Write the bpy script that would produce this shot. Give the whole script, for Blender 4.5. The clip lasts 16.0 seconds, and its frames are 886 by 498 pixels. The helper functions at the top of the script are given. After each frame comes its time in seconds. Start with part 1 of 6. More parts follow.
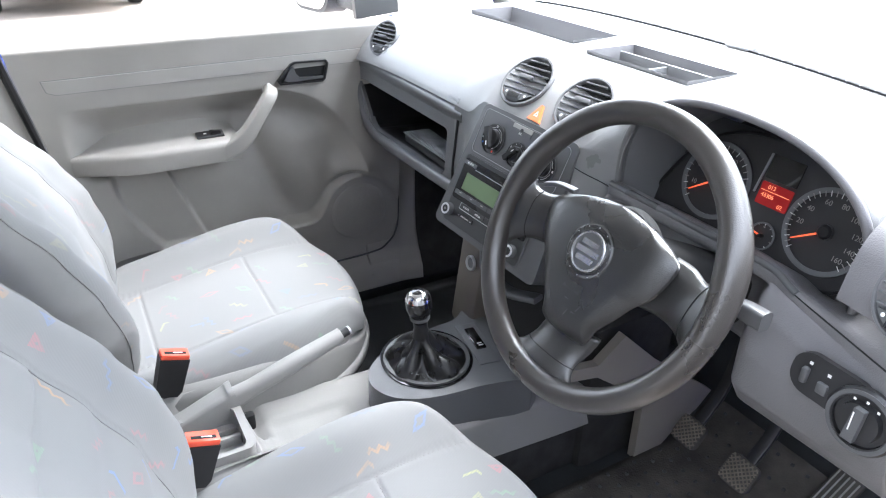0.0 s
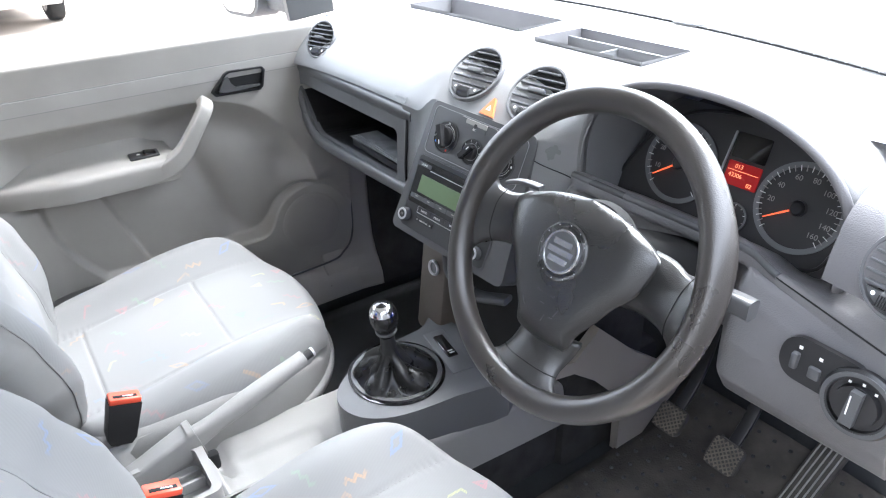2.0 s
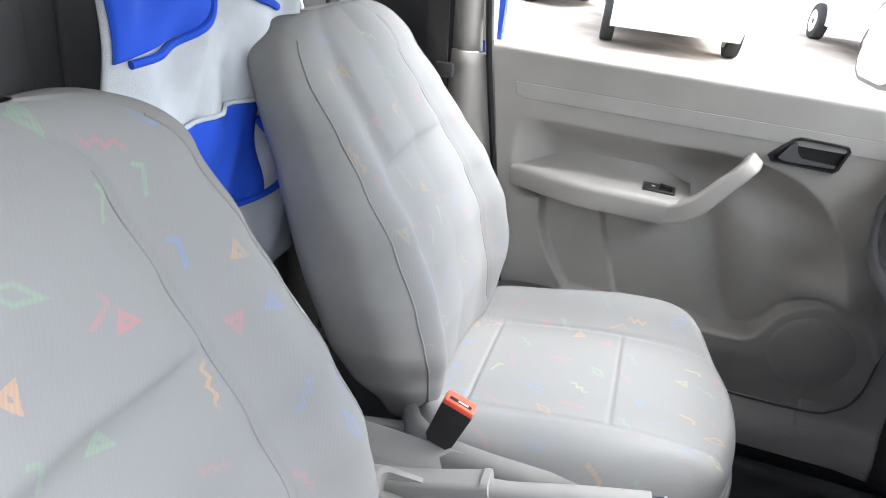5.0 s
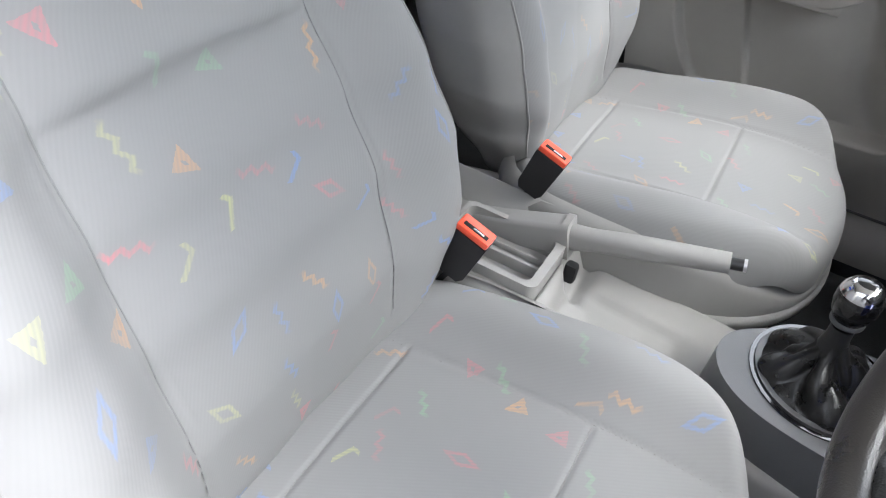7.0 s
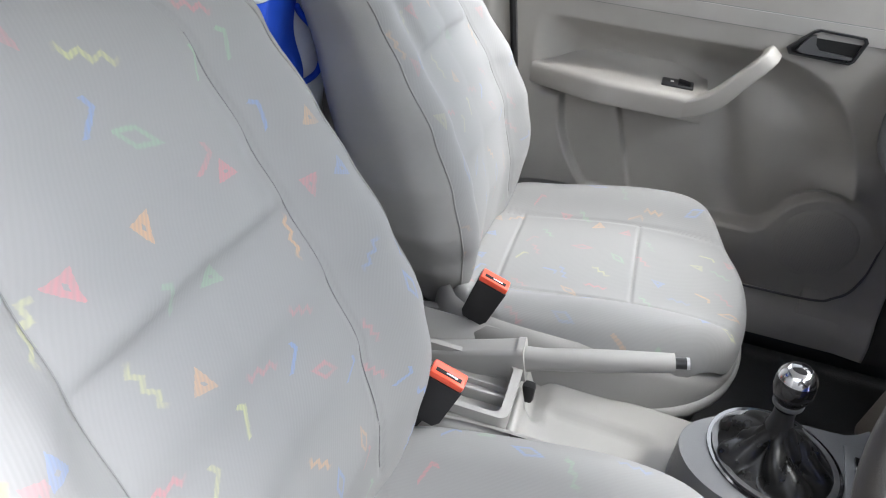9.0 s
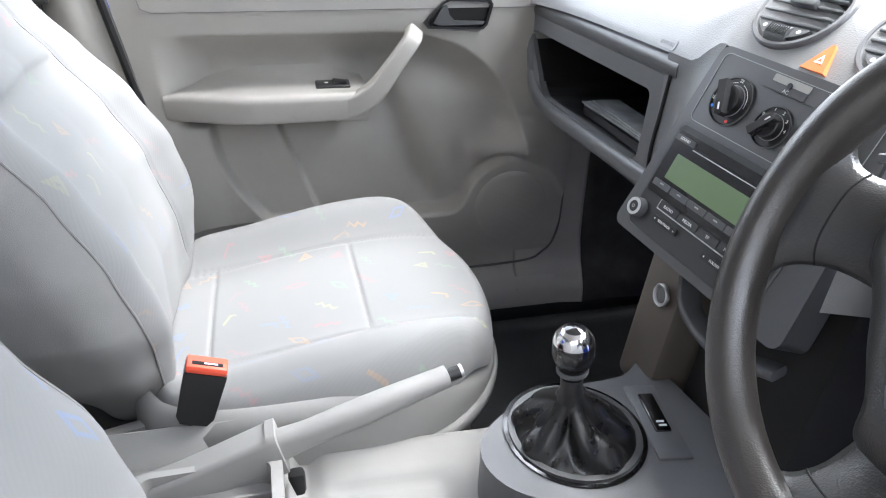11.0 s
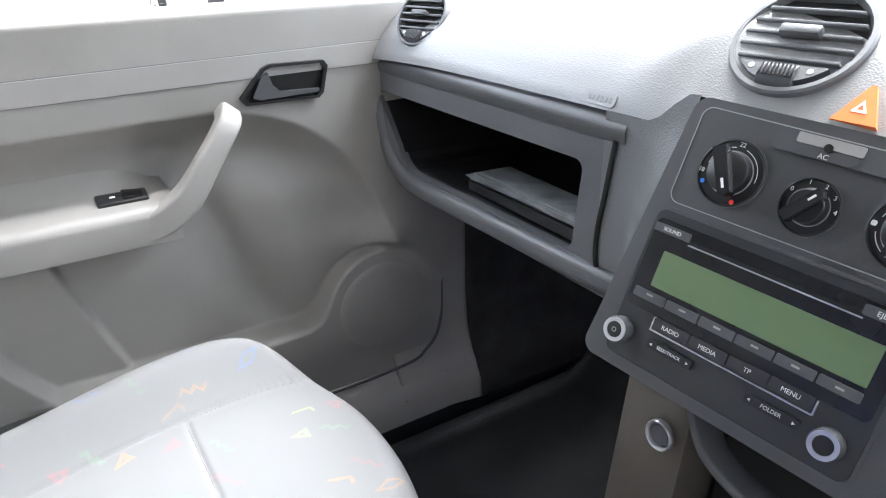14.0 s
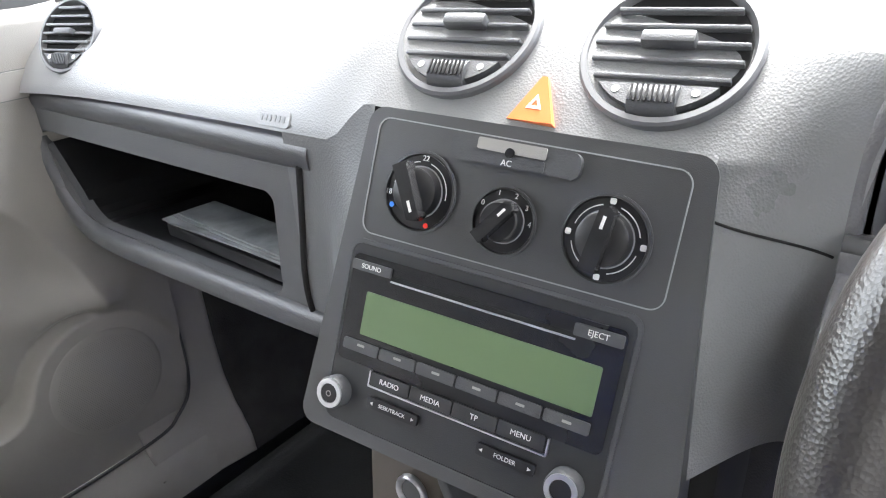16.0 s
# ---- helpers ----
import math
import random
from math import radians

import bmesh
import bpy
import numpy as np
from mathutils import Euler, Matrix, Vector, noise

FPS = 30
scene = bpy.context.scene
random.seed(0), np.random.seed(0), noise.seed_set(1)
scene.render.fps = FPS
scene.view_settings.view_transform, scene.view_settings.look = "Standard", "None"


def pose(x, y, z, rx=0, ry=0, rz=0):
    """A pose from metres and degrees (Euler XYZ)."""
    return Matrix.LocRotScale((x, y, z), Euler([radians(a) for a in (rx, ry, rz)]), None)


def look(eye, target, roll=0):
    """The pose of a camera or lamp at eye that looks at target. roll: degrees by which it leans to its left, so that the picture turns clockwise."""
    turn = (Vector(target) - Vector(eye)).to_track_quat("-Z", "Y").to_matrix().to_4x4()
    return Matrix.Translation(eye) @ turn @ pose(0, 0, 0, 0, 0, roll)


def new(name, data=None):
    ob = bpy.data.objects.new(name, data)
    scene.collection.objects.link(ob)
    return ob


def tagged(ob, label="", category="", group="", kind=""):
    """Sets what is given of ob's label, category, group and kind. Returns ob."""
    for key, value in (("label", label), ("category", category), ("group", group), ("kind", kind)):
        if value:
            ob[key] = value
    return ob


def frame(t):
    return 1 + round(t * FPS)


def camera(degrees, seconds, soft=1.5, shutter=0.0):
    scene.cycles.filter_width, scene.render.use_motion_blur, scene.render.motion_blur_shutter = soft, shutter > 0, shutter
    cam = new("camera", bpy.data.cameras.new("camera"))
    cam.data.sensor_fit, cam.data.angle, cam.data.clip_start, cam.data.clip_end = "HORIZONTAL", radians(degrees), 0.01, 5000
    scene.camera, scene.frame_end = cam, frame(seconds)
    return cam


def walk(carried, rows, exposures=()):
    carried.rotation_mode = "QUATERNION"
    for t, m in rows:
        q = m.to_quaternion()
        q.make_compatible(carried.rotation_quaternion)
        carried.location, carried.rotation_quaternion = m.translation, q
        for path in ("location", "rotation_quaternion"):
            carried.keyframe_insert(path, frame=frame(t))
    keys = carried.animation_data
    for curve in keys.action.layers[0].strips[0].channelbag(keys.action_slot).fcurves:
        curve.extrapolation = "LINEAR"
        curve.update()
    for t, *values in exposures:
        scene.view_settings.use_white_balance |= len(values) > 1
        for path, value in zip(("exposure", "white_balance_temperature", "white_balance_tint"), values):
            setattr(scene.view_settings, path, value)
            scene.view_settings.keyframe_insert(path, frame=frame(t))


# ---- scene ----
cam = camera(66.1, 16.0, soft=1.1)
PATH = [
    (0, (0.976, 0.098, 1.195), (-0.547, 0.973, 0.238), 1.3),
    (0.5, (0.979, 0.096, 1.198), (-0.542, 0.985, 0.251), -0.2),
    (1, (0.96, 0.104, 1.188), (-0.573, 0.979, 0.248), -0.3),
    (1.5, (0.957, 0.102, 1.19), (-0.563, 1.0, 0.25), -1.9),
    (2, (0.917, 0.124, 1.183), (-0.532, 1.103, 0.213), -1.8),
    (2.5, (0.859, 0.167, 1.163), (-0.567, 1.155, 0.168), 0.9),
    (3, (0.78, 0.284, 1.147), (-0.792, 0.936, 0.097), 3.1),
    (3.5, (0.735, 0.334, 1.132), (-0.939, 0.706, 0.103), 4.3),
    (4, (0.709, 0.314, 1.12), (-1.02, 0.542, 0.14), 1.9),
    (4.5, (0.683, 0.322, 1.115), (-1.087, 0.146, 0.201), 3.3),
    (4.7, (0.687, 0.322, 1.113), (-1.078, -0.018, 0.236), 4.3),
    (6.8, (0.762, 0.395, 1.02), (-0.63, -0.299, -0.238), 9.0),
    (7, (0.761, 0.403, 1.01), (-0.585, -0.226, -0.328), 8.3),
    (7.5, (0.767, 0.422, 1.012), (-0.561, -0.019, -0.417), 9.7),
    (8, (0.782, 0.412, 1.021), (-0.549, 0.141, -0.447), 13.3),
    (8.5, (0.788, 0.335, 1.036), (-0.626, -0.022, -0.333), 10.0),
    (9, (0.79, 0.289, 1.074), (-0.839, -0.103, -0.019), 7.0),
    (9.5, (0.798, 0.285, 1.109), (-0.934, 0.308, 0.108), 4.1),
    (9.7, (0.802, 0.254, 1.093), (-0.91, 0.44, 0.075), 6.5),
    (11.8, (0.45, 0.28, 0.933), (-1.247, 0.792, 0.006), 0.1),
    (12, (0.415, 0.272, 0.929), (-1.291, 0.742, -0.002), 0.1),
    (12.5, (0.363, 0.25, 0.951), (-1.405, 0.719, 0.143), 1.4),
    (13, (0.313, 0.227, 0.964), (-1.467, 0.762, 0.225), 1.6),
    (13.5, (0.295, 0.254, 0.947), (-1.434, 0.864, 0.147), -1.2),
    (14, (0.28, 0.302, 0.946), (-1.267, 1.257, 0.112), -1.3),
    (14.5, (0.275, 0.351, 0.914), (-1.088, 1.565, 0.096), 0.5),
    (15, (0.266, 0.406, 0.934), (-0.973, 1.706, 0.054), -2.2),
    (15.5, (0.252, 0.427, 0.925), (-0.903, 1.806, 0.051), -2.4),
    (16, (0.251, 0.45, 0.934), (-0.906, 1.835, 0.072), -3.9),
]
EXPOSURES = [(t, stops + 0.28, kelvin, 10) for t, stops, kelvin in ((0.0, 3.50, 6020), (2.5, 3.66, 6030), (3.5, 3.52, 6080), (4.5, 3.40, 6220), (6.8, 2.90, 6300), (7.5, 3.0, 6300), (8.2, 3.06, 6300), (9.0, 3.06, 6350), (9.5, 3.22, 6350), (12.0, 3.56, 6120), (13.5, 3.48, 6120), (14.5, 3.74, 6200), (16.0, 3.92, 6420))]
walk(cam, [(t, look(eye, target, roll)) for t, eye, target, roll in PATH], exposures=EXPOSURES)

# ---- light: overcast daylight ----
world = bpy.data.worlds.new("overcast")
scene.world = world
world.use_nodes = True
wn = world.node_tree
sky = wn.nodes.new("ShaderNodeTexSky")
sky.sky_type = "NISHITA"
sky.sun_disc = False
sky.sun_elevation, sky.sun_rotation = radians(59), radians(-17)
sky.dust_density, sky.air_density = 2.0, 1.0
soft_sky = wn.nodes.new("ShaderNodeHueSaturation")
soft_sky.inputs["Saturation"].default_value = 0.22
wn.links.new(sky.outputs["Color"], soft_sky.inputs["Color"])
# overcast: the zenith brighter than the horizon
wtc, wsep, wramp, wmul = (wn.nodes.new("ShaderNode" + k) for k in ("TexCoord", "SeparateXYZ", "MapRange", "VectorMath"))
wn.links.new(wtc.outputs["Generated"], wsep.inputs["Vector"])
wn.links.new(wsep.outputs["Z"], wramp.inputs["Value"])
wramp.inputs["To Min"].default_value, wramp.inputs["To Max"].default_value = 0.65, 1.35
wmul.operation = "SCALE"
wn.links.new(soft_sky.outputs["Color"], wmul.inputs[0])
wn.links.new(wramp.outputs["Result"], wmul.inputs["Scale"])
wn.links.new(wmul.outputs["Vector"], wn.nodes["Background"].inputs["Color"])
wn.nodes["Background"].inputs["Strength"].default_value = 0.15
sun = new("sun", bpy.data.lights.new("sun", "SUN"))
sun.data.energy, sun.data.angle, sun.data.color = 1.35, radians(50), (1.0, 0.985, 0.96)
sun.matrix_world = look((-1.0, 3.2, 5.6), (0, 0, 0))

# ---- node helpers and materials ----


def material(name, colour, rough=0.6, metal=0.0, grain=0.0, grain_scale=900.0, blotch=0.06, blotch_scale=9.0, coat=0.0, spec=0.5):
    """A surface with slow colour variation and a fine bump grain."""
    m = bpy.data.materials.new(name)
    m.use_nodes = True
    nt = m.node_tree
    b = nt.nodes["Principled BSDF"]
    b.inputs["Roughness"].default_value, b.inputs["Metallic"].default_value = rough, metal
    b.inputs["Coat Weight"].default_value = coat
    b.inputs["Specular IOR Level"].default_value = spec
    tc = nt.nodes.new("ShaderNodeTexCoord")
    n1 = nt.nodes.new("ShaderNodeTexNoise")
    n1.inputs["Scale"].default_value, n1.inputs["Detail"].default_value = blotch_scale, 5
    nt.links.new(tc.outputs["Object"], n1.inputs["Vector"])
    ramp = nt.nodes.new("ShaderNodeMapRange")
    ramp.inputs["From Min"].default_value, ramp.inputs["From Max"].default_value = 0.3, 0.7
    ramp.inputs["To Min"].default_value, ramp.inputs["To Max"].default_value = 1 - blotch, 1 + blotch
    nt.links.new(n1.outputs["Fac"], ramp.inputs["Value"])
    mul = nt.nodes.new("ShaderNodeVectorMath")
    mul.operation = "SCALE"
    mul.inputs[0].default_value = colour
    nt.links.new(ramp.outputs["Result"], mul.inputs["Scale"])
    nt.links.new(mul.outputs["Vector"], b.inputs["Base Color"])
    rr = nt.nodes.new("ShaderNodeMapRange")
    rr.inputs["From Min"].default_value, rr.inputs["From Max"].default_value = 0.3, 0.7
    rr.inputs["To Min"].default_value, rr.inputs["To Max"].default_value = max(0.02, rough - 0.06), min(1, rough + 0.06)
    nt.links.new(n1.outputs["Fac"], rr.inputs["Value"])
    nt.links.new(rr.outputs["Result"], b.inputs["Roughness"])
    if grain:
        n2 = nt.nodes.new("ShaderNodeTexVoronoi")
        n2.inputs["Scale"].default_value = grain_scale
        nt.links.new(tc.outputs["Object"], n2.inputs["Vector"])
        bump = nt.nodes.new("ShaderNodeBump")
        bump.inputs["Strength"].default_value, bump.inputs["Distance"].default_value = grain, 0.0006
        nt.links.new(n2.outputs["Distance"], bump.inputs["Height"])
        nt.links.new(bump.outputs["Normal"], b.inputs["Normal"])
    return m


def glow(name, colour, strength):
    m = bpy.data.materials.new(name)
    m.use_nodes = True
    b = m.node_tree.nodes["Principled BSDF"]
    b.inputs["Base Color"].default_value = (*colour, 1)
    b.inputs["Emission Color"].default_value = (*colour, 1)
    b.inputs["Emission Strength"].default_value = strength
    return m


def glass_pane(name, tint):
    m = bpy.data.materials.new(name)
    m.use_nodes = True
    nt = m.node_tree
    nt.nodes.clear()
    out = nt.nodes.new("ShaderNodeOutputMaterial")
    mix, tr, gl = nt.nodes.new("ShaderNodeMixShader"), nt.nodes.new("ShaderNodeBsdfTransparent"), nt.nodes.new("ShaderNodeBsdfGlossy")
    fr = nt.nodes.new("ShaderNodeLayerWeight")
    steep = nt.nodes.new("ShaderNodeMath")
    steep.operation = "POWER"
    steep.inputs[1].default_value = 5.0
    part_of = nt.nodes.new("ShaderNodeMapRange")
    part_of.inputs["To Min"].default_value, part_of.inputs["To Max"].default_value = 0.02, 0.6
    nt.links.new(fr.outputs["Facing"], steep.inputs[0])
    nt.links.new(steep.outputs["Value"], part_of.inputs["Value"])
    tr.inputs["Color"].default_value = (*tint, 1)
    gl.inputs["Roughness"].default_value = 0.02
    nt.links.new(part_of.outputs["Result"], mix.inputs["Fac"])
    nt.links.new(tr.outputs["BSDF"], mix.inputs[1])
    nt.links.new(gl.outputs["BSDF"], mix.inputs[2])
    nt.links.new(mix.outputs["Shader"], out.inputs["Surface"])
    return m


def fabric(name, base, strength=1.0):
    """Grey twill seat cloth woven with small zigzag, diamond and wedge motifs in pastel colours; runs on the UV map in metres."""
    m = bpy.data.materials.new(name)
    m.use_nodes = True
    nt = m.node_tree
    b = nt.nodes["Principled BSDF"]
    b.inputs["Roughness"].default_value = 0.92
    b.inputs["Specular IOR Level"].default_value = 0.15
    b.inputs["Sheen Weight"].default_value = 0.06
    b.inputs["Sheen Roughness"].default_value = 0.5
    tc = nt.nodes.new("ShaderNodeTexCoord")

    def calc(op, a, c=0.0, d=0.0):
        n = nt.nodes.new("ShaderNodeMath")
        n.operation = op
        for i, v in enumerate((a, c, d)):
            if isinstance(v, (int, float)):
                n.inputs[i].default_value = v
            else:
                nt.links.new(v, n.inputs[i])
        return n.outputs[0]

    wob = nt.nodes.new("ShaderNodeTexNoise")
    wob.inputs["Scale"].default_value = 260
    nt.links.new(tc.outputs["UV"], wob.inputs["Vector"])
    shift = nt.nodes.new("ShaderNodeVectorMath")
    shift.operation = "MULTIPLY_ADD"
    shift.inputs[1].default_value = (0.003, 0.003, 0)
    nt.links.new(wob.outputs["Color"], shift.inputs[0])
    nt.links.new(tc.outputs["UV"], shift.inputs[2])
    vor = nt.nodes.new("ShaderNodeTexVoronoi")
    vor.voronoi_dimensions = "2D"
    vor.inputs["Scale"].default_value, vor.inputs["Randomness"].default_value = 14.8, 0.95
    nt.links.new(shift.outputs["Vector"], vor.inputs["Vector"])
    loc = nt.nodes.new("ShaderNodeVectorMath")
    loc.operation = "SUBTRACT"
    nt.links.new(shift.outputs["Vector"], loc.inputs[0])
    nt.links.new(vor.outputs["Position"], loc.inputs[1])
    rnd = nt.nodes.new("ShaderNodeSeparateColor")
    nt.links.new(vor.outputs["Color"], rnd.inputs["Color"])
    r1, r2, r3 = rnd.outputs
    rot = nt.nodes.new("ShaderNodeVectorRotate")
    rot.rotation_type = "Z_AXIS"
    nt.links.new(loc.outputs["Vector"], rot.inputs["Vector"])
    nt.links.new(calc("MULTIPLY_ADD", r1, 2.0, -0.9), rot.inputs["Angle"])
    sp = nt.nodes.new("ShaderNodeSeparateXYZ")
    nt.links.new(rot.outputs["Vector"], sp.inputs["Vector"])
    x, y = sp.outputs[0], sp.outputs[1]
    ax, ay = calc("ABSOLUTE", x), calc("ABSOLUTE", y)
    # zigzag stroke
    zig = calc("MULTIPLY_ADD", calc("PINGPONG", calc("ADD", y, 0.1), 0.0075), 0.9, -0.0034)
    def under(value, limit, blur=0.0016):
        n = nt.nodes.new("ShaderNodeMapRange")
        n.interpolation_type = "SMOOTHSTEP"
        n.inputs["From Min"].default_value, n.inputs["From Max"].default_value = limit - blur, limit + blur
        n.inputs["To Min"].default_value, n.inputs["To Max"].default_value = 1, 0
        nt.links.new(value, n.inputs["Value"])
        return n.outputs["Result"]

    stroke = under(calc("ABSOLUTE", calc("SUBTRACT", x, calc("MULTIPLY_ADD", y, 0.25, zig))), 0.0028, 0.0012)
    stroke = calc("MULTIPLY", stroke, under(ay, 0.019, 0.005))
    # diamond outline
    dia = calc("ADD", calc("DIVIDE", ax, 0.0085), calc("DIVIDE", ay, 0.021))
    dia = under(calc("ABSOLUTE", calc("SUBTRACT", dia, 0.85)), 0.24, 0.14)
    # wedge
    wed = calc("MULTIPLY", calc("LESS_THAN", ax, calc("MULTIPLY_ADD", y, 0.45, 0.006)), calc("LESS_THAN", ay, 0.012))
    hole = calc("LESS_THAN", calc("ADD", calc("MULTIPLY", ax, 2), calc("ABSOLUTE", calc("SUBTRACT", y, 0.003))), 0.004)
    wed = calc("MULTIPLY", wed, calc("SUBTRACT", 1, hole))
    # hook: half an arrow
    hook = under(calc("ABSOLUTE", calc("SUBTRACT", calc("MULTIPLY", calc("ABSOLUTE", calc("SUBTRACT", y, 0.006)), 0.8), calc("ADD", x, 0.006))), 0.0029, 0.0012)
    hook = calc("MULTIPLY", hook, calc("LESS_THAN", ay, 0.014))
    pick = lambda lo, hi: calc("MULTIPLY", calc("GREATER_THAN", r2, lo), calc("LESS_THAN", r2, hi))
    shape = calc("ADD", calc("MULTIPLY", stroke, pick(-1, 0.36)), calc("MULTIPLY", dia, pick(0.36, 0.52)))
    shape = calc("ADD", shape, calc("MULTIPLY", wed, pick(0.52, 0.74)))
    shape = calc("ADD", shape, calc("MULTIPLY", hook, pick(0.74, 2)))
    # twill rib
    uvs = nt.nodes.new("ShaderNodeSeparateXYZ")
    nt.links.new(tc.outputs["UV"], uvs.inputs["Vector"])
    diag = calc("ADD", calc("MULTIPLY", uvs.outputs[0], 0.9), calc("MULTIPLY", uvs.outputs[1], 0.45))
    rib = calc("SINE", calc("MULTIPLY", diag, 2 * math.pi / 0.0040))
    rib01 = calc("MULTIPLY_ADD", rib, 0.5, 0.5)
    wear = nt.nodes.new("ShaderNodeTexNoise")
    wear.inputs["Scale"].default_value, wear.inputs["Detail"].default_value = 22, 6
    nt.links.new(tc.outputs["UV"], wear.inputs["Vector"])
    amount = calc("MULTIPLY", calc("MULTIPLY", shape, calc("MULTIPLY_ADD", rib01, 0.3, 0.45)), calc("MULTIPLY_ADD", wear.outputs["Fac"], 1.3, -0.12))
    amount = calc("MULTIPLY", amount, calc("MULTIPLY_ADD", calc("FRACT", calc("MULTIPLY", r3, 7.3)), 0.5 * strength, 0.6 * strength))
    hue = nt.nodes.new("ShaderNodeValToRGB")
    hue.color_ramp.interpolation = "CONSTANT"
    cols = ((0.0, (0.09, 0.28, 0.78)), (0.27, (0.80, 0.12, 0.16)), (0.5, (0.85, 0.38, 0.08)), (0.7, (0.70, 0.72, 0.18)), (0.84, (0.22, 0.55, 0.25)))
    while len(hue.color_ramp.elements) < len(cols):
        hue.color_ramp.elements.new(0.5)
    for e, (p, c) in zip(hue.color_ramp.elements, cols):
        e.position, e.color = p, (*c, 1)
    nt.links.new(r3, hue.inputs["Fac"])
    ground = nt.nodes.new("ShaderNodeMix")
    ground.data_type = "RGBA"
    ground.inputs["A"].default_value = (*[c * 0.985 for c in base], 1)
    ground.inputs["B"].default_value = (*[min(1, c * 1.02) for c in base], 1)
    nt.links.new(calc("MULTIPLY_ADD", rib01, 0.5, calc("MULTIPLY", wear.outputs["Fac"], 0.5)), ground.inputs["Factor"])
    mix = nt.nodes.new("ShaderNodeMix")
    mix.data_type = "RGBA"
    nt.links.new(amount, mix.inputs["Factor"])
    nt.links.new(ground.outputs["Result"], mix.inputs["A"])
    nt.links.new(hue.outputs["Color"], mix.inputs["B"])
    nt.links.new(mix.outputs["Result"], b.inputs["Base Color"])
    bump = nt.nodes.new("ShaderNodeBump")
    bump.inputs["Strength"].default_value, bump.inputs["Distance"].default_value = 0.07, 0.0004
    nt.links.new(rib, bump.inputs["Height"])
    nt.links.new(bump.outputs["Normal"], b.inputs["Normal"])
    return m


M_FABRIC = fabric("seat_cloth", (0.233, 0.231, 0.230), 0.62)
# same cloth with weaker motifs: bright light's washing-out is put into the colour
M_GLARE = fabric("glare_seat_cloth", (0.233, 0.231, 0.230), 0.29)
M_HALFGLARE = fabric("half_glare_seat_cloth", (0.233, 0.231, 0.230), 0.44)
M_CLOTH = material("plain_cloth", (0.242, 0.237, 0.230), 0.95, grain=0.5, grain_scale=1400, spec=0.1)
M_TRIM = material("warm_grey_plastic", (0.325, 0.311, 0.286), 0.46, grain=0.35, grain_scale=1100)
M_TRIM2 = material("light_grey_plastic", (0.348, 0.335, 0.312), 0.45, grain=0.25, grain_scale=1100)
M_CONSOLE = material("pale_console_plastic", (0.262, 0.256, 0.246), 0.6, grain=0.2, grain_scale=1000)
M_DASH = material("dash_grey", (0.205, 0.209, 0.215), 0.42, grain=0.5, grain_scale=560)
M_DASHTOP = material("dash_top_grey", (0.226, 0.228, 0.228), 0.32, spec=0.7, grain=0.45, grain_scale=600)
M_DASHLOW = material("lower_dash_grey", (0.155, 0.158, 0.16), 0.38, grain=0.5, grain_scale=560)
M_SEAM = material("seam_thread", (0.20, 0.20, 0.20), 0.9)
M_TREAD = material("worn_tread", (0.16, 0.14, 0.11), 0.7, grain=0.3, grain_scale=500, blotch=0.3, blotch_scale=60)
M_PEDAL = material("worn_pedal_rubber", (0.06, 0.055, 0.048), 0.7, grain=0.4, grain_scale=500, blotch=0.3, blotch_scale=40)
M_SURROUND = material("gear_surround_grey", (0.115, 0.118, 0.122), 0.36, grain=0.3, grain_scale=800)
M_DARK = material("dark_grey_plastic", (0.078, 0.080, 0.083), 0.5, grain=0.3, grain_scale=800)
M_BLACKPANEL = material("radio_black", (0.034, 0.035, 0.036), 0.36, spec=0.5, grain=0.1, grain_scale=1200)
M_PANEL = material("console_panel", (0.058, 0.059, 0.060), 0.38, spec=0.8, grain=0.15, grain_scale=1200)
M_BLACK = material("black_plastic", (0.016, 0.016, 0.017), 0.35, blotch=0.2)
M_PIANO = material("gloss_black", (0.006, 0.006, 0.007), 0.08, coat=0.5)
M_GLOSSPANEL = material("radio_gloss", (0.009, 0.009, 0.010), 0.26, blotch=0.1)
# near black that stands in for shade in cavities, recesses and gaps
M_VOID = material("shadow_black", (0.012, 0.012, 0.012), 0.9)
M_WHEEL = material("wheel_rubber", (0.032, 0.028, 0.025), 0.32, grain=0.3, grain_scale=700, blotch=0.08, spec=0.9)
M_HUB = material("wheel_hub", (0.025, 0.0245, 0.024), 0.31, grain=0.35, grain_scale=700, blotch=0.06, spec=0.8)
M_LEATHER = material("gaiter_leather", (0.012, 0.012, 0.012), 0.3, grain=0.2, grain_scale=500, blotch=0.3, blotch_scale=40)
M_RUBBER = material("rubber_mat", (0.02, 0.022, 0.023), 0.5, grain=0.6, grain_scale=300, blotch=0.35, blotch_scale=14)
M_DIRTY = material("dirty_mat", (0.050, 0.045, 0.038), 0.8, grain=0.8, grain_scale=220, blotch=0.55, blotch_scale=16)
M_CARPET = material("grey_black_carpet", (0.045, 0.044, 0.044), 0.95, grain=0.9, grain_scale=420, blotch=0.25, blotch_scale=20, spec=0.1)
M_CHROME = material("chrome", (0.75, 0.75, 0.76), 0.12, metal=1.0, blotch=0.03)
M_SATIN = material("satin_silver", (0.62, 0.62, 0.63), 0.3, metal=0.9, blotch=0.04)
M_ORANGE = material("hazard_orange", (0.80, 0.20, 0.06), 0.35)
M_RED = material("buckle_red", (0.80, 0.10, 0.05), 0.35)
M_WHITE = material("white_marking", (0.78, 0.78, 0.76), 0.5, blotch=0.02)
M_LCD = material("lcd_green", (0.135, 0.20, 0.10), 0.35, blotch=0.0)
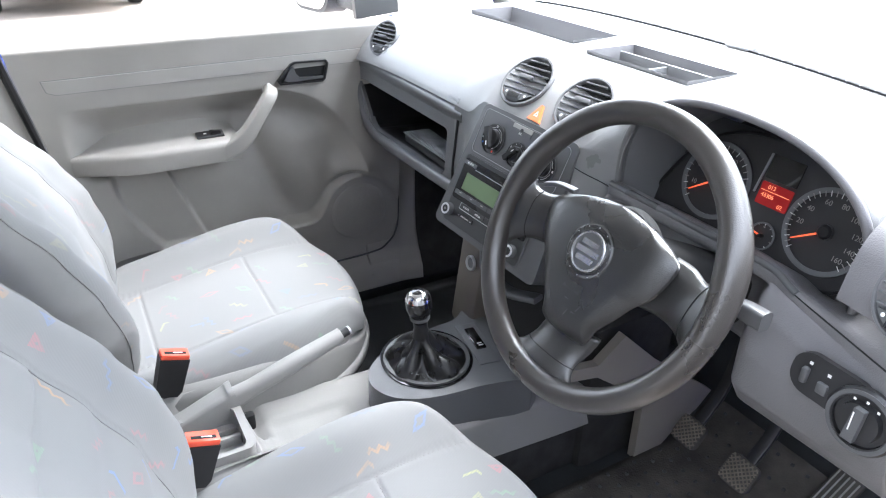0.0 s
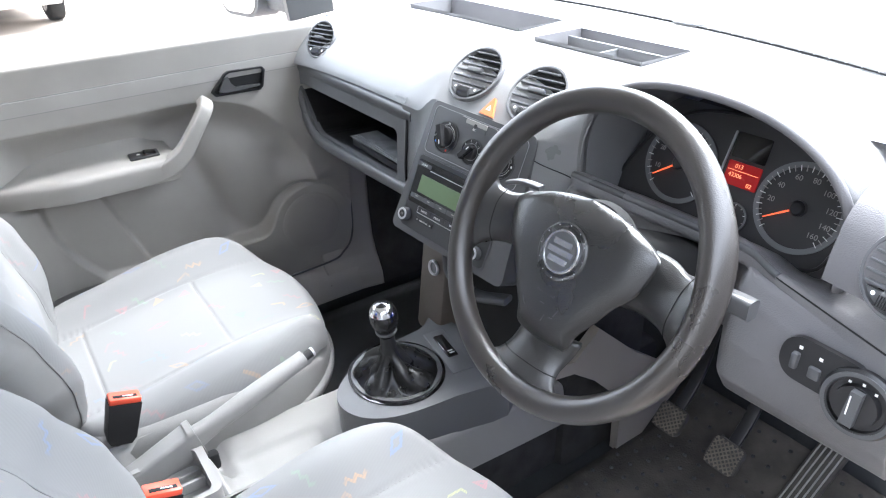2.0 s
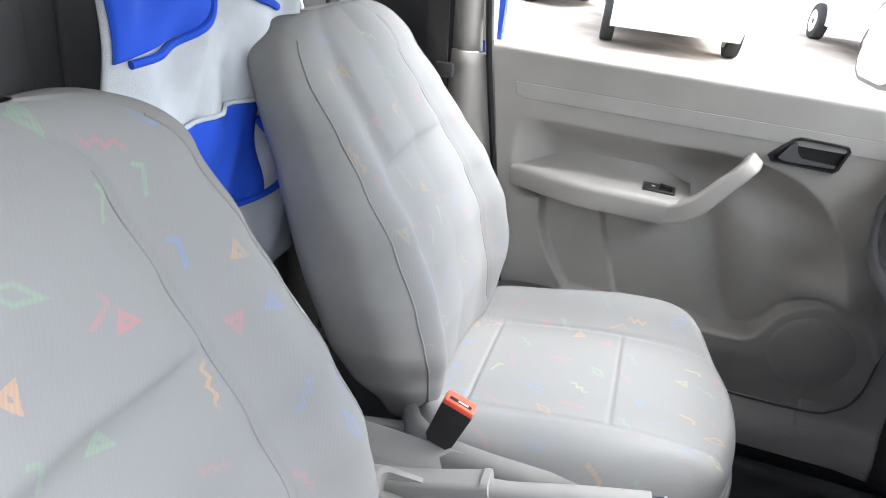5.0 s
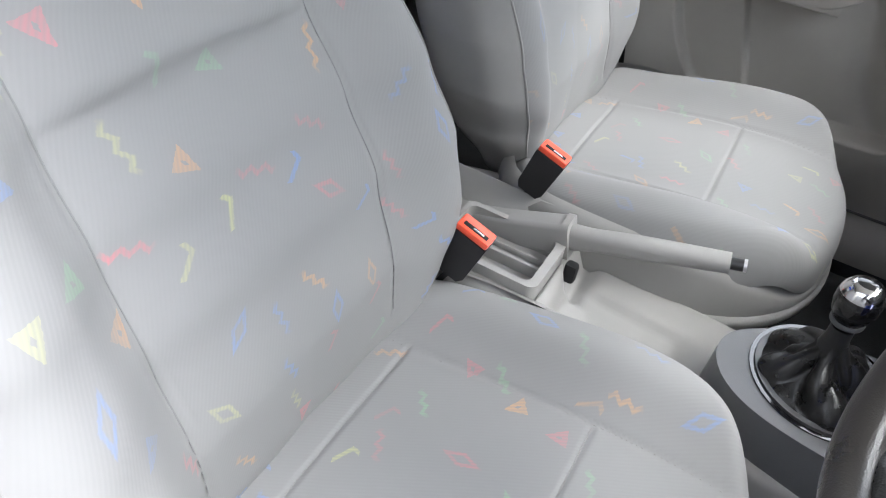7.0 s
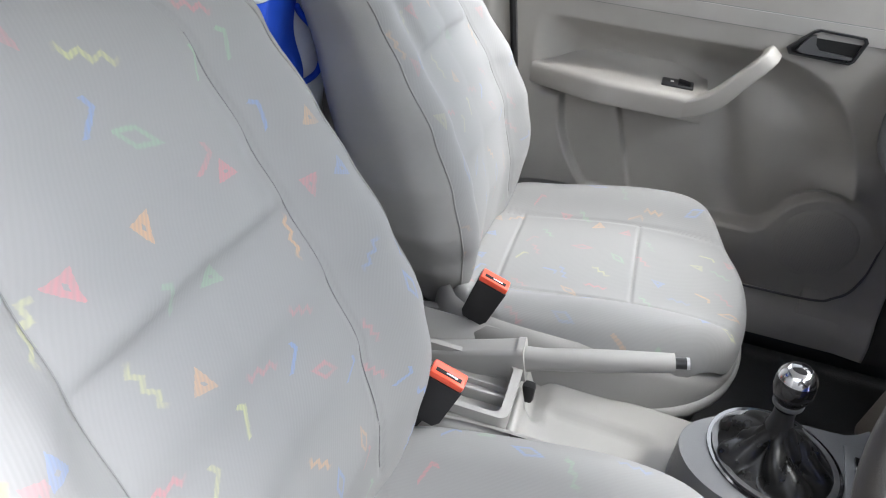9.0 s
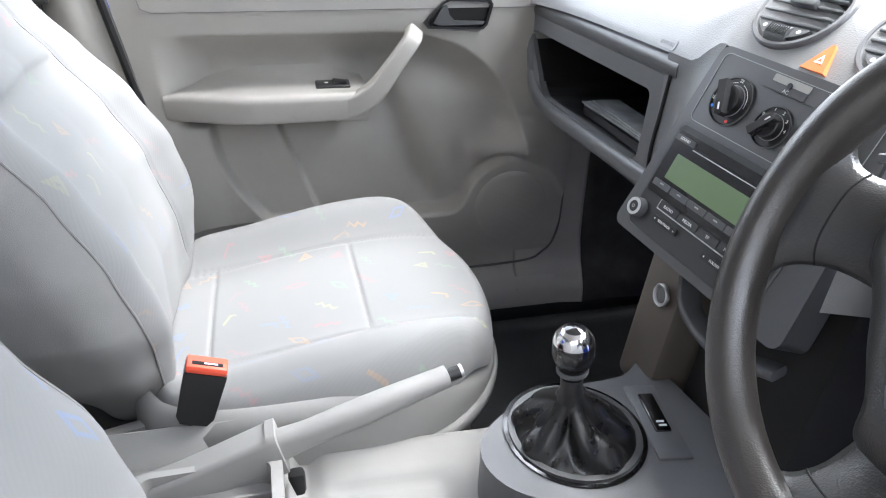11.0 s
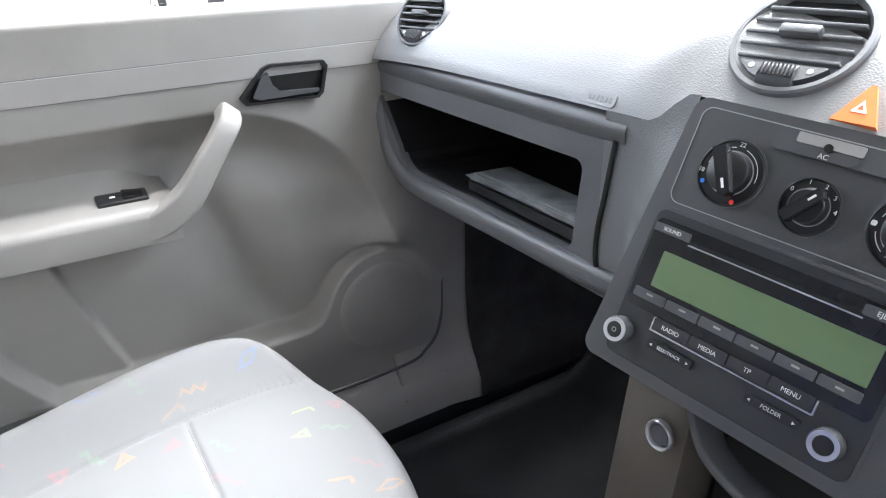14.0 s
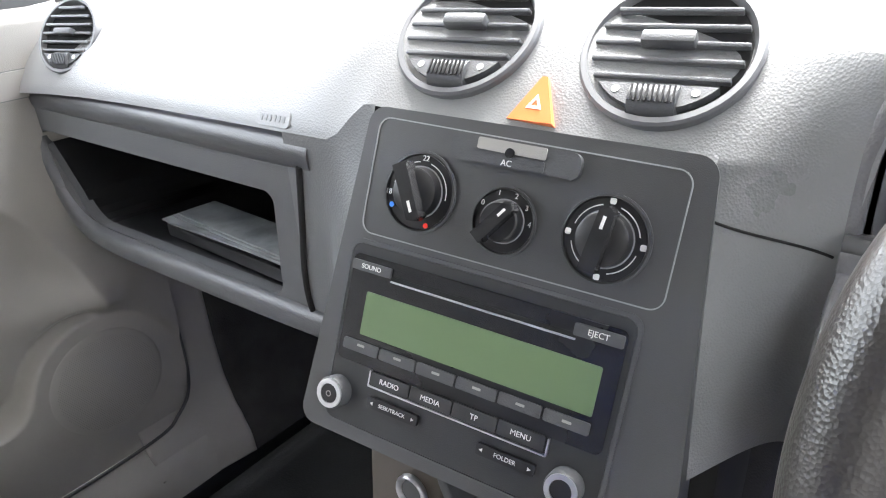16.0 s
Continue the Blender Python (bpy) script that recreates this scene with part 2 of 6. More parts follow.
M_BLUE = material("blue_body_paint", (0.01, 0.05, 0.42), 0.25, coat=0.8, blotch=0.03)
M_VESTBLUE = material("vest_blue", (0.012, 0.075, 0.55), 0.85, grain=0.5, grain_scale=900)
M_MESHCLOTH = material("vest_mesh", (0.50, 0.525, 0.55), 0.85, grain=0.9, grain_scale=700, blotch=0.12, blotch_scale=14)
M_PAPER = material("paper", (0.17, 0.18, 0.18), 0.4, blotch=0.5, blotch_scale=30)
M_HEAD = material("headlining", (0.66, 0.65, 0.63), 0.95, grain=0.4)
M_GROUND = material("pale_gravel", (0.21, 0.175, 0.145), 0.95, grain=1.0, grain_scale=60, blotch=0.55, blotch_scale=0.9)
M_WHITECAR = material("white_car_paint", (0.80, 0.81, 0.82), 0.25, coat=0.8, blotch=0.02)
M_TYRE = material("tyre", (0.02, 0.02, 0.02), 0.8, spec=0.2)
M_NEEDLE = glow("needle_red", (0.95, 0.12, 0.04), 0.10)
# dash grey darkened for shade: low panels, tray insides, hood rim
M_DASHSHADE = material("shaded_dash_grey", (0.155, 0.152, 0.156), 0.38, grain=0.5, grain_scale=560)
M_CHEEK = material("brown_grey_plastic", (0.105, 0.09, 0.075), 0.5, grain=0.3, grain_scale=900)
M_BEIGE = material("beige_plastic", (0.30, 0.275, 0.24), 0.55, grain=0.25, grain_scale=900)
M_REDLCD = glow("red_display", (0.30, 0.002, 0.003), 0.03)
M_SPOKE = material("spoke_trim", (0.085, 0.086, 0.088), 0.32)
M_DIGIT = glow("amber_digit", (0.9, 0.25, 0.12), 0.12)
M_WALL = material("painted_bulkhead", (0.10, 0.10, 0.10), 0.6)
M_LIP = material("lip_plastic", (0.075, 0.076, 0.078), 0.36, grain=0.3, grain_scale=700)
M_SHELF = material("shelf_frame_plastic", (0.115, 0.117, 0.120), 0.38, grain=0.4, grain_scale=600)
M_GRIP = material("dial_grip", (0.03, 0.03, 0.031), 0.16)
M_LINE = material("pale_line", (0.34, 0.345, 0.35), 0.4)
M_DIAL = material("dial_face", (0.036, 0.035, 0.036), 0.45)
M_BEZELGREY = material("gauge_ring_grey", (0.17, 0.175, 0.18), 0.4)
M_GLASS = glass_pane("window_glass", (0.97, 0.98, 0.98))
M_MIRROR = material("mirror_glass", (0.9, 0.9, 0.9), 0.03, metal=1.0, blotch=0.0)
M_MIRRORSTRIP = material("pale_blue_sticker", (0.45, 0.72, 0.92), 0.4)
M_BEZEL = material("vent_bezel", (0.12, 0.122, 0.126), 0.45, blotch=0.03)

# ---- mesh helpers ----


def world_origin(ob):
    o = Vector((0, 0, 0))
    while ob:
        o += ob.location
        ob = ob.parent
    return o


def thing(name, at, label, category, group="", kind=""):
    e = new(name)
    e.empty_display_size = 0.05
    e.location = at
    return tagged(e, label, category, group, kind)


def mesh_of(name, verts, faces, mat, smooth=True, uv=None):
    me = bpy.data.meshes.new(name)
    me.from_pydata([tuple(v) for v in verts], [], faces)
    if uv is not None:
        layer = me.uv_layers.new(name="UVMap")
        for loop in me.loops:
            layer.data[loop.index].uv = uv[loop.vertex_index]
    me.materials.append(mat)
    for p in me.polygons:
        p.use_smooth = smooth
    me.update()
    return me


def put(name, me, parent=None, label=""):
    ob = new(name, me)
    if parent is not None:
        ob.parent = parent
        ob.location = -world_origin(parent)
    if label:
        ob["label"] = label
    return ob


def raw(name, verts, faces, mat, parent=None, label="", smooth=True, uv=None):
    return put(name, mesh_of(name, verts, faces, mat, smooth, uv), parent, label)


def part(name, bm, mat, parent=None, label="", smooth=True):
    bmesh.ops.recalc_face_normals(bm, faces=bm.faces[:])
    me = bpy.data.meshes.new(name)
    bm.to_mesh(me)
    bm.free()
    me.materials.append(mat)
    for p in me.polygons:
        p.use_smooth = smooth
    if smooth:
        me.set_sharp_from_angle(angle=radians(38))
    return put(name, me, parent, label)


def grid_faces(nu, nv, close_u=False, close_v=False, offset=0):
    out = []
    for i in range(nu if close_u else nu - 1):
        for j in range(nv if close_v else nv - 1):
            a, b = i, (i + 1) % nu
            c, d = j, (j + 1) % nv
            out.append((offset + a * nv + c, offset + b * nv + c, offset + b * nv + d, offset + a * nv + d))
    return out


def bevelled(bm, r, seg=3, angle=20):
    edges = [e for e in bm.edges if len(e.link_faces) == 2 and e.calc_face_angle(0) > radians(angle)]
    if r > 0:
        bmesh.ops.bevel(bm, geom=edges, offset=r, segments=seg, profile=0.5, affect="EDGES", clamp_overlap=True)
    return bm


def block(centre, size, r=0.003, seg=2, turn=None):
    """A box with rounded edges; turn: a rotation matrix about its centre."""
    bm = bmesh.new()
    bmesh.ops.create_cube(bm, size=1)
    bmesh.ops.scale(bm, vec=size, verts=bm.verts)
    bevelled(bm, r, seg)
    if turn is not None:
        bm.transform(turn.to_4x4())
    bmesh.ops.translate(bm, vec=centre, verts=bm.verts)
    return bm


def prism(outline, m, depth, r=0.0, seg=2):
    """A flat outline (u, v) given depth along w; m carries u, v, w into the world."""
    bm = bmesh.new()
    lo = [bm.verts.new((u, v, 0)) for u, v in outline]
    hi = [bm.verts.new((u, v, depth)) for u, v in outline]
    n = len(lo)
    bm.faces.new(lo[::-1])
    bm.faces.new(hi)
    for i in range(n):
        bm.faces.new((lo[i], lo[(i + 1) % n], hi[(i + 1) % n], hi[i]))
    bevelled(bm, r, seg, 35)
    bm.transform(m)
    return bm


def frame_axes(origin, u, v):
    """A matrix whose first two axes run along u and v."""
    u = Vector(u).normalized()
    w = u.cross(Vector(v)).normalized()
    v = w.cross(u)
    m = Matrix((u, v, w)).transposed().to_4x4()
    m.translation = origin
    return m


def round_rect(w, h, r, n=6, cx=0.0, cy=0.0):
    pts = []
    for sx, sy, a0 in ((1, 1, 0), (-1, 1, 90), (-1, -1, 180), (1, -1, 270)):
        for k in range(n + 1):
            a = radians(a0 + 90 * k / n)
            pts.append((cx + sx * (w / 2 - r) + r * math.cos(a), cy + sy * (h / 2 - r) + r * math.sin(a)))
    return pts


def ring_plate(outer, inner, m, depth):
    """A plate with a hole: both outlines hold the same number of points."""
    n = len(outer)
    v = [m @ Vector((*p, 0)) for p in outer] + [m @ Vector((*p, 0)) for p in inner]
    v += [m @ Vector((*p, depth)) for p in outer] + [m @ Vector((*p, depth)) for p in inner]
    bm = bmesh.new()
    vs = [bm.verts.new(p) for p in v]
    for i in range(n):
        j = (i + 1) % n
        bm.faces.new((vs[i], vs[j], vs[n + j], vs[n + i]))
        bm.faces.new((vs[2 * n + i], vs[2 * n + j], vs[3 * n + j], vs[3 * n + i]))
        bm.faces.new((vs[i], vs[j], vs[2 * n + j], vs[2 * n + i]))
        bm.faces.new((vs[n + i], vs[n + j], vs[3 * n + j], vs[3 * n + i]))
    return bm


def circle(r, n=32, sy=1.0):
    return [(r * math.cos(2 * math.pi * k / n), sy * r * math.sin(2 * math.pi * k / n)) for k in range(n)]


def lathe(profile, m, n=32):
    """profile: (radius, height) pairs turned about the w axis of m; ends are closed."""
    bm = bmesh.new()
    rings = []
    for r, h in profile:
        rings.append([bm.verts.new(m @ Vector((r * math.cos(2 * math.pi * k / n), r * math.sin(2 * math.pi * k / n), h))) for k in range(n)])
    for a, b in zip(rings, rings[1:]):
        for k in range(n):
            bm.faces.new((a[k], a[(k + 1) % n], b[(k + 1) % n], b[k]))
    bm.faces.new(rings[0][::-1])
    bm.faces.new(rings[-1])
    return bm


def smooth_path(pts, per=8):
    """Catmull-Rom through a few points."""
    p = [Vector(q) for q in pts]
    p = [2 * p[0] - p[1]] + p + [2 * p[-1] - p[-2]]
    out = []
    for i in range(1, len(p) - 2):
        for k in range(per):
            t = k / per
            a, b, c, d = p[i - 1:i + 3]
            out.append(0.5 * (2 * b + (c - a) * t + (2 * a - 5 * b + 4 * c - d) * t * t + (3 * b - a - 3 * c + d) * t ** 3))
    out.append(p[-2])
    return out


def sweep(path, sections, up=(0, 0, 1)):
    """Sections (one list of (side, up) pairs for each path point, or one for all) carried along a path; ends closed."""
    bm = bmesh.new()
    rings = []
    for i, c in enumerate(path):
        t = (path[min(i + 1, len(path) - 1)] - path[max(i - 1, 0)]).normalized()
        s = t.cross(Vector(up)).normalized()
        u = s.cross(t)
        sec = sections[i] if isinstance(sections[0][0], (list, tuple)) else sections
        rings.append([bm.verts.new(c + s * a + u * b) for a, b in sec])
    n = len(rings[0])
    for a, b in zip(rings, rings[1:]):
        for k in range(n):
            bm.faces.new((a[k], a[(k + 1) % n], b[(k + 1) % n], b[k]))
    bm.faces.new(rings[0][::-1])
    bm.faces.new(rings[-1])
    return bm


def join(*bms):
    out = bmesh.new()
    for b in bms:
        me = bpy.data.meshes.new("join")
        b.to_mesh(me)
        b.free()
        out.from_mesh(me)
        bpy.data.meshes.remove(me)
    return out


def lettering(text, size, m, mat, parent, label="", depth=0.0002):
    """Built-in font, centred on m's origin in its u, v plane."""
    cu = bpy.data.curves.new("lettering", "FONT")
    cu.body, cu.size, cu.align_x, cu.align_y, cu.extrude = text, size, "CENTER", "CENTER", depth
    tmp = bpy.data.objects.new("lettering", cu)
    me = bpy.data.meshes.new_from_object(tmp)
    bpy.data.objects.remove(tmp)
    me.transform(m)
    me.materials.append(mat)
    return put("lettering", me, parent, label)


def lerp_table(table, x):
    """Linear interpolation in a short list of (x, y)."""
    if x <= table[0][0]:
        return table[0][1]
    for (a, fa), (b, fb) in zip(table, table[1:]):
        if x <= b:
            t = (x - a) / (b - a)
            t = t * t * (3 - 2 * t) * 0.5 + t * 0.5
            return fa + (fb - fa) * t
    return table[-1][1]


def step(a, b, x):
    t = min(1, max(0, (x - a) / (b - a)))
    return t * t * (3 - 2 * t)

# ---- ground and body shell ----
FLOOR = 0.02


def sheet(name, nu, nv, f, mat, parent=None, label="", uv=None, thick=0.0):
    """A surface from f(u, v), u and v from 0 to 1; thick gives it a real thickness."""
    vs = [f(i / (nu - 1), j / (nv - 1)) for i in range(nu) for j in range(nv)]
    ob = raw(name, vs, grid_faces(nu, nv), mat, parent, label, uv=[uv(i / (nu - 1), j / (nv - 1)) for i in range(nu) for j in range(nv)] if uv else None)
    if thick:
        mod = ob.modifiers.new("thickness", "SOLIDIFY")
        mod.thickness, mod.offset = thick, 0
    return ob


def ground_point(u, v):
    x, y = (u - 0.5) * 2, (v - 0.5) * 2
    x, y = math.copysign(abs(x) ** 2.2, x) * 600, math.copysign(abs(y) ** 2.2, y) * 600
    return (x, y, -0.42 + 0.03 * noise.noise(Vector((x * 0.4, y * 0.4, 0))))


tagged(sheet("ground", 70, 70, ground_point, M_GROUND), "pale dusty gravel yard with brown patches", "ground", kind="structure")

# added wall, never in view: cuts low sky light from the driver's side
tagged(part("wall_light_block", block((7.5, 1.0, 0.9), (0.3, 40, 2.8), 0.02), material("light_block_brick", (0.24, 0.19, 0.16), 0.9, grain=0.6, grain_scale=30, blotch=0.3, blotch_scale=1.5)), "plain brick-coloured wall added unseen behind the camera to cut sky light", "wall", kind="structure")

# floor pan: flat, rising into the bulkhead under the dash
def floor_point(u, v):
    y = -0.4 + 2.0 * v
    return (-0.74 + 1.48 * u, y, FLOOR + max(0, y - 1.28) * 1.1)


tagged(sheet("floor", 12, 40, floor_point, M_RUBBER, thick=0.02), "black rubber cab floor", "floor", kind="structure")


def mat_point(u, v):
    y = 0.56 + 0.74 * v
    return (0.20 + 0.50 * u, y, FLOOR + 0.016 + max(0, y - 1.2) * 0.9 + 0.002 * noise.noise(Vector((u * 9, v * 9, 3))))


tagged(sheet("floor_mat", 30, 40, mat_point, M_DIRTY, thick=0.008), "dusty worn dark floor mat below the pedals", "floor mat")
vs, fs = [], []
for i in range(13):
    for j in range(19):
        x, y, z = mat_point((i + 0.5 + 0.5 * (j % 2)) / 14, (j + 0.5) / 19)
        n0 = len(vs)
        for h, r in ((0.0035, 0.0052), (0.0075, 0.0036)):
            vs += [(x + r * math.cos(k * 0.785), y + r * math.sin(k * 0.785), z + h) for k in range(8)]
        fs += [(n0 + k, n0 + (k + 1) % 8, n0 + 8 + (k + 1) % 8, n0 + 8 + k) for k in range(8)] + [tuple(range(n0 + 8, n0 + 16))]
tagged(raw("mat_stud", vs, fs, M_RUBBER), "small dark rubber studs over the floor mat", "studs", kind="stuff")


def mat2_point(u, v):
    y = 0.50 + 0.82 * v
    ridge = 0.02 * step(0.04, 0, min(u, 1 - u)) + 0.012 * step(0.05, 0, v)
    return (-0.66 + 0.50 * u, y, FLOOR + 0.016 + ridge + max(0, y - 1.2) * 0.9)


tagged(sheet("floor_mat", 40, 40, mat2_point, M_RUBBER, thick=0.008), "black rubber floor mat with raised rim in the passenger footwell", "floor mat")

# load bulkhead behind the seats
bm = bmesh.new()
for k in range(9):
    b2 = block((-0.68 + 0.17 * k, -0.33, 0.66), (0.12, 0.012, 1.1), 0.004)
    me_tmp = bpy.data.meshes.new("t")
    b2.to_mesh(me_tmp)
    bm.from_mesh(me_tmp)
    b2.free()
me_tmp = bpy.data.meshes.new("t")
b2 = block((0, -0.345, 0.66), (1.5, 0.02, 1.32), 0.004)
b2.to_mesh(me_tmp)
bm.from_mesh(me_tmp)
tagged(part("wall_rear", bm, M_WALL), "dark painted steel load bulkhead behind the seats", "bulkhead", kind="structure")

# roof and headlining, closed above the cab
def roof_point(u, v):
    x = (u - 0.5) * 2
    y = -0.36 + 1.33 * v
    return (x * 0.64, y, 1.32 - 0.06 * x ** 4 - 0.02 * v * v)


tagged(sheet("ceiling", 20, 16, roof_point, M_HEAD, thick=0.03), "pale grey cloth headlining", "ceiling", kind="structure")

# sills and side trim below the doors
sill_sec = [(0.668, 0.085), (0.672, 0.12), (0.688, 0.155), (0.714, 0.180), (0.80, 0.186)]
for side, nm in ((-1, "trim_sill_1"), (1, "trim_sill_2")):
    outline = sill_sec + [(0.80, -0.1), (0.69, -0.1), (0.69, 0.085)]
    m = Matrix(((side, 0, 0, 0), (0, 0, 1, -0.35), (0, 1, 0, 0), (0, 0, 0, 1)))
    tagged(part(nm, prism(outline, m, 1.27, 0.004), M_TRIM), "grey moulded door sill trim", "sill trim", kind="structure")

# kick panel ahead of the passenger door, running on from the sill and curving up
KICK = [(0.085, 0.668), (0.12, 0.672), (0.155, 0.688), (0.185, 0.706), (0.24, 0.722), (0.32, 0.728), (0.76, 0.73)]


def kick_point(u, v):
    z = 0.085 + 0.685 * v ** 1.5
    return (-lerp_table(KICK, z) - 0.005 + 0.011 * step(0.10, 0.22, u) + 0.03 * u * u, 0.80 + 0.82 * u, z)


tagged(sheet("trim_kick_panel", 24, 40, lambda u, v: kick_point(u * 0.205, v), M_TRIM, thick=0.008), "grey footwell side trim running up from the sill", "trim", kind="structure")
# the kick panel's front part, near black: footwell shade put into the colour
tagged(sheet("trim_kick_shade", 24, 40, lambda u, v: kick_point(0.205 + u * 0.795, v), M_CARPET, thick=0.008), "front part of the footwell side trim, darkened for the shade there", "carpet", kind="structure")
tagged(part("trim_floor_edge", block((-0.692, 0.63, 0.075), (0.034, 1.98, 0.12), 0.010), M_RUBBER), "black rubber floor edge beside the sill", "trim", kind="structure")
# the front wall's shadow black paints in the deep footwell's shade
tagged(part("wall_front", block((0, 1.62, 0.44), (1.5, 0.03, 0.86), 0.004), M_VOID), "footwell front wall coloured in shadow black", "bulkhead", kind="structure")

# added plain wall, out of view on the driver's side, blocks low side light
tagged(part("wall_light_block", block((1.46, 0.6, 0.53), (0.06, 4.0, 1.94), 0.01), M_WALL), "plain dark wall added out of view to block side light", "wall", kind="structure")
# outer wings and scuttle close the footwell
for side, nm in ((-1, "wall_wing_1"), (1, "wall_wing_2")):
    tagged(part(nm, block((side * 0.815, 1.31, 0.26), (0.03, 0.74, 1.20), 0.006), M_BLUE), "blue painted front wing beside the footwell", "body panel", kind="structure")
# pale colour stands in for glare at the windscreen foot; the plastic is black
tagged(part("wall_scuttle", block((0, 1.60, 0.862), (1.66, 0.09, 0.02), 0.004), M_TRIM2), "scuttle panel below the windscreen, coloured pale for glare", "body panel", kind="structure")
tagged(part("wall_driver_pillar", block((0.765, -0.165, 0.62), (0.05, 0.39, 1.36), 0.012), M_TRIM), "grey trimmed door pillar behind the driver's seat", "pillar", kind="structure")

# door pillar behind the passenger door: slanted trim column and its upper part
def bpillar_point(u, v):
    z = 0.10 + 0.735 * v
    y = -0.085 + (0.080 + (0.85 - z) * 0.177) * u
    return (-0.725 + 0.022 * math.sin(math.pi * min(1, u * 1.25)) + 0.06 * step(0.9, 1.3, z), y, z)


tagged(sheet("trim_pillar", 14, 30, bpillar_point, M_TRIM, thick=0.012), "grey plastic door pillar trim", "pillar", kind="structure")
def upper_pillar_point(u, v):
    z = 0.838 + 0.44 * v
    return (-0.728 + 0.020 * math.sin(math.pi * u) + 0.06 * v, -0.085 + (0.058 - 0.03 * v) * u, z)


tagged(sheet("trim_upper_pillar", 10, 16, upper_pillar_point, M_TRIM2, thick=0.012), "pale grey upper door pillar cover", "pillar", kind="structure")
tagged(part("trim_pillar_void", block((-0.765, -0.21, 0.68), (0.03, 0.27, 1.20), 0.006), M_BLACK), "black belt recess behind the door pillar", "pillar", kind="structure")
# dark door seal along the pillar
path = smooth_path([(-0.715, 0.115, 0.20), (-0.715, 0.055, 0.52), (-0.715, -0.008, 0.86), (-0.70, -0.03, 1.1)], 6)
tagged(part("trim_door_seal", sweep(path, [(0.009 * math.cos(a), 0.009 * math.sin(a)) for a in [k * math.pi / 4 for k in range(8)]], up=(1, 0, 0)), M_BLACK), "black rubber door seal", "seal", kind="structure")
# belt on the pillar
belt = thing("seat_belt", (-0.69, -0.13, 0.5), "black seat belt webbing with guide hanging on the pillar", "seat belt")
part("webbing", sweep(smooth_path([(-0.675, -0.13, 1.16), (-0.672, -0.11, 0.9), (-0.67, -0.09, 0.6), (-0.66, -0.06, 0.3)], 6), [(-0.002, -0.023), (0.002, -0.023), (0.002, 0.023), (-0.002, 0.023)], up=(0, 1, 0)), M_BLACK, belt)
part("guide", block((-0.668, -0.085, 0.80), (0.02, 0.04, 0.03), 0.006), M_BLACK, belt)

# window surround: blue painted pillar outside, front quarter triangle, screen pillars
tagged(part("trim_outer_pillar", block((-0.79, -0.022, 0.98), (0.03, 0.050, 0.7), 0.008), M_BLUE), "blue painted outer door pillar", "pillar", kind="structure")
tri_out = [(0.806, 0.868), (0.928, 0.879), (0.915, 1.05), (0.79, 1.06)]
m = Matrix(((0, 0, 1, -0.755), (1, 0, 0, 0), (0, 1, 0, 0), (0, 0, 0, 1)))
tagged(part("trim_quarter", prism(tri_out, m, 0.02, 0.004), M_LIP), "dark mirror mounting triangle in the window corner", "trim", kind="structure")
for side, nm in ((-1, "trim_screen_pillar_1"), (1, "trim_screen_pillar_2")):
    path = smooth_path([(side * 0.755, 1.40, 0.80), (side * 0.73, 1.12, 1.02), (side * 0.66, 0.95, 1.27)], 6)
    tagged(part(nm, sweep(path, round_rect(0.07, 0.05, 0.02, 3)), M_TRIM2), "pale grey windscreen pillar", "pillar", kind="structure")

# windscreen and passenger window
def screen_point(u, v):
    x = (u - 0.5) * 2
    return (x * (0.78 - 0.12 * v), 1.56 - 0.16 * x * x - 0.60 * v, 0.86 + 0.45 * v)


w1 = sheet("window_1", 12, 12, screen_point, M_GLASS, thick=0.005)
w1.visible_shadow = False
tagged(w1, "clear laminated windscreen", "windscreen", kind="structure")


def screen_edge(u):
    return Vector(screen_point(u, 0.02))


tagged(part("trim_screen_edge", sweep([screen_edge(k / 24) + Vector((0, 0.01, 0.0)) for k in range(25)], [(-0.012, -0.004), (0.012, -0.004), (0.012, 0.004), (-0.012, 0.004)]), M_BLACK), "black band along the foot of the windscreen", "trim", kind="structure")

# ---- passenger door ----
door = thing("passenger_door", (-0.74, 0.45, 0.15), "closed grey plastic passenger door card with armrest and speaker", "car door")


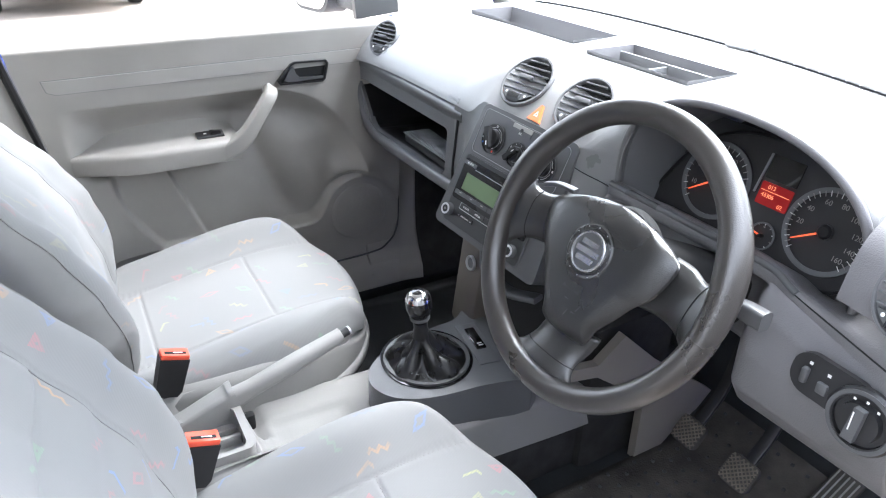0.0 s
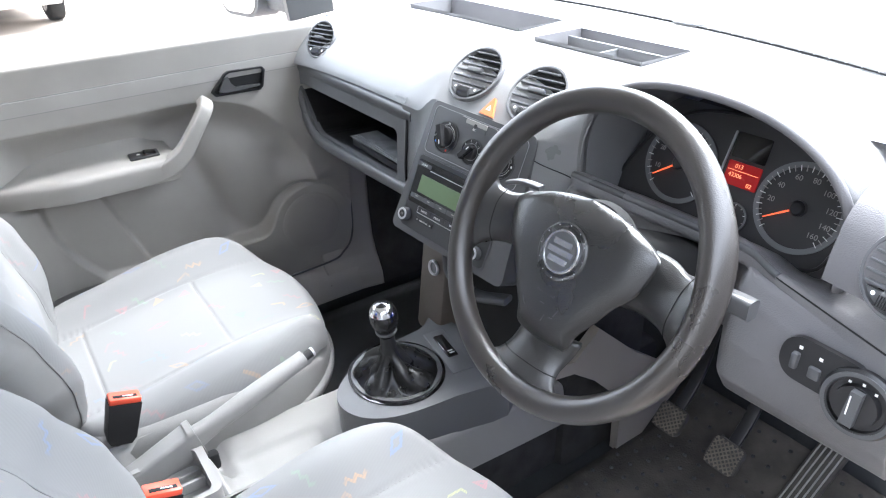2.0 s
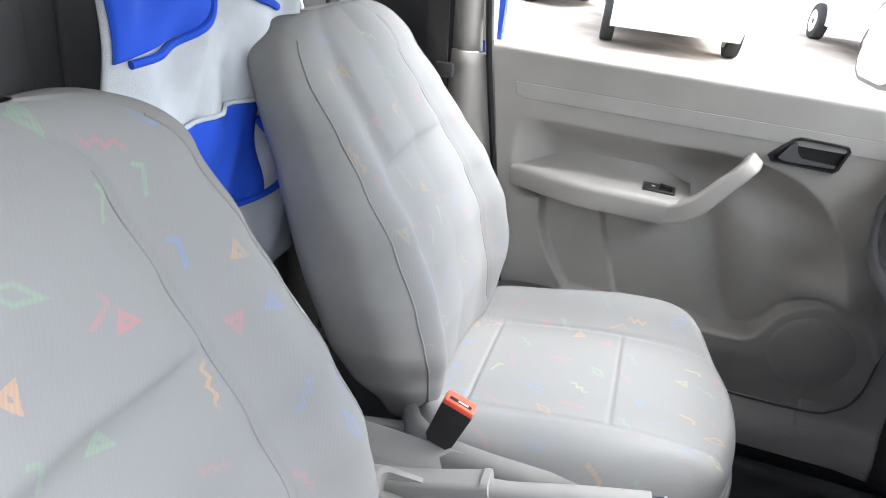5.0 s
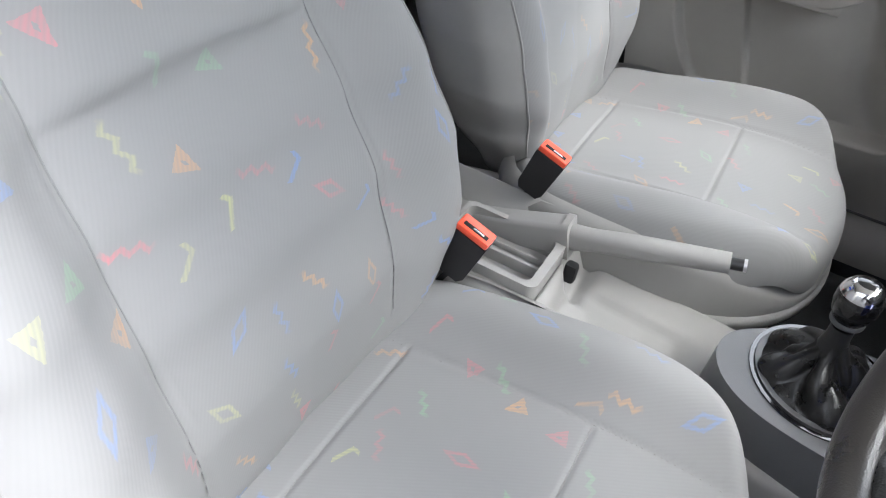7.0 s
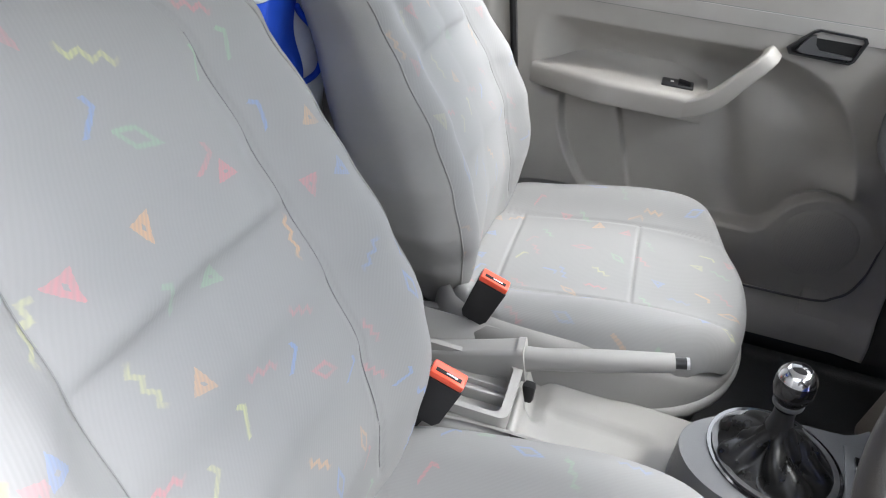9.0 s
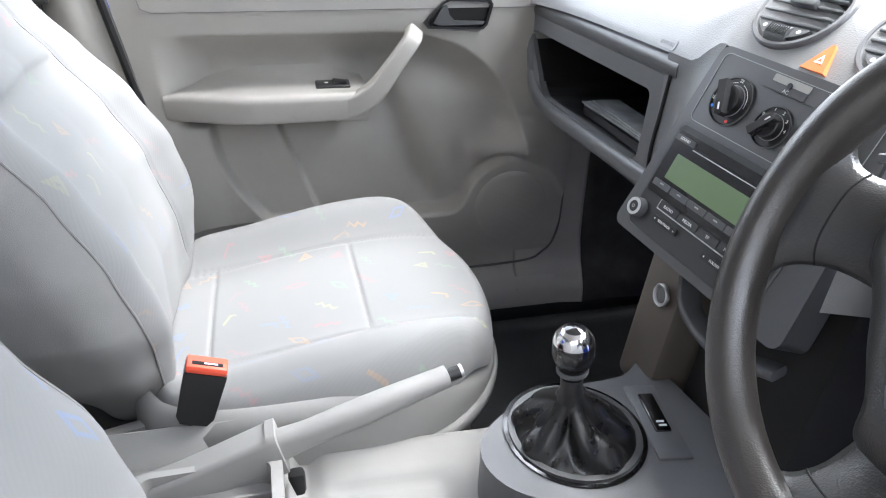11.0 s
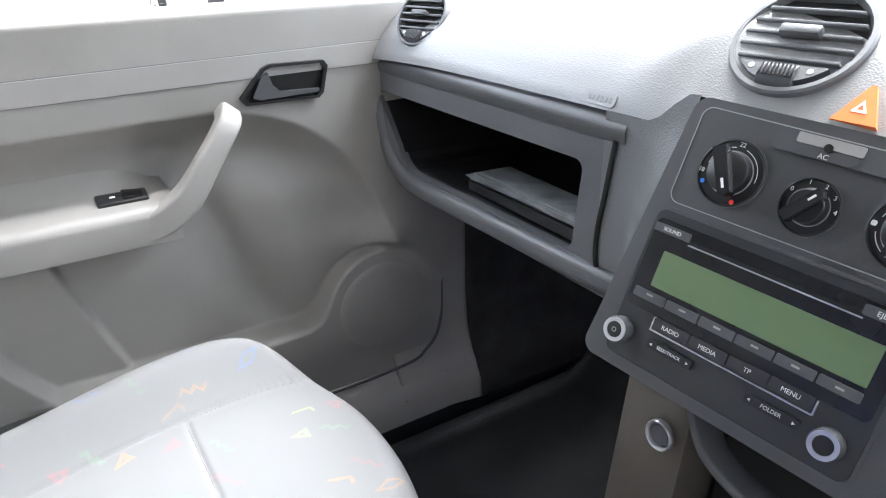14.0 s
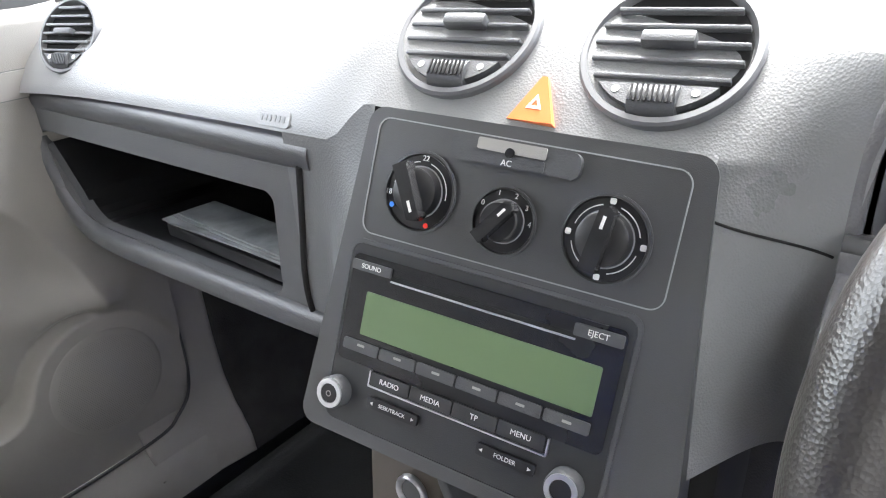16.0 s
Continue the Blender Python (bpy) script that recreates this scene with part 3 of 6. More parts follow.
def door_relief(y, z):
    """How far the door card stands at (y, z)."""
    # large dish towards the front, recess above the armrest with a crisp upper edge
    q = (abs((y - 0.50) / 0.315) ** 2.4 + abs((z - 0.30) / 0.425) ** 2.4) ** (1 / 2.4) - 1 if y > 0.50 else (z - 0.725) / 0.425
    t = min(1, max(0, -q / 0.20))
    dish = (1 - (1 - t) ** 2.2) * step(0.012, -0.012, q)
    rear = step(0.075, 0.17, y - (0.60 - z) * 0.04)
    x = -0.700 - 0.062 * dish * rear
    # deep hollow behind the pull handle
    x -= 0.030 * math.exp(-((y - 0.470) / 0.06) ** 2 - ((z - 0.665) / 0.045) ** 2)
    # valley running down from the handle, swelling ahead of it
    d = (y - 0.518) * 0.937 + (z - 0.538) * 0.35
    fade = step(0.31, 0.40, z) * step(0.66, 0.56, z)
    x += (0.024 * step(0.0, 0.10, d) - 0.020 * math.exp(-(d / 0.030) ** 2)) * fade * dish
    # lower rear flange and pocket steps
    low = step(0.57, 0.545, z)
    edge1 = 0.150 + 0.10 * ((0.55 - z) / 0.22) ** 2 if z < 0.55 else 0.150
    x += low * 0.046 * step(edge1 + 0.014, edge1 - 0.002, y) * rear
    edge2 = 0.283 + (0.54 - z) * 0.36
    x += low * 0.016 * step(edge2 + 0.006, edge2 - 0.004, y) * step(edge1 - 0.004, edge1 + 0.012, y)
    # pocket front with a crisp lip that sweeps up round the speaker pod
    d1, d2 = z - 0.334 - 0.004 * math.sin(y * 9), math.hypot(y - 0.783, z - 0.335) - 0.114
    h = min(1, max(0, 0.5 + 0.5 * (d2 - d1) / 0.05))
    d = d2 * (1 - h) + d1 * h - 0.05 * h * (1 - h)
    level = -0.706 - 0.010 * step(0.30, 0.20, z)
    x = x + (level - x) * step(0.006, -0.006, d) * step(0.05, 0.12, y - edge1 + 0.1)
    x += 0.030 * math.exp(-((y - 0.765) / 0.07) ** 2 - ((z - 0.470) / 0.045) ** 2) * step(-0.004, 0.02, d)
    # rolled top
    x -= 0.04 * step(0.852, 0.880, z) ** 2
    return x


def door_point(u, v):
    z = 0.185 + 0.683 * v
    y0 = 0.006 + (0.85 - z) * 0.177
    y1 = 0.900 + 0.03 * (z - 0.20) - (0.075 - math.sqrt(max(0, 0.075 ** 2 - (0.265 - z) ** 2)) if z < 0.265 else 0.0)
    y = y0 + (y1 - y0) * u
    z += 0.004 * u * step(0.8, 1.0, v)
    return (door_relief(y, z), y, z)


sheet("door_card", 240, 190, door_point, M_TRIM, door)
part("door_shell", block((-0.830, 0.45, 0.51), (0.03, 0.93, 0.66), 0.01), M_TRIM, door)
# inset strip along the top
strip = [(0.062, 0.795), (0.068, 0.772), (0.085, 0.765), (0.86, 0.770), (0.86, 0.803)]
m_side = Matrix(((0, 0, 1, -0.7055), (1, 0, 0, 0), (0, 1, 0, 0), (0, 0, 0, 1)))
part("inset_strip", prism(strip, m_side, 0.0085, 0.002), M_TRIM2, door, "lighter grey inset strip")
groove = [(0.0600, 0.7965), (0.0665, 0.7708), (0.0845, 0.7635), (0.86, 0.7685), (0.86, 0.8045)]
part("strip_groove", prism(groove, m_side, 0.0062), M_SEAM, door, "dark shut line round the strip")
# armrest shelf
arm_sec = [(-0.125, 0.085), (-0.110, 0.060), (-0.092, 0.043), (-0.070, 0.034), (-0.045, 0.029), (-0.018, 0.025), (-0.008, 0.023), (-0.002, 0.018), (0.0, 0.010), (-0.003, -0.022), (-0.006, -0.028), (-0.013, -0.031), (-0.05, -0.034), (-0.125, -0.036)]
path, secs = [], []
for k in range(30):
    t = k / 29
    y = 0.080 + 0.375 * t
    grow = min(1, 0.25 + 1.2 * t ** 0.5) if t < 0.5 else 1
    path.append(Vector((-0.652 - 0.048 * (1 - step(-0.10, 0.45, t)), y, 0.598)))
    secs.append([(a, (b if b < 0.03 else 0.03 + (b - 0.03) * step(1.0, 0.72, t)) * (0.9 + 0.1 * grow)) for a, b in arm_sec])
bm = bmesh.new()
rings = [[bm.verts.new((c.x + a, c.y, c.z + b)) for a, b in sec] for c, sec in zip(path, secs)]
for a, b in zip(rings, rings[1:]):
    for k in range(len(a) - 1):
        bm.faces.new((a[k], a[k + 1], b[k + 1], b[k]))
bm.faces.new(rings[0])
bm.faces.new(rings[-1][::-1])
part("armrest", bm, M_TRIM, door)
# diagonal pull handle rising from the armrest
path = smooth_path([(-0.688, 0.365, 0.592), (-0.672, 0.418, 0.594), (-0.661, 0.466, 0.622), (-0.660, 0.506, 0.672), (-0.668, 0.540, 0.715), (-0.692, 0.549, 0.726)], 7)
secs = []
for i in range(len(path)):
    t = i / (len(path) - 1)
    w = 0.040 - 0.008 * step(0.3, 0.7, t)
    h = 0.038 - 0.012 * step(0.2, 0.6, t)
    secs.append(round_rect(w, h, 0.006, 4))
part("pull_handle", sweep(path, secs, up=(1, 0, 0)), M_TRIM, door, "grey diagonal pull handle")
# window switch on the armrest
sw = part("window_switch", block((-0.700, 0.392, 0.628), (0.030, 0.066, 0.010), 0.003, turn=Euler((0, radians(12), 0)).to_matrix()), M_BLACK, door, "black window switch")
part("rocker", block((-0.699, 0.405, 0.633), (0.020, 0.026, 0.007), 0.002, turn=Euler((radians(-8), radians(12), 0)).to_matrix()), M_PIANO, sw)
part("switch_mark", block((-0.699, 0.380, 0.6335), (0.006, 0.007, 0.001), 0.0), M_WHITE, sw)
# interior release: bezel, cup and lever
handle_out = [(0.570, 0.742), (0.577, 0.732), (0.688, 0.730), (0.696, 0.737), (0.706, 0.776), (0.700, 0.784), (0.617, 0.786), (0.606, 0.781)]
cy, cz = 0.642, 0.757
handle_in = [(cy + (a - cy) * 0.91, cz + (b - cz) * 0.86) for a, b in handle_out]
m_h = Matrix(((0, 0, 1, -0.699), (1, 0, 0, 0), (0, 1, 0, 0), (0, 0, 0, 1)))
rel = part("door_release", ring_plate(handle_out, handle_in, m_h, 0.010), M_BLACK, door, "black door release")
part("cup", prism(handle_in, m_h, 0.001), M_VOID, rel)
lev = [(0.588, 0.742), (0.604, 0.770), (0.614, 0.774), (0.619, 0.757), (0.630, 0.746), (0.690, 0.744), (0.689, 0.739), (0.60, 0.737)]
part("lever", prism(lev, m_h, 0.009, 0.003), M_SPOKE, rel, "dark grey release lever")
# speaker grille: disc with a perforated field
m_s = Matrix(((0, 0, 1, -0.7080), (1, 0, 0, 0.780), (0, 1, 0, 0.335), (0, 0, 0, 1)))
spk = part("speaker_grille", lathe([(0.086, 0.0), (0.086, 0.002), (0.082, 0.0038), (0.05, 0.0055), (0.001, 0.006)], m_s, 48), M_TRIM, door)
M_PERF = material("grille_hole", (0.25, 0.24, 0.225), 0.8)
vs, fs = [], []
for i in range(-26, 27):
    for j in range(-26, 27):
        y, z = i * 0.0034 + (j % 2) * 0.0017, j * 0.003
        if math.hypot(y, z) < 0.076:
            n0 = len(vs)
            for k in range(5):
                vs.append((-0.7080 + 0.0064 - 0.0016 * (math.hypot(y, z) / 0.09) ** 2, 0.780 + y + 0.0008 * math.cos(k * 1.257), 0.335 + z + 0.0008 * math.sin(k * 1.257)))
            fs.append(tuple(range(n0, n0 + 5)))
holes = raw("perforations", vs, fs, M_PERF, spk, "small dark grille holes", smooth=False)
holes["kind"] = "stuff"
# lower edge of the door
foot = smooth_path([(-0.708, 0.20, 0.186), (-0.708, 0.50, 0.186), (-0.708, 0.80, 0.188), (-0.708, 0.870, 0.210), (-0.708, 0.902, 0.265), (-0.711, 0.908, 0.40)], 8)
part("door_seal", sweep(foot, circle(0.003, 10), up=(1, 0, 0)), M_DARK, door, "black rubber seal round the door edge")
# window pane of the door
m_w = Matrix(((0, 0, 1, -0.752), (1, 0, 0, 0), (0, 1, 0, 0), (0, 0, 0, 1)))
pane = part("window_pane", prism([(-0.02, 0.86), (0.90, 0.88), (0.90, 0.98), (0.80, 1.24), (-0.02, 1.26)], m_w, 0.004), M_GLASS, door, "clear side window pane")
pane.visible_shadow = False
part("window_frame", sweep(smooth_path([(-0.75, -0.02, 0.86), (-0.745, -0.03, 1.22), (-0.735, 0.1, 1.275), (-0.73, 0.70, 1.27), (-0.74, 0.84, 1.17), (-0.75, 0.93, 0.93)], 8), round_rect(0.03, 0.04, 0.008, 2), up=(1, 0, 0)), M_TRIM2, door, "pale window frame")
# door mirror
mir = thing("door_mirror", (-0.86, 0.86, 0.90), "exterior door mirror with pale glass and dark housing", "mirror")
m_m = frame_axes((-0.980, 0.770, 0.942), (1, 0.22, 0), (0, 0.04, 1))
part("housing", prism(round_rect(0.185, 0.175, 0.05, 6), m_m @ Matrix.Translation((0, 0, -0.075)), 0.075, 0.03, 4), M_DARK, mir)
part("mirror_glass", prism(round_rect(0.165, 0.155, 0.042, 6), m_m, 0.003), M_MIRROR, mir)
part("mirror_foot", block((-0.83, 0.84, 0.90), (0.16, 0.05, 0.05), 0.015), M_DARK, mir)
stick = [(-0.036, 0.019), (0.013, 0.020), (-0.020, 0.057)]
tagged(part("sticker", prism(stick, Matrix(((0, 0, 1, -0.733), (1, 0, 0, 0.845), (0, 1, 0, 0.905), (0, 0, 0, 1))), 0.001), M_MIRRORSTRIP), "pale blue triangular sticker on the mirror triangle", "sticker")

# ---- seats ----
M_STITCH = material("stitch_grey", (0.185, 0.185, 0.185), 0.9)


def cushion_height(x, y):
    """Top of the seat cushion over its middle; x from the seat's own centre line."""
    t = (y - 0.06) / 0.55
    z = 0.338 + 0.045 * step(0.0, 0.75, t) - 0.006 * step(0.75, 1.0, t)
    side = 0.142
    z += 0.054 * math.exp(-((abs(x) - 0.222) / 0.062) ** 2) * (0.75 + 0.25 * step(0.1, 0.6, t)) * (1 - 0.4 * step(0.8, 1.0, t))
    z += 0.006 * math.cos(min(1, abs(x) / side) * math.pi / 2)
    seam = 0.0
    if 0.10 < y < 0.57:
        seam = max(seam, math.exp(-((abs(x) - side) / 0.0028) ** 2))
    if abs(x) < side:
        seam = max(seam, math.exp(-((y - 0.388) / 0.0028) ** 2), math.exp(-((y - 0.150) / 0.0028) ** 2))
    pillow = 0.004 * math.sin(math.pi * min(1, max(0, (y - 0.15) / 0.25))) * (abs(x) < side)
    return z - 0.0035 * seam + pillow * 0.6


def seat_thing(x0, label, fwd=0.0, wide=0.0, lean=0.0, cloth=M_FABRIC, cloth2=M_FABRIC):
    seat = thing("front_seat", (0, 0, FLOOR), label, "seat", "front seats")
    # cushion cover: rings from the middle outwards over a rounded plan
    nr, na = 96, 220
    k = 0.84
    vs, uv = [], []
    for i in range(nr):
        r = i / (nr - 1)
        edge = max(0.0, (r - k) / (1 - k))
        ang = edge * math.pi / 2 * 1.15
        reach = r if r <= k else k + (1 - k) * math.sin(ang) * 0.72
        for j in range(na):
            a = 2 * math.pi * j / na
            cs, sn = math.cos(a), math.sin(a)
            e = 2.25 if sn > 0 else 5.0
            rad = (abs(cs) ** e + abs(sn) ** e) ** (-1 / e)
            x, y = 0.303 * cs * rad * reach, 0.335 + 0.285 * sn * rad * reach
            z = cushion_height(x, y) - 0.070 * (1 - math.cos(ang))
            vs.append((x, y, z))
            uv.append((x + 3.1, y + 1.7))
    raw("cushion", vs, grid_faces(nr, na, close_v=True), cloth2, seat, uv=uv)
    # stitched seams of the cushion
    half_w = lambda y: 0.142
    hexagon = [(0.0007 * math.cos(q * math.pi / 3), 0.0007 * math.sin(q * math.pi / 3)) for q in range(6)]
    for sgn in (-1, 1):
        pts = [Vector((sgn * half_w(y), y, cushion_height(sgn * half_w(y), y) + 0.0004)) for y in [0.10 + 0.45 * k / 50 for k in range(51)]]
        part("seam", sweep(pts, hexagon), M_CLOTH, seat, "stitched seam")
    for y in (0.150, 0.388):
        pts = [Vector((x, y, cushion_height(x, y) + 0.0003)) for x in [half_w(y) * (-1 + 2 * k / 40) for k in range(41)]]
        part("seam", sweep(pts, hexagon), M_CLOTH, seat, "stitched seam")
    # plain skirt and plastic base
    def loop(scale, z):
        pts = []
        for k in range(64):
            a = 2 * math.pi * k / 64
            c, s = math.cos(a), math.sin(a)
            e = 2.25 if s > 0 else 5.0
            rad = (abs(c) ** e + abs(s) ** e) ** (-1 / e)
            x = 0.296 * c * rad
            y = 0.33 + 0.282 * s * rad
            pts.append((x * scale, 0.33 + (y - 0.33) * scale, z))
        return pts
    def skirt_loop(scale, t):
        return [(x, y, 0.275 + (0.095 - 0.075 * step(0.44, 0.60, y)) * t) for x, y, z in loop(scale, 0)]
    rows = [skirt_loop(0.93, 1.1), skirt_loop(0.978, 1.0), skirt_loop(0.992, 0.8), skirt_loop(0.998, 0.4), skirt_loop(0.99, 0.0)]
    raw("skirt", [p for r in rows for p in r], grid_faces(5, 64, close_v=True), M_CONSOLE, seat, "plain grey side skirt")
    rows = [loop(0.985, 0.283), loop(1.012, 0.282), loop(1.022, 0.274), loop(1.018, 0.262), loop(0.97, 0.252), loop(0.90, 0.20), loop(0.88, 0.08)]
    raw("valance", [p for r in rows for p in r], grid_faces(7, 64, close_v=True), M_CONSOLE, seat, "pale grey plastic valance")
    part("plinth", block((0, 0.27, 0.055), (0.40, 0.42, 0.10), 0.01), M_DARK, seat)
    for sx in (-0.18, 0.18):
        part("runner", block((sx, 0.30, 0.03), (0.035, 0.56, 0.03), 0.004), M_BLACK, seat)
    # backrest: closed rings from foot to top
    front = [(0.30, 0.080), (0.36, 0.090), (0.46, 0.090), (0.575, 0.062), (0.66, 0.024), (0.74, -0.018), (0.80, -0.050), (0.87, -0.088), (0.95, -0.125)]
    back = [(0.28, 0.03), (0.464, -0.075), (0.683, -0.150), (0.91, -0.195), (0.99, -0.20)]
    half = [(0.28, 0.175), (0.34, 0.200), (0.42, 0.248), (0.50, 0.284), (0.58, 0.290), (0.68, 0.276), (0.80, 0.252), (0.87, 0.238), (0.93, 0.226), (0.985, 0.21)]
    bolster = [(0.30, 0.012), (0.42, 0.036), (0.52, 0.050), (0.66, 0.044), (0.78, 0.030), (0.90, 0.008)]
    rings, info = [], []
    nz, nf, nb = 150, 150, 44
    na = nf + nb
    for i in range(nz):
        v = i / (nz - 1)
        z = 0.27 + 0.67 * v
        top = max(0.0, (z - 0.872) / 0.068)
        foot = max(0.0, (0.33 - z) / 0.06)
        pinch = math.sqrt(max(0.0, 1 - top ** 2.4)) * (1 - 0.35 * min(1, foot) ** 2)
        yf, yb = lerp_table(front, z) + fwd, lerp_table(back, z) + fwd
        yf, yb = yf - lean * step(0.60, 0.93, z), yb - lean * step(0.60, 0.93, z)
        mid = (yf + yb) / 2
        w = (lerp_table(half, z) + wide) * (0.45 + 0.55 * pinch)
        inner = 0.152 / ((0.290 if z > 0.58 else lerp_table(half, z)) + wide)
        full = 0.25 + 0.75 * pinch
        ring = []
        for k in range(nf):
            x = -w * math.cos(math.pi * k / (nf - 1))
            u = abs(x) / w
            y = mid + (yf - mid) * max(0.0, 1 - u ** 3.64) ** 0.21 * full
            y += lerp_table(bolster, z) * math.exp(-((u - 0.78) / 0.19) ** 2) * pinch
            if wide and x > 0:
                # the outer bolster stands up from the seam
                y += 0.024 * step(inner - 0.02, inner + 0.17, u) * step(0.34, 0.44, z) * step(0.86, 0.74, z) * pinch
            dz = 0.0
            if 0.38 < z < 0.92 and (not lean or x < 0):
                dz = math.exp(-((abs(x) - w * inner) / 0.003) ** 2)
            if u < inner:
                dz = max(dz, 0.45 * math.exp(-((z - 0.735 - 0.010 * (1 - (u / inner) ** 2)) / 0.004) ** 2))
                y += 0.012 * step(0.73, 0.765, z) * step(0.94, 0.85, z) * step(inner, inner - 0.14, u)
                y += 0.004 * math.sin(math.pi * u / inner)
            y -= 0.004 * dz
            ring.append((x, y, z))
        for k in range(1, nb + 1):
            a = math.pi * k / (nb + 1)
            cs, sn = math.cos(a), math.sin(a)
            ring.append((w * math.copysign(abs(cs) ** 0.55, cs), mid + (yb - mid) * abs(sn) ** 0.5 * full, z))
        rings.append(ring)
    verts = [p for r in rings for p in r]
    kf = 24
    is_front = lambda k: (kf <= k < nf - kf)
    faces_all = grid_faces(nz, na, close_v=True)
    faces_f = [f for f in faces_all if is_front(f[0] % na)]
    faces_s = [f for f in faces_all if not is_front(f[0] % na)]
    uvb = [(p[0] + 7.3, (p[2] * 1.1) + 2.2) for p in verts]

    def sub(name, faces, mat, uvs=None, label=""):
        used = sorted({i for f in faces for i in f})
        idx = {o: n for n, o in enumerate(used)}
        return raw(name, [verts[o] for o in used], [tuple(idx[i] for i in f) for f in faces], mat, seat, label, uv=[uvs[o] for o in used] if uvs else None)

    sub("backrest_front", faces_f, cloth, uvb)
    sides = sub("backrest_shell", faces_s + [tuple(range((nz - 1) * na, nz * na))], M_CLOTH, None, "plain grey cloth sides and back")
    for k in (kf, nf - kf):
        pts = [Vector(rings[i][k]) for i in range(8, nz - 6, 3)]
        part("piping", sweep(pts, [(0.0018 * math.cos(a), 0.0018 * math.sin(a)) for a in [q * math.pi / 3 for q in range(6)]], up=(0, 1, 0)), M_CLOTH, seat, "stitched seam piping")
    # stitched seams of the backrest: two uprights and the yoke
    def back_at(x, z):
        f = (z - 0.27) / 0.67 * (nz - 1)
        out = []
        for i in (min(nz - 1, int(f)), min(nz - 1, int(f) + 1)):
            row = rings[i][:nf]
            k = next((q for q in range(1, nf) if row[q][0] >= x), nf - 1)
            (xa, ya, _), (xb, yb2, _) = row[k - 1], row[k]
            out.append(ya + (yb2 - ya) * (x - xa) / max(1e-6, xb - xa))
        return Vector((x, out[0] + (out[1] - out[0]) * (f - int(f)) + 0.0006, z))
    for sgn in ((-1,) if lean else (-1, 1)):
        pts = [back_at(sgn * (lerp_table(half, z) + wide) * (0.45 + 0.55 * math.sqrt(max(0.0, 1 - max(0.0, (z - 0.872) / 0.068) ** 2.4))) * 0.152 / ((0.290 if z > 0.58 else lerp_table(half, z)) + wide), z) for z in [0.39 + 0.50 * k / 60 for k in range(61)]]
        pts = [pts[0]] + [(a + b + c2) / 3 for a, b, c2 in zip(pts, pts[1:], pts[2:])] + [pts[-1]]
        part("seam", sweep(pts, hexagon, up=(0, 1, 0)), M_CLOTH if lean else M_STITCH, seat, "stitched seam")
    # headrest on two chrome posts
    for sx in (-0.07, 0.07):
        m = frame_axes((sx, -0.166 + fwd - lean * 0.9, 0.905), (1, 0, 0), (0, 0.94, 0.34))
        col = part("post_collar", lathe([(0.021, 0.0), (0.021, 0.018), (0.014, 0.026)], m, 20), M_BLACK, seat, "black post collar")
        part("headrest_post", lathe([(0.007, 0.0), (0.007, 0.13)], m, 16), M_CHROME, seat, "chrome post")
    hr = []
    for i in range(24):
        v = -1 + 2 * i / 23
        e = math.sqrt(max(0.0, 1 - abs(v) ** 3.5))
        for k in range(40):
            a = 2 * math.pi * k / 40
            c, s = math.cos(a), math.sin(a)
            hr.append(((0.125 - 0.02 * v) * e ** 0.5 * math.copysign(abs(c) ** 0.6, c), -0.20 + fwd - lean - 0.04 * (v + 1) + 0.055 * e * math.copysign(abs(s) ** 0.7, s), 1.125 + 0.085 * v))
    raw("headrest", hr, grid_faces(24, 40, close_v=True), M_CLOTH, seat)
    # hinge cover at the foot of the backrest
    for sx in (-1, 1):
        part("hinge_cover", block((sx * 0.232, 0.06, 0.315), (0.022, 0.13, 0.055), 0.008, turn=Euler((radians(12), 0, 0)).to_matrix()), M_CONSOLE, seat, "pale plastic hinge cover")
    seat.location.x = x0
    return seat


seat_thing(-0.358, "light grey cloth passenger seat with zigzag motifs paled for bright light", lean=0.038, cloth=M_GLARE, cloth2=M_HALFGLARE)
seat_thing(0.42, "light grey cloth driver's seat with bright scattered coloured motifs", 0.022, 0.032)


def buckle(at, lean, label):
    b = thing("belt_buckle", at, label, "seat belt buckle", "seat belt buckles")
    x, y, z = at
    rot = Euler((radians(lean), radians(0), 0)).to_matrix()
    up = rot @ Vector((0, 0, 1))
    shell = prism([(-0.016, -0.037), (0.016, -0.037), (0.0225, -0.026), (0.025, 0.040), (-0.025, 0.040), (-0.0225, -0.026)], Matrix.Translation(at) @ rot.to_4x4() @ Matrix(((0, 0, 1, -0.0135), (1, 0, 0, 0), (0, 1, 0, 0), (0, 0, 0, 1))), 0.027, 0.0045, 3)
    part("body", shell, M_BLACK, b)
    c = Vector(at) + up * 0.0445
    button = part("release_button", block(c, (0.0255, 0.0485, 0.011), 0.003, turn=rot), M_RED, b, "orange-red release button")
    part("slot", block(c + up * 0.0053 + rot @ Vector((0.004, 0, 0)), (0.007, 0.036, 0.0016), 0.0006, turn=rot), M_VOID, button)
    part("tongue_gate", block(c + up * 0.0058 + rot @ Vector((0.004, 0.004, 0)), (0.003, 0.016, 0.0018), 0.0006, turn=rot), M_SATIN, button)
    foot = Vector(at) - up * 0.034
    part("stalk", sweep(smooth_path([foot, foot + Vector((0, -0.014, -0.030)), foot + Vector((0, -0.030, -0.075)), foot + Vector((0, -0.036, -0.13))], 4), [(-0.004, -0.008), (0.004, -0.008), (0.004, 0.008), (-0.004, 0.008)], up=(1, 0, 0)), M_BLACK, b)


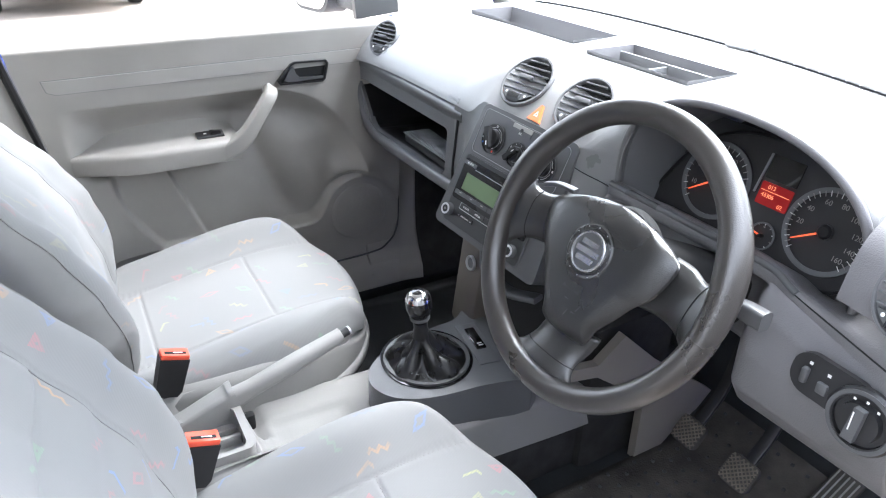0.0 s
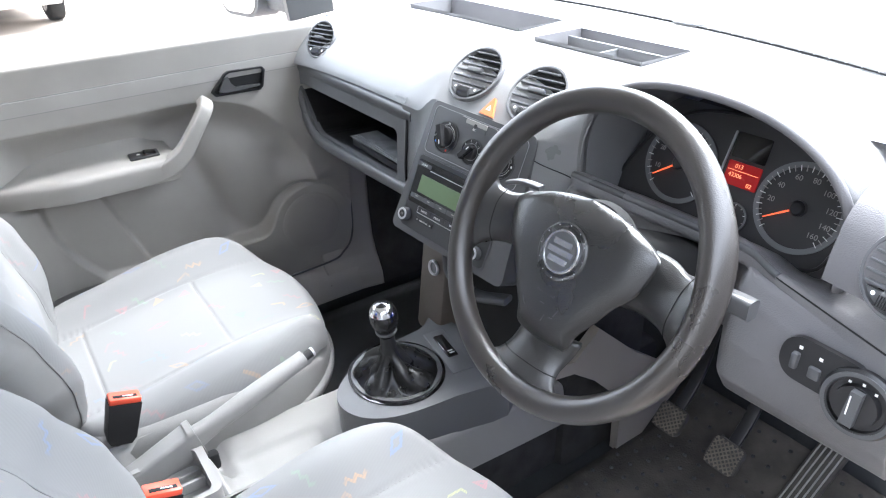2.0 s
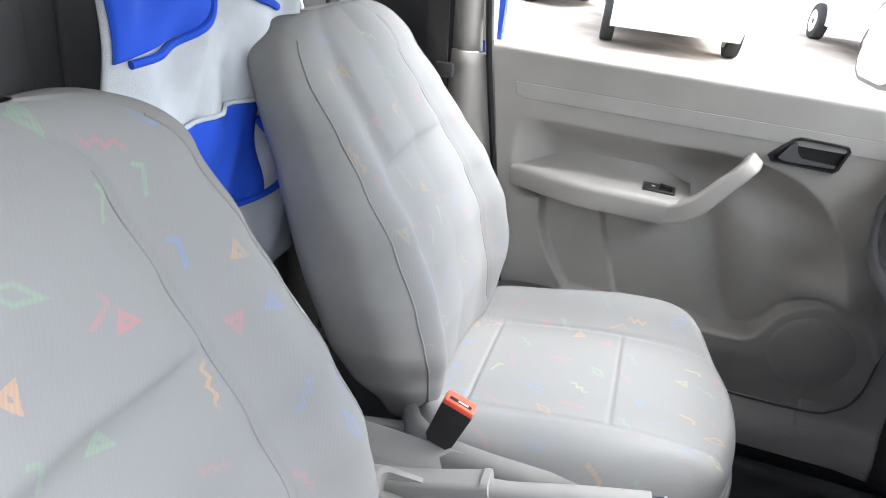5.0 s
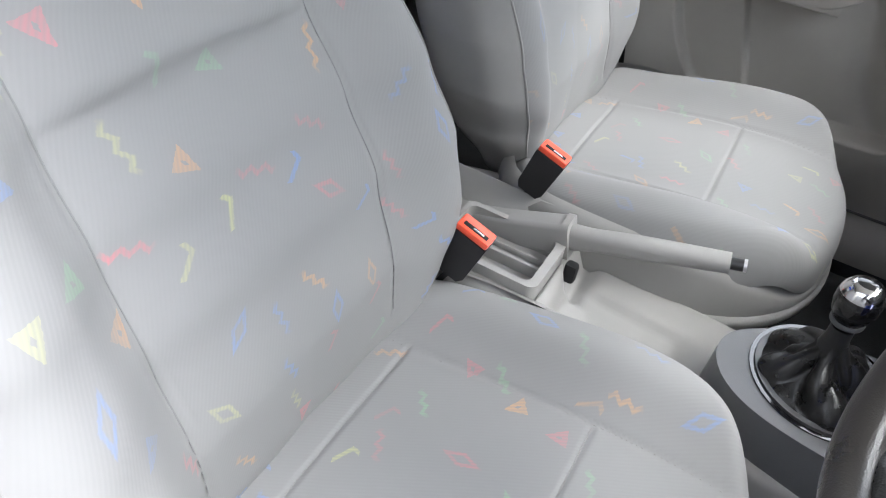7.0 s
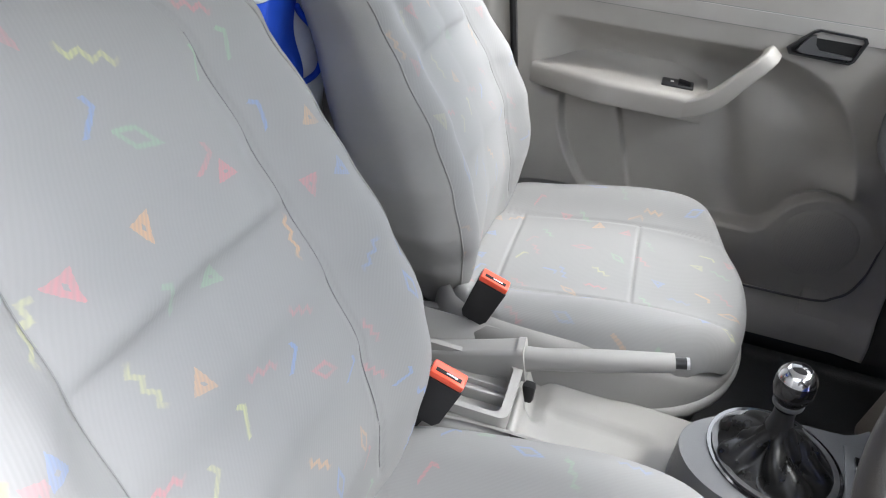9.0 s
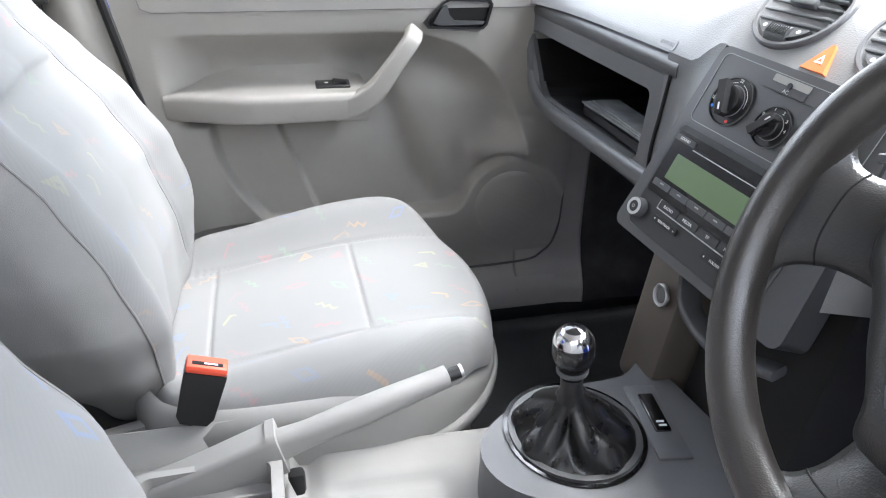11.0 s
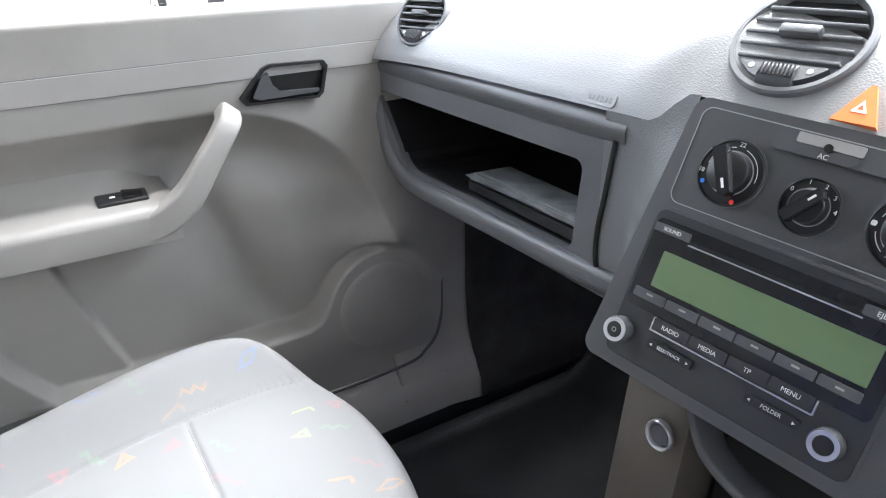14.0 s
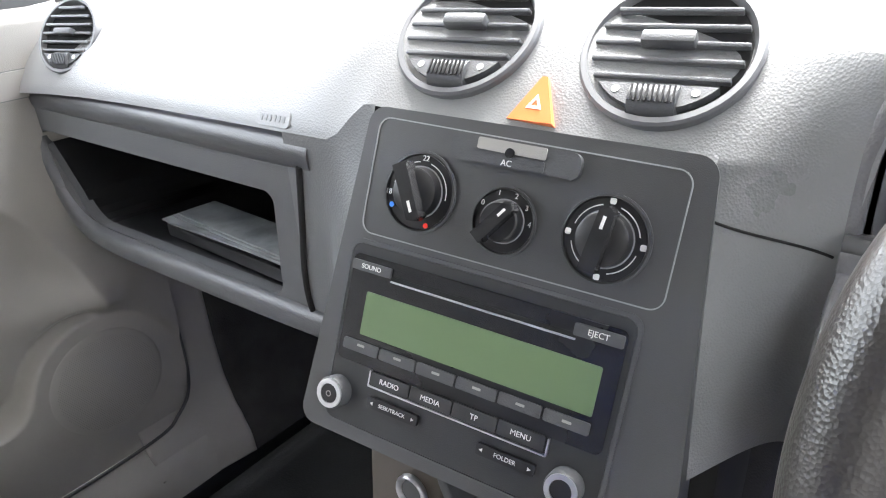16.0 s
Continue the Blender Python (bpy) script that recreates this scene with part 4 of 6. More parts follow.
buckle((-0.082, 0.155, 0.412), -18, "black belt buckle with orange-red button beside the passenger seat")
buckle((0.166, 0.152, 0.428), -18, "black belt buckle with orange-red button beside the driver's seat")

# ---- dashboard ----
dash = thing("dashboard", (0, 1.1, 0.6), "grey moulded van dashboard with pale sunlit top and storage trays", "dashboard")


def middle(x, s=0.0):
    """How far the section belongs to the middle; its edge over the console is sharp on the passenger's side."""
    soft = step(0.235, 0.125, abs(x - 0.01))
    return soft if x > 0.01 else soft + (step(-0.150, -0.114, x) - soft) * step(0.72, 1.0, s)


def dash_profile(x, s):
    """From the foot of the screen (s=0) to the front lip (s=1)."""
    c = middle(x, s)
    side = [(1.02, 0.889), (0.955, 0.886), (0.896, 0.872), (0.852, 0.849), (0.824, 0.822), (0.806, 0.797), (0.800, 0.784)]
    e = step(0.54, 0.625, x)
    steep = [(1.02, 0.889), (0.97, 0.890), (0.920, 0.887), (0.876, 0.876), (0.850, 0.852), (0.838, 0.820), (0.832, 0.784)]
    mid = [(1.02, 0.889), (0.980, 0.897), (0.945, 0.894), (0.912, 0.880), (0.882, 0.861), (0.852, 0.832), (0.829, 0.805)]
    t = s * 6
    k = min(5, int(t))
    t -= k
    q = [[side[min(6, max(0, k + j))][i] * (1 - c) + mid[min(6, max(0, k + j))][i] * c for i in (0, 1)] for j in (-1, 0, 1, 2)]
    q = [[q[j + 1][i] * (1 - e) + steep[min(6, max(0, k + j))][i] * e for i in (0, 1)] for j in (-1, 0, 1, 2)]
    return [0.5 * (2 * q[1][i] + (q[2][i] - q[0][i]) * t + (2 * q[0][i] - 5 * q[1][i] + 4 * q[2][i] - q[3][i]) * t * t + (3 * q[1][i] - q[0][i] - 3 * q[2][i] + q[3][i]) * t ** 3) for i in (0, 1)]


def dash_front(u, v):
    x = -0.735 + 1.48 * u
    y, z = dash_profile(x, v)
    k = abs(x) / 0.74
    # the middle is turned a little towards the driver
    turn = (x - 0.01) * middle(x, v) * step(0.05, 0.55, v)
    return (x, y - 0.02 * k ** 4 + 0.12 * turn, z - 0.012 * k ** 6 - 0.066 * turn)


def dash_frame(x, s):
    """A frame lying on the roll: u to the right, v up the surface, w out of it."""
    p0, p1 = Vector(dash_front((x + 0.735) / 1.48, s + 0.02)), Vector(dash_front((x + 0.735) / 1.48, s - 0.02))
    return frame_axes(Vector(dash_front((x + 0.735) / 1.48, s)), (1, 0, 0), p1 - p0)


n1, n2 = 296, 61
vs = [dash_front(i / n1, j / (n2 - 1)) for i in range(n1 + 1) for j in range(n2)]
# the roll stops at the instrument hood


def clear_of_hood(f):
    x, y, z = (sum(vs[i][k] for i in f) / 4 for k in (0, 1, 2))
    return not (0.136 < x < 0.625 and y < 0.985)


fs = [f for f in grid_faces(n1 + 1, n2) if clear_of_hood(f)]
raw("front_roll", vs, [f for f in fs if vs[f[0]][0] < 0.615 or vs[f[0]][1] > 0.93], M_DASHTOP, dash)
raw("end_panel", vs, [f for f in fs if not (vs[f[0]][0] < 0.615 or vs[f[0]][1] > 0.93)], M_DASHSHADE, dash, "grey end panel round the outer vent")
# flat top with two open trays
xs = sorted(set([-0.735 + 1.48 * k / 30 for k in range(31)] + [-0.600, -0.182, -0.100, 0.168]))
ys = sorted(set([1.02, 1.05, 1.10, 1.19, 1.25, 1.30, 1.36, 1.42, 1.48, 1.56] + [1.072, 1.200, 1.040, 1.168]))


def top_z(x, y):
    return 0.889 + 0.010 * step(1.02, 1.3, y) - 0.012 * (abs(x) / 0.74) ** 6


vs = [(x, y - 0.02 * (abs(x) / 0.74) ** 4 * step(1.1, 1.02, y), top_z(x, y)) for x in xs for y in ys]
fs = []
for f in grid_faces(len(xs), len(ys)):
    cx, cy = sum(vs[i][0] for i in f) / 4, sum(vs[i][1] for i in f) / 4
    if (1.072 < cy < 1.200 and -0.600 < cx < -0.182) or (1.040 < cy < 1.168 and -0.100 < cx < 0.168):
        continue
    fs.append(f)
raw("top", vs, fs, M_DASHTOP, dash, smooth=False)


def tray(x0, x1, y0, y1, depth, label):
    z1 = 0.8965
    bm = bmesh.new()
    q = [bm.verts.new(p) for p in ((x0, y0, z1), (x1, y0, z1), (x1, y1, z1), (x0, y1, z1), (x0 + 0.01, y0 + 0.006, z1 - depth), (x1 - 0.01, y0 + 0.006, z1 - depth), (x1 - 0.01, y1 - 0.006, z1 - depth), (x0 + 0.01, y1 - 0.006, z1 - depth))]
    for f in ((4, 5, 6, 7), (0, 1, 5, 4), (1, 2, 6, 5), (2, 3, 7, 6), (3, 0, 4, 7)):
        bm.faces.new([q[i] for i in f])
    return part("storage_tray", bm, M_DASHSHADE, dash, label, smooth=False)


tray(-0.600, -0.182, 1.072, 1.200, 0.055, "long open paper tray")
t2 = tray(-0.100, 0.168, 1.040, 1.168, 0.05, "open tray with dividers")
part("divider", block((0.034, 1.125, 0.869), (0.25, 0.004, 0.04), 0.001), M_DASHLOW, t2)
part("divider", block((0.040, 1.084, 0.867), (0.004, 0.08, 0.036), 0.001), M_DASHLOW, t2)
# demister slot along the screen, with webs
def slot_at(x):
    return Vector((x, 1.350 - 0.20 * (x + 0.28) ** 2, top_z(x, 1.3) + 0.003))


for x0, x1 in ((-0.66, 0.005), (0.062, 0.66)):
    pts = [slot_at(x0 + (x1 - x0) * k / 20) for k in range(21)]
    sl = part("demister_slot", sweep(pts, [(-0.006, -0.002), (0.006, -0.002), (0.006, 0.001), (-0.006, 0.001)]), M_VOID, dash, "dark demister slot")
    for k in range(1, 20):
        part("web", block(pts[k] + Vector((0, 0, 0.001)), (0.003, 0.013, 0.002), 0.0), M_DASHTOP, sl)
part("sensor_cover", block(slot_at(0.035) + Vector((0, 0.01, 0.002)), (0.06, 0.045, 0.006), 0.003), M_DASHTOP, dash)

# front lip over the open shelf
lip_sec = [(-0.006, -0.004), (-0.004, 0.003), (0.001, 0.008), (0.010, 0.010), (0.03, 0.008), (0.03, -0.026), (0.004, -0.026), (-0.001, -0.022), (-0.005, -0.013)]
lip_path = [Vector((-0.735 + 0.559 * k / 20, 0.800, 0.772)) for k in range(21)]
bm = bmesh.new()
rings = [[bm.verts.new((c.x, c.y + a, c.z + b)) for a, b in lip_sec] for c in lip_path]
for a, b in zip(rings, rings[1:]):
    for k in range(len(a)):
        bm.faces.new((a[k], a[(k + 1) % len(a)], b[(k + 1) % len(a)], b[k]))
bm.faces.new(rings[0][::-1])
bm.faces.new(rings[-1])
part("shelf_lip", bm, M_LIP, dash, "dark grip moulding above the shelf")
# open shelf: face frame, box and floor
def arc_corner(c, r, a0, a1, n=5):
    return [(c[0] + r * math.cos(radians(a0 + (a1 - a0) * k / n)), c[1] + r * math.sin(radians(a0 + (a1 - a0) * k / n))) for k in range(n + 1)]


inner = arc_corner((-0.690, 0.712), 0.014, 180, 90) + arc_corner((-0.246, 0.714), 0.012, 90, 0) + arc_corner((-0.262, 0.635), 0.020, 10, -90) + arc_corner((-0.600, 0.665), 0.054, 270, 200)
outer = arc_corner((-0.715, 0.735), 0.020, 180, 90) + arc_corner((-0.205, 0.745), 0.012, 90, 0) + arc_corner((-0.235, 0.615), 0.032, 10, -90) + arc_corner((-0.615, 0.675), 0.092, 270, 200)
m_f = Matrix(((1, 0, 0, 0), (0, 0, 1, 0.797), (0, 1, 0, 0), (0, 0, 0, 1)))
shelf = part("open_shelf", bevelled(ring_plate(outer, inner, m_f, 0.014), 0.005, 3, 60), M_SHELF, dash, "open glovebox shelf")
back = [(x * 0.97 - 0.012, z) for x, z in inner]  # the box narrows to the back
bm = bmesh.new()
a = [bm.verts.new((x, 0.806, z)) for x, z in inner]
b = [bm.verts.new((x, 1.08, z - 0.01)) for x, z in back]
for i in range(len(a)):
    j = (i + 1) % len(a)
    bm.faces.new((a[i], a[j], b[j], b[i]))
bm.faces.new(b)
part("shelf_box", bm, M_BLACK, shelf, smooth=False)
# rounded lower rail, and the dark gap between shelf and stack
rail = smooth_path([(-0.712, 0.806, 0.690), (-0.690, 0.802, 0.636), (-0.615, 0.797, 0.598), (-0.40, 0.795, 0.599), (-0.165, 0.800, 0.602)], 7)
part("shelf_rail", sweep(rail, round_rect(0.026, 0.028, 0.010, 3)), M_SHELF, shelf)
part("shelf_cheek", sweep(smooth_path([(-0.722, 0.80, 0.765), (-0.718, 0.798, 0.70), (-0.70, 0.806, 0.645)], 6), round_rect(0.04, 0.03, 0.012, 3), up=(0, 1, 0)), M_SHELF, shelf)
gap = smooth_path([(-0.188, 0.7955, 0.758), (-0.196, 0.795, 0.70), (-0.203, 0.795, 0.655), (-0.202, 0.795, 0.62), (-0.19, 0.795, 0.59)], 6)
part("gap", sweep(gap, circle(0.0030, 8), up=(0, 1, 0)), M_VOID, shelf, "dark gap beside the shelf")
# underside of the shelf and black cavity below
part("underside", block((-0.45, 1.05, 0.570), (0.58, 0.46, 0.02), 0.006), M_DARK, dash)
# papers on the shelf
pap = thing("paper_stack", (-0.38, 0.87, 0.612), "stack of grey papers and plastic sleeves lying on the open shelf", "papers")
part("folder", block((-0.362, 0.840, 0.625), (0.26, 0.050, 0.016), 0.003, turn=Euler((0, radians(-2), radians(-4))).to_matrix()), M_BLACK, pap, "black folder under the papers")
for k in range(5):
    part("sheet", block((-0.362 + 0.006 * math.sin(k * 2.1), 0.840 + 0.004 * math.cos(k * 1.7), 0.634 + 0.0032 * k), (0.258 - 0.008 * k, 0.048, 0.0024), 0.0008, turn=Euler((radians(-1.5 + 0.5 * k), radians(-2), radians(2 * math.sin(k * 1.3) - 4))).to_matrix()), M_PAPER, pap)
# strip between the shelf post and the stack
def left_fill(u, v):
    x = -0.205 + 0.097 * u
    top = dash_front((x + 0.735) / 1.48, 1.0)
    z = 0.585 + (top[2] + 0.002 - 0.585) * v
    plane = 0.7144 + (z - 0.584) * 0.417 + 0.002
    return (x, 0.7965 + (plane - 0.7965) * step(0.35, 1.0, u), z)


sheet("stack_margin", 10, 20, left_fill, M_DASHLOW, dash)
# airbag plate: plain embossed plate with bars
m_a = dash_frame(-0.222, 0.868) @ Matrix.Translation((0, 0, 0.0016))
ab = part("embossed_plate", prism(round_rect(0.044, 0.014, 0.004, 4), m_a @ Matrix.Translation((0, 0, -0.004)), 0.0036, 0.0006), M_DASHTOP, dash, "small embossed plate")
for k in range(6):
    part("bar", prism(round_rect(0.0035, 0.006, 0.001, 2, cx=-0.0145 + 0.0058 * k), m_a @ Matrix.Translation((0, 0, -0.0005)), 0.0006), M_DASH, ab)


# round air vents
def vent(centre, facing, r, label):
    """facing: the way out of the vent."""
    n = Vector(facing).normalized()
    u = Vector((0, 0, 1)).cross(n).normalized()
    m = frame_axes(centre, u, n.cross(u))
    v = part("air_vent", lathe([(r * 1.05, -0.016), (r * 1.05, 0.001), (r * 1.02, 0.003), (r * 0.95, 0.003), (r * 0.92, -0.002), (r * 0.90, -0.004)], m, 48), M_BEZEL, dash, label)
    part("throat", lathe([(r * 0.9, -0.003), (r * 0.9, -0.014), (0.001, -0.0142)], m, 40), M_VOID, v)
    for k in range(6):
        h = r * (-0.42 + 0.235 * k)
        w = 2 * math.sqrt(max(0.01 * r, (0.88 * r) ** 2 - h * h))
        part("slat", block((0, 0, 0), (w, 0.0030, 0.0065), 0.0008), M_SURROUND, v).matrix_basis = Matrix.Translation(-world_origin(v)) @ m @ Matrix.Translation((0, h, 0.001)) @ Euler((radians(12), 0, 0)).to_matrix().to_4x4()
    part("tab", block((0, 0, 0), (r * 0.62, r * 0.17, 0.010), 0.002), M_DARK, v, "grey direction tab").matrix_basis = m @ Matrix.Translation((0, r * 0.05, 0.006))
    whl = part("vent_wheel_panel", prism([(r * 0.86 * math.cos(a), r * 0.86 * math.sin(a)) for a in [radians(218 + 104 * k / 16) for k in range(17)]], m @ Matrix.Translation((0, 0, -0.004)), 0.008, 0.001), M_DARK, v)
    part("thumbwheel", lathe([(0.010, -r * 0.28), (0.012, -r * 0.27), (0.012, r * 0.27), (0.010, r * 0.28)], m @ Matrix.Translation((0, -r * 0.70, -0.004)) @ Euler((0, radians(90), 0)).to_matrix().to_4x4(), 24), M_DARK, v, "ribbed thumbwheel")
    for k in range(9):
        part("wheel_rib", block((0, 0, 0), (0.0012, 0.012, 0.0012), 0.0), M_BLACK, v).matrix_basis = m @ Matrix.Translation((r * (-0.24 + 0.06 * k), -r * 0.70, 0.0083))
    for sx in (-1, 1):
        part("vent_mark", prism(circle(0.0026, 10), m @ Matrix.Translation((sx * r * 0.45, -r * 0.62, 0.0042)), 0.0003), M_WHITE, v)
    return v


tilt = (0.08, -0.68, 0.73)
vent((-0.061, 0.869, 0.862), tilt, 0.055, "round centre air vent with slats")
vent((0.085, 0.886, 0.853), tilt, 0.055, "round centre air vent with slats")
vent((-0.612, 0.826, 0.842), (0.22, -0.82, 0.52), 0.044, "round end air vent with slats")
vent((0.704, 0.820, 0.820), (-0.20, -0.92, 0.30), 0.046, "round end air vent with slats")
# hazard switch
m_hz = dash_frame(0.0145, 0.885)
hz = part("hazard_switch", prism([(-0.0175, -0.0165), (0.0175, -0.0165), (0.002, 0.0165), (-0.002, 0.0165)], m_hz @ Matrix.Translation((0, 0, -0.003)), 0.0065, 0.0015), M_ORANGE, dash, "orange triangular hazard switch")
part("hazard_mark", ring_plate([(-0.006, -0.0055), (0.006, -0.0055), (0, 0.005)], [(-0.003, -0.0035), (0.003, -0.0035), (0, 0.0015)], m_hz @ Matrix.Translation((0, -0.002, 0.0034)), 0.0006), M_WHITE, hz)

# ---- centre stack ----
stack = thing("centre_stack", (0.01, 0.76, 0.57), "dark grey centre console with heater controls", "console")
o_s = Vector((0.007, 0.7299, 0.5758))
m_c = frame_axes(o_s, (0.989, 0.129, -0.068), (0.013, 0.385, 0.923))


def at_stack(u, v, w=0.0):
    return m_c @ Matrix.Translation((u, v, w))


plate = arc_corner((-0.124, 0.008), 0.013, 180, 275) + arc_corner((0.143, 0.008), 0.013, 270, 368) + arc_corner((0.1165, 0.240), 0.0135, 8, 90) + arc_corner((-0.1075, 0.237), 0.0135, 90, 172)
part("fascia", prism(plate, m_c @ Matrix.Translation((0, 0, -0.05)), 0.050, 0.0022, 2), M_PANEL, stack)
part("stack_housing", block((0.005, 0.945, 0.65), (0.25, 0.18, 0.22), 0.02), M_DASH, stack)
frame_out = round_rect(0.228, 0.088, 0.010, 6, cx=0.003, cy=0.1995)
frame_in = round_rect(0.2262, 0.0862, 0.009, 6, cx=0.003, cy=0.1995)
part("heater_frame", ring_plate(frame_out, frame_in, at_stack(0, 0, 0.0002), 0.0008), M_LINE, stack)


def dial(u, v, r, angle, label):
    d = part("heater_dial", lathe([(r, 0.0), (r, 0.002), (r * 0.93, 0.003), (r * 0.90, 0.001), (r * 0.62, 0.001), (r * 0.58, 0.010), (r * 0.53, 0.011), (0.0005, 0.011)], at_stack(u, v), 40), M_BLACK, stack, label)
    part("dial_ring", ring_plate(circle(r * 1.02, 40), circle(r * 0.97, 40), at_stack(u, v, 0.0015), 0.0012), M_DARK, d)
    rot = Matrix.Rotation(radians(angle), 4, "Z")
    grip = [(-r * 0.19, -r * 0.70), (r * 0.19, -r * 0.70), (r * 0.17, r * 0.66), (0, r * 0.74), (-r * 0.17, r * 0.66)]
    part("grip", prism(grip, at_stack(u, v, 0.009) @ rot, 0.012, 0.0035), M_GRIP, d)
    part("dial_ring", ring_plate(circle(r * 0.645, 40), circle(r * 0.61, 40), at_stack(u, v, 0.0012), 0.0008), M_LINE, d)
    part("pointer", block((0, 0, 0), (r * 0.07, r * 0.28, 0.0006), 0.0), M_WHITE, d).matrix_basis = at_stack(u, v, 0.0212) @ rot @ Matrix.Translation((0, r * 0.38, 0))
    return d


d1 = dial(-0.0660, 0.1945, 0.0295, -152, "left black heater dial")
d2 = dial(0.0025, 0.1880, 0.0238, -38, "middle black fan dial")
d3 = dial(0.0727, 0.1920, 0.0292, -8, "right black air dial")


def arc_mark(d, u, v, r, a0, a1):
    n = 14
    pts = [radians(a0 + (a1 - a0) * k / n) for k in range(n + 1)]
    bm = bmesh.new()
    a = [bm.verts.new(at_stack(u, v, 0.0016) @ Vector((r * math.cos(t), r * math.sin(t), 0))) for t in pts]
    b = [bm.verts.new(at_stack(u, v, 0.0016) @ Vector(((r + 0.0008) * math.cos(t), (r + 0.0008) * math.sin(t), 0))) for t in pts]
    for k in range(n):
        bm.faces.new((a[k], a[k + 1], b[k + 1], b[k]))
    part("dial_mark", bm, M_WHITE, d, smooth=False)


arc_mark(d1, -0.066, 0.1945, 0.0215, 100, 172)
arc_mark(d1, -0.066, 0.1945, 0.0215, -5, 76)
for a0, a1 in ((105, 165), (195, 255), (285, 345), (15, 75)):
    arc_mark(d3, 0.0727, 0.192, 0.0215, a0, a1)
for a in (90, 180, 270, 0):
    c = Vector((0.0727 + 0.0245 * math.cos(radians(a)), 0.192 + 0.0245 * math.sin(radians(a)), 0))
    part("dial_mark", prism(round_rect(0.004, 0.004, 0.001, 2), at_stack(c.x, c.y, 0.0014), 0.0004), M_WHITE, d3)
lettering("22", 0.0055, at_stack(-0.0645, 0.2190, 0.0034), M_WHITE, d1)
lettering("18", 0.0055, at_stack(-0.0905, 0.1905, 0.0034), M_WHITE, d1)
part("cold_mark", lathe([(0.002, 0), (0.002, 0.0005)], at_stack(-0.0862, 0.1815, 0.0030), 12), material("cold_blue", (0.05, 0.25, 0.8), 0.4), d1)
part("hot_mark", lathe([(0.002, 0), (0.002, 0.0005)], at_stack(-0.0550, 0.1720, 0.0030), 12), material("hot_red", (0.85, 0.05, 0.03), 0.4), d1)
for txt, a in (("0", 150), ("1", 108), ("2", 70), ("3", 38), ("4", 5)):
    lettering(txt, 0.0052, at_stack(0.0025 + 0.0195 * math.cos(radians(a)), 0.188 + 0.0195 * math.sin(radians(a)), 0.0030), M_WHITE, d2)
# heater button bar
bar = part("button_bar", prism(round_rect(0.094, 0.0175, 0.006, 5, cx=0.0015, cy=0.2325), at_stack(0, 0, -0.002), 0.008, 0.0015), M_DARK, stack, "grey heater button bar")
part("button", prism(round_rect(0.050, 0.0080, 0.0015, 3, cx=0.0, cy=0.2370), at_stack(0, 0, 0.0058), 0.0016, 0.0005), M_TRIM2, bar, "pale rocker button")
part("button", prism(round_rect(0.050, 0.0075, 0.0015, 3, cx=0.0, cy=0.2280), at_stack(0, 0, 0.0058), 0.0012, 0.0005), M_DARK, bar)
part("lamp", lathe([(0.0034, 0.0), (0.0034, 0.0014), (0.002, 0.0015)], at_stack(0.0, 0.2335, 0.0070), 16), M_BLACK, bar)
lettering("AC", 0.0058, at_stack(-0.0015, 0.2265, 0.0073), M_WHITE, bar)

# ---- radio ----
radio = thing("car_radio", (0.0, 0.74, 0.62), "black car radio with blank green display and silver knobs", "radio")
part("radio_frame", ring_plate(round_rect(0.226, 0.147, 0.010, 6, cx=-0.004, cy=0.0775), round_rect(0.220, 0.141, 0.009, 6, cx=-0.004, cy=0.0775), at_stack(0, 0, 0.0003), 0.0012), M_DARK, radio)
part("radio_face", prism(round_rect(0.219, 0.140, 0.008, 6, cx=-0.004, cy=0.0775), at_stack(0, 0, -0.003), 0.0042, 0.0008), M_BLACKPANEL, radio)
part("gloss_panel", prism(round_rect(0.212, 0.083, 0.005, 5, cx=-0.0045, cy=0.098), at_stack(0, 0, 0.0005), 0.0024, 0.0006), M_GLOSSPANEL, radio)
part("display", prism(round_rect(0.184, 0.0335, 0.001, 2, cx=-0.0015, cy=0.0962), at_stack(0, 0, 0.0022), 0.0012), M_LCD, radio, "blank grey-green display")
part("disc_slot", prism(round_rect(0.144, 0.0032, 0.001, 2, cx=-0.003, cy=0.1275), at_stack(0, 0, 0.0022), 0.0010), M_VOID, radio)
part("slot_edge", prism(round_rect(0.144, 0.0012, 0.0004, 2, cx=-0.003, cy=0.1252), at_stack(0, 0, 0.0022), 0.0020), M_SATIN, radio)


def key(name, u, v, w, h, text="", size=0.0056, mat=M_BLACKPANEL, up=0.003):
    k = part(name, prism(round_rect(w, h, 0.0012, 3, cx=u, cy=v), at_stack(0, 0, up - 0.0012), 0.0030, 0.0007), mat, radio)
    if text:
        lettering(text, size, at_stack(u, v, up + 0.0020), M_WHITE, k)
    return k


key("sound_key", -0.0925, 0.1312, 0.035, 0.0075, "SOUND", 0.0050, M_DARK)
key("eject_key", 0.0835, 0.1322, 0.033, 0.0085, "EJECT", 0.0056, M_DARK)
for k in range(6):
    b = key("preset_key", -0.0900 + 0.0331 * k, 0.0700 + 0.0002 * k, 0.0315, 0.0085, mat=M_DARK)
    part("preset_mark", prism(round_rect(0.0065, 0.0018, 0.0004, 2, cx=-0.0895 + 0.0331 * k, cy=0.0712), at_stack(0, 0, 0.0048), 0.0002), M_TRIM2, b)
for k, t in enumerate(("RADIO", "MEDIA", "TP", "MENU")):
    key("mode_key", -0.0590 + 0.0356 * k, 0.0500 + 0.0004 * k, 0.0345, 0.0110, t)
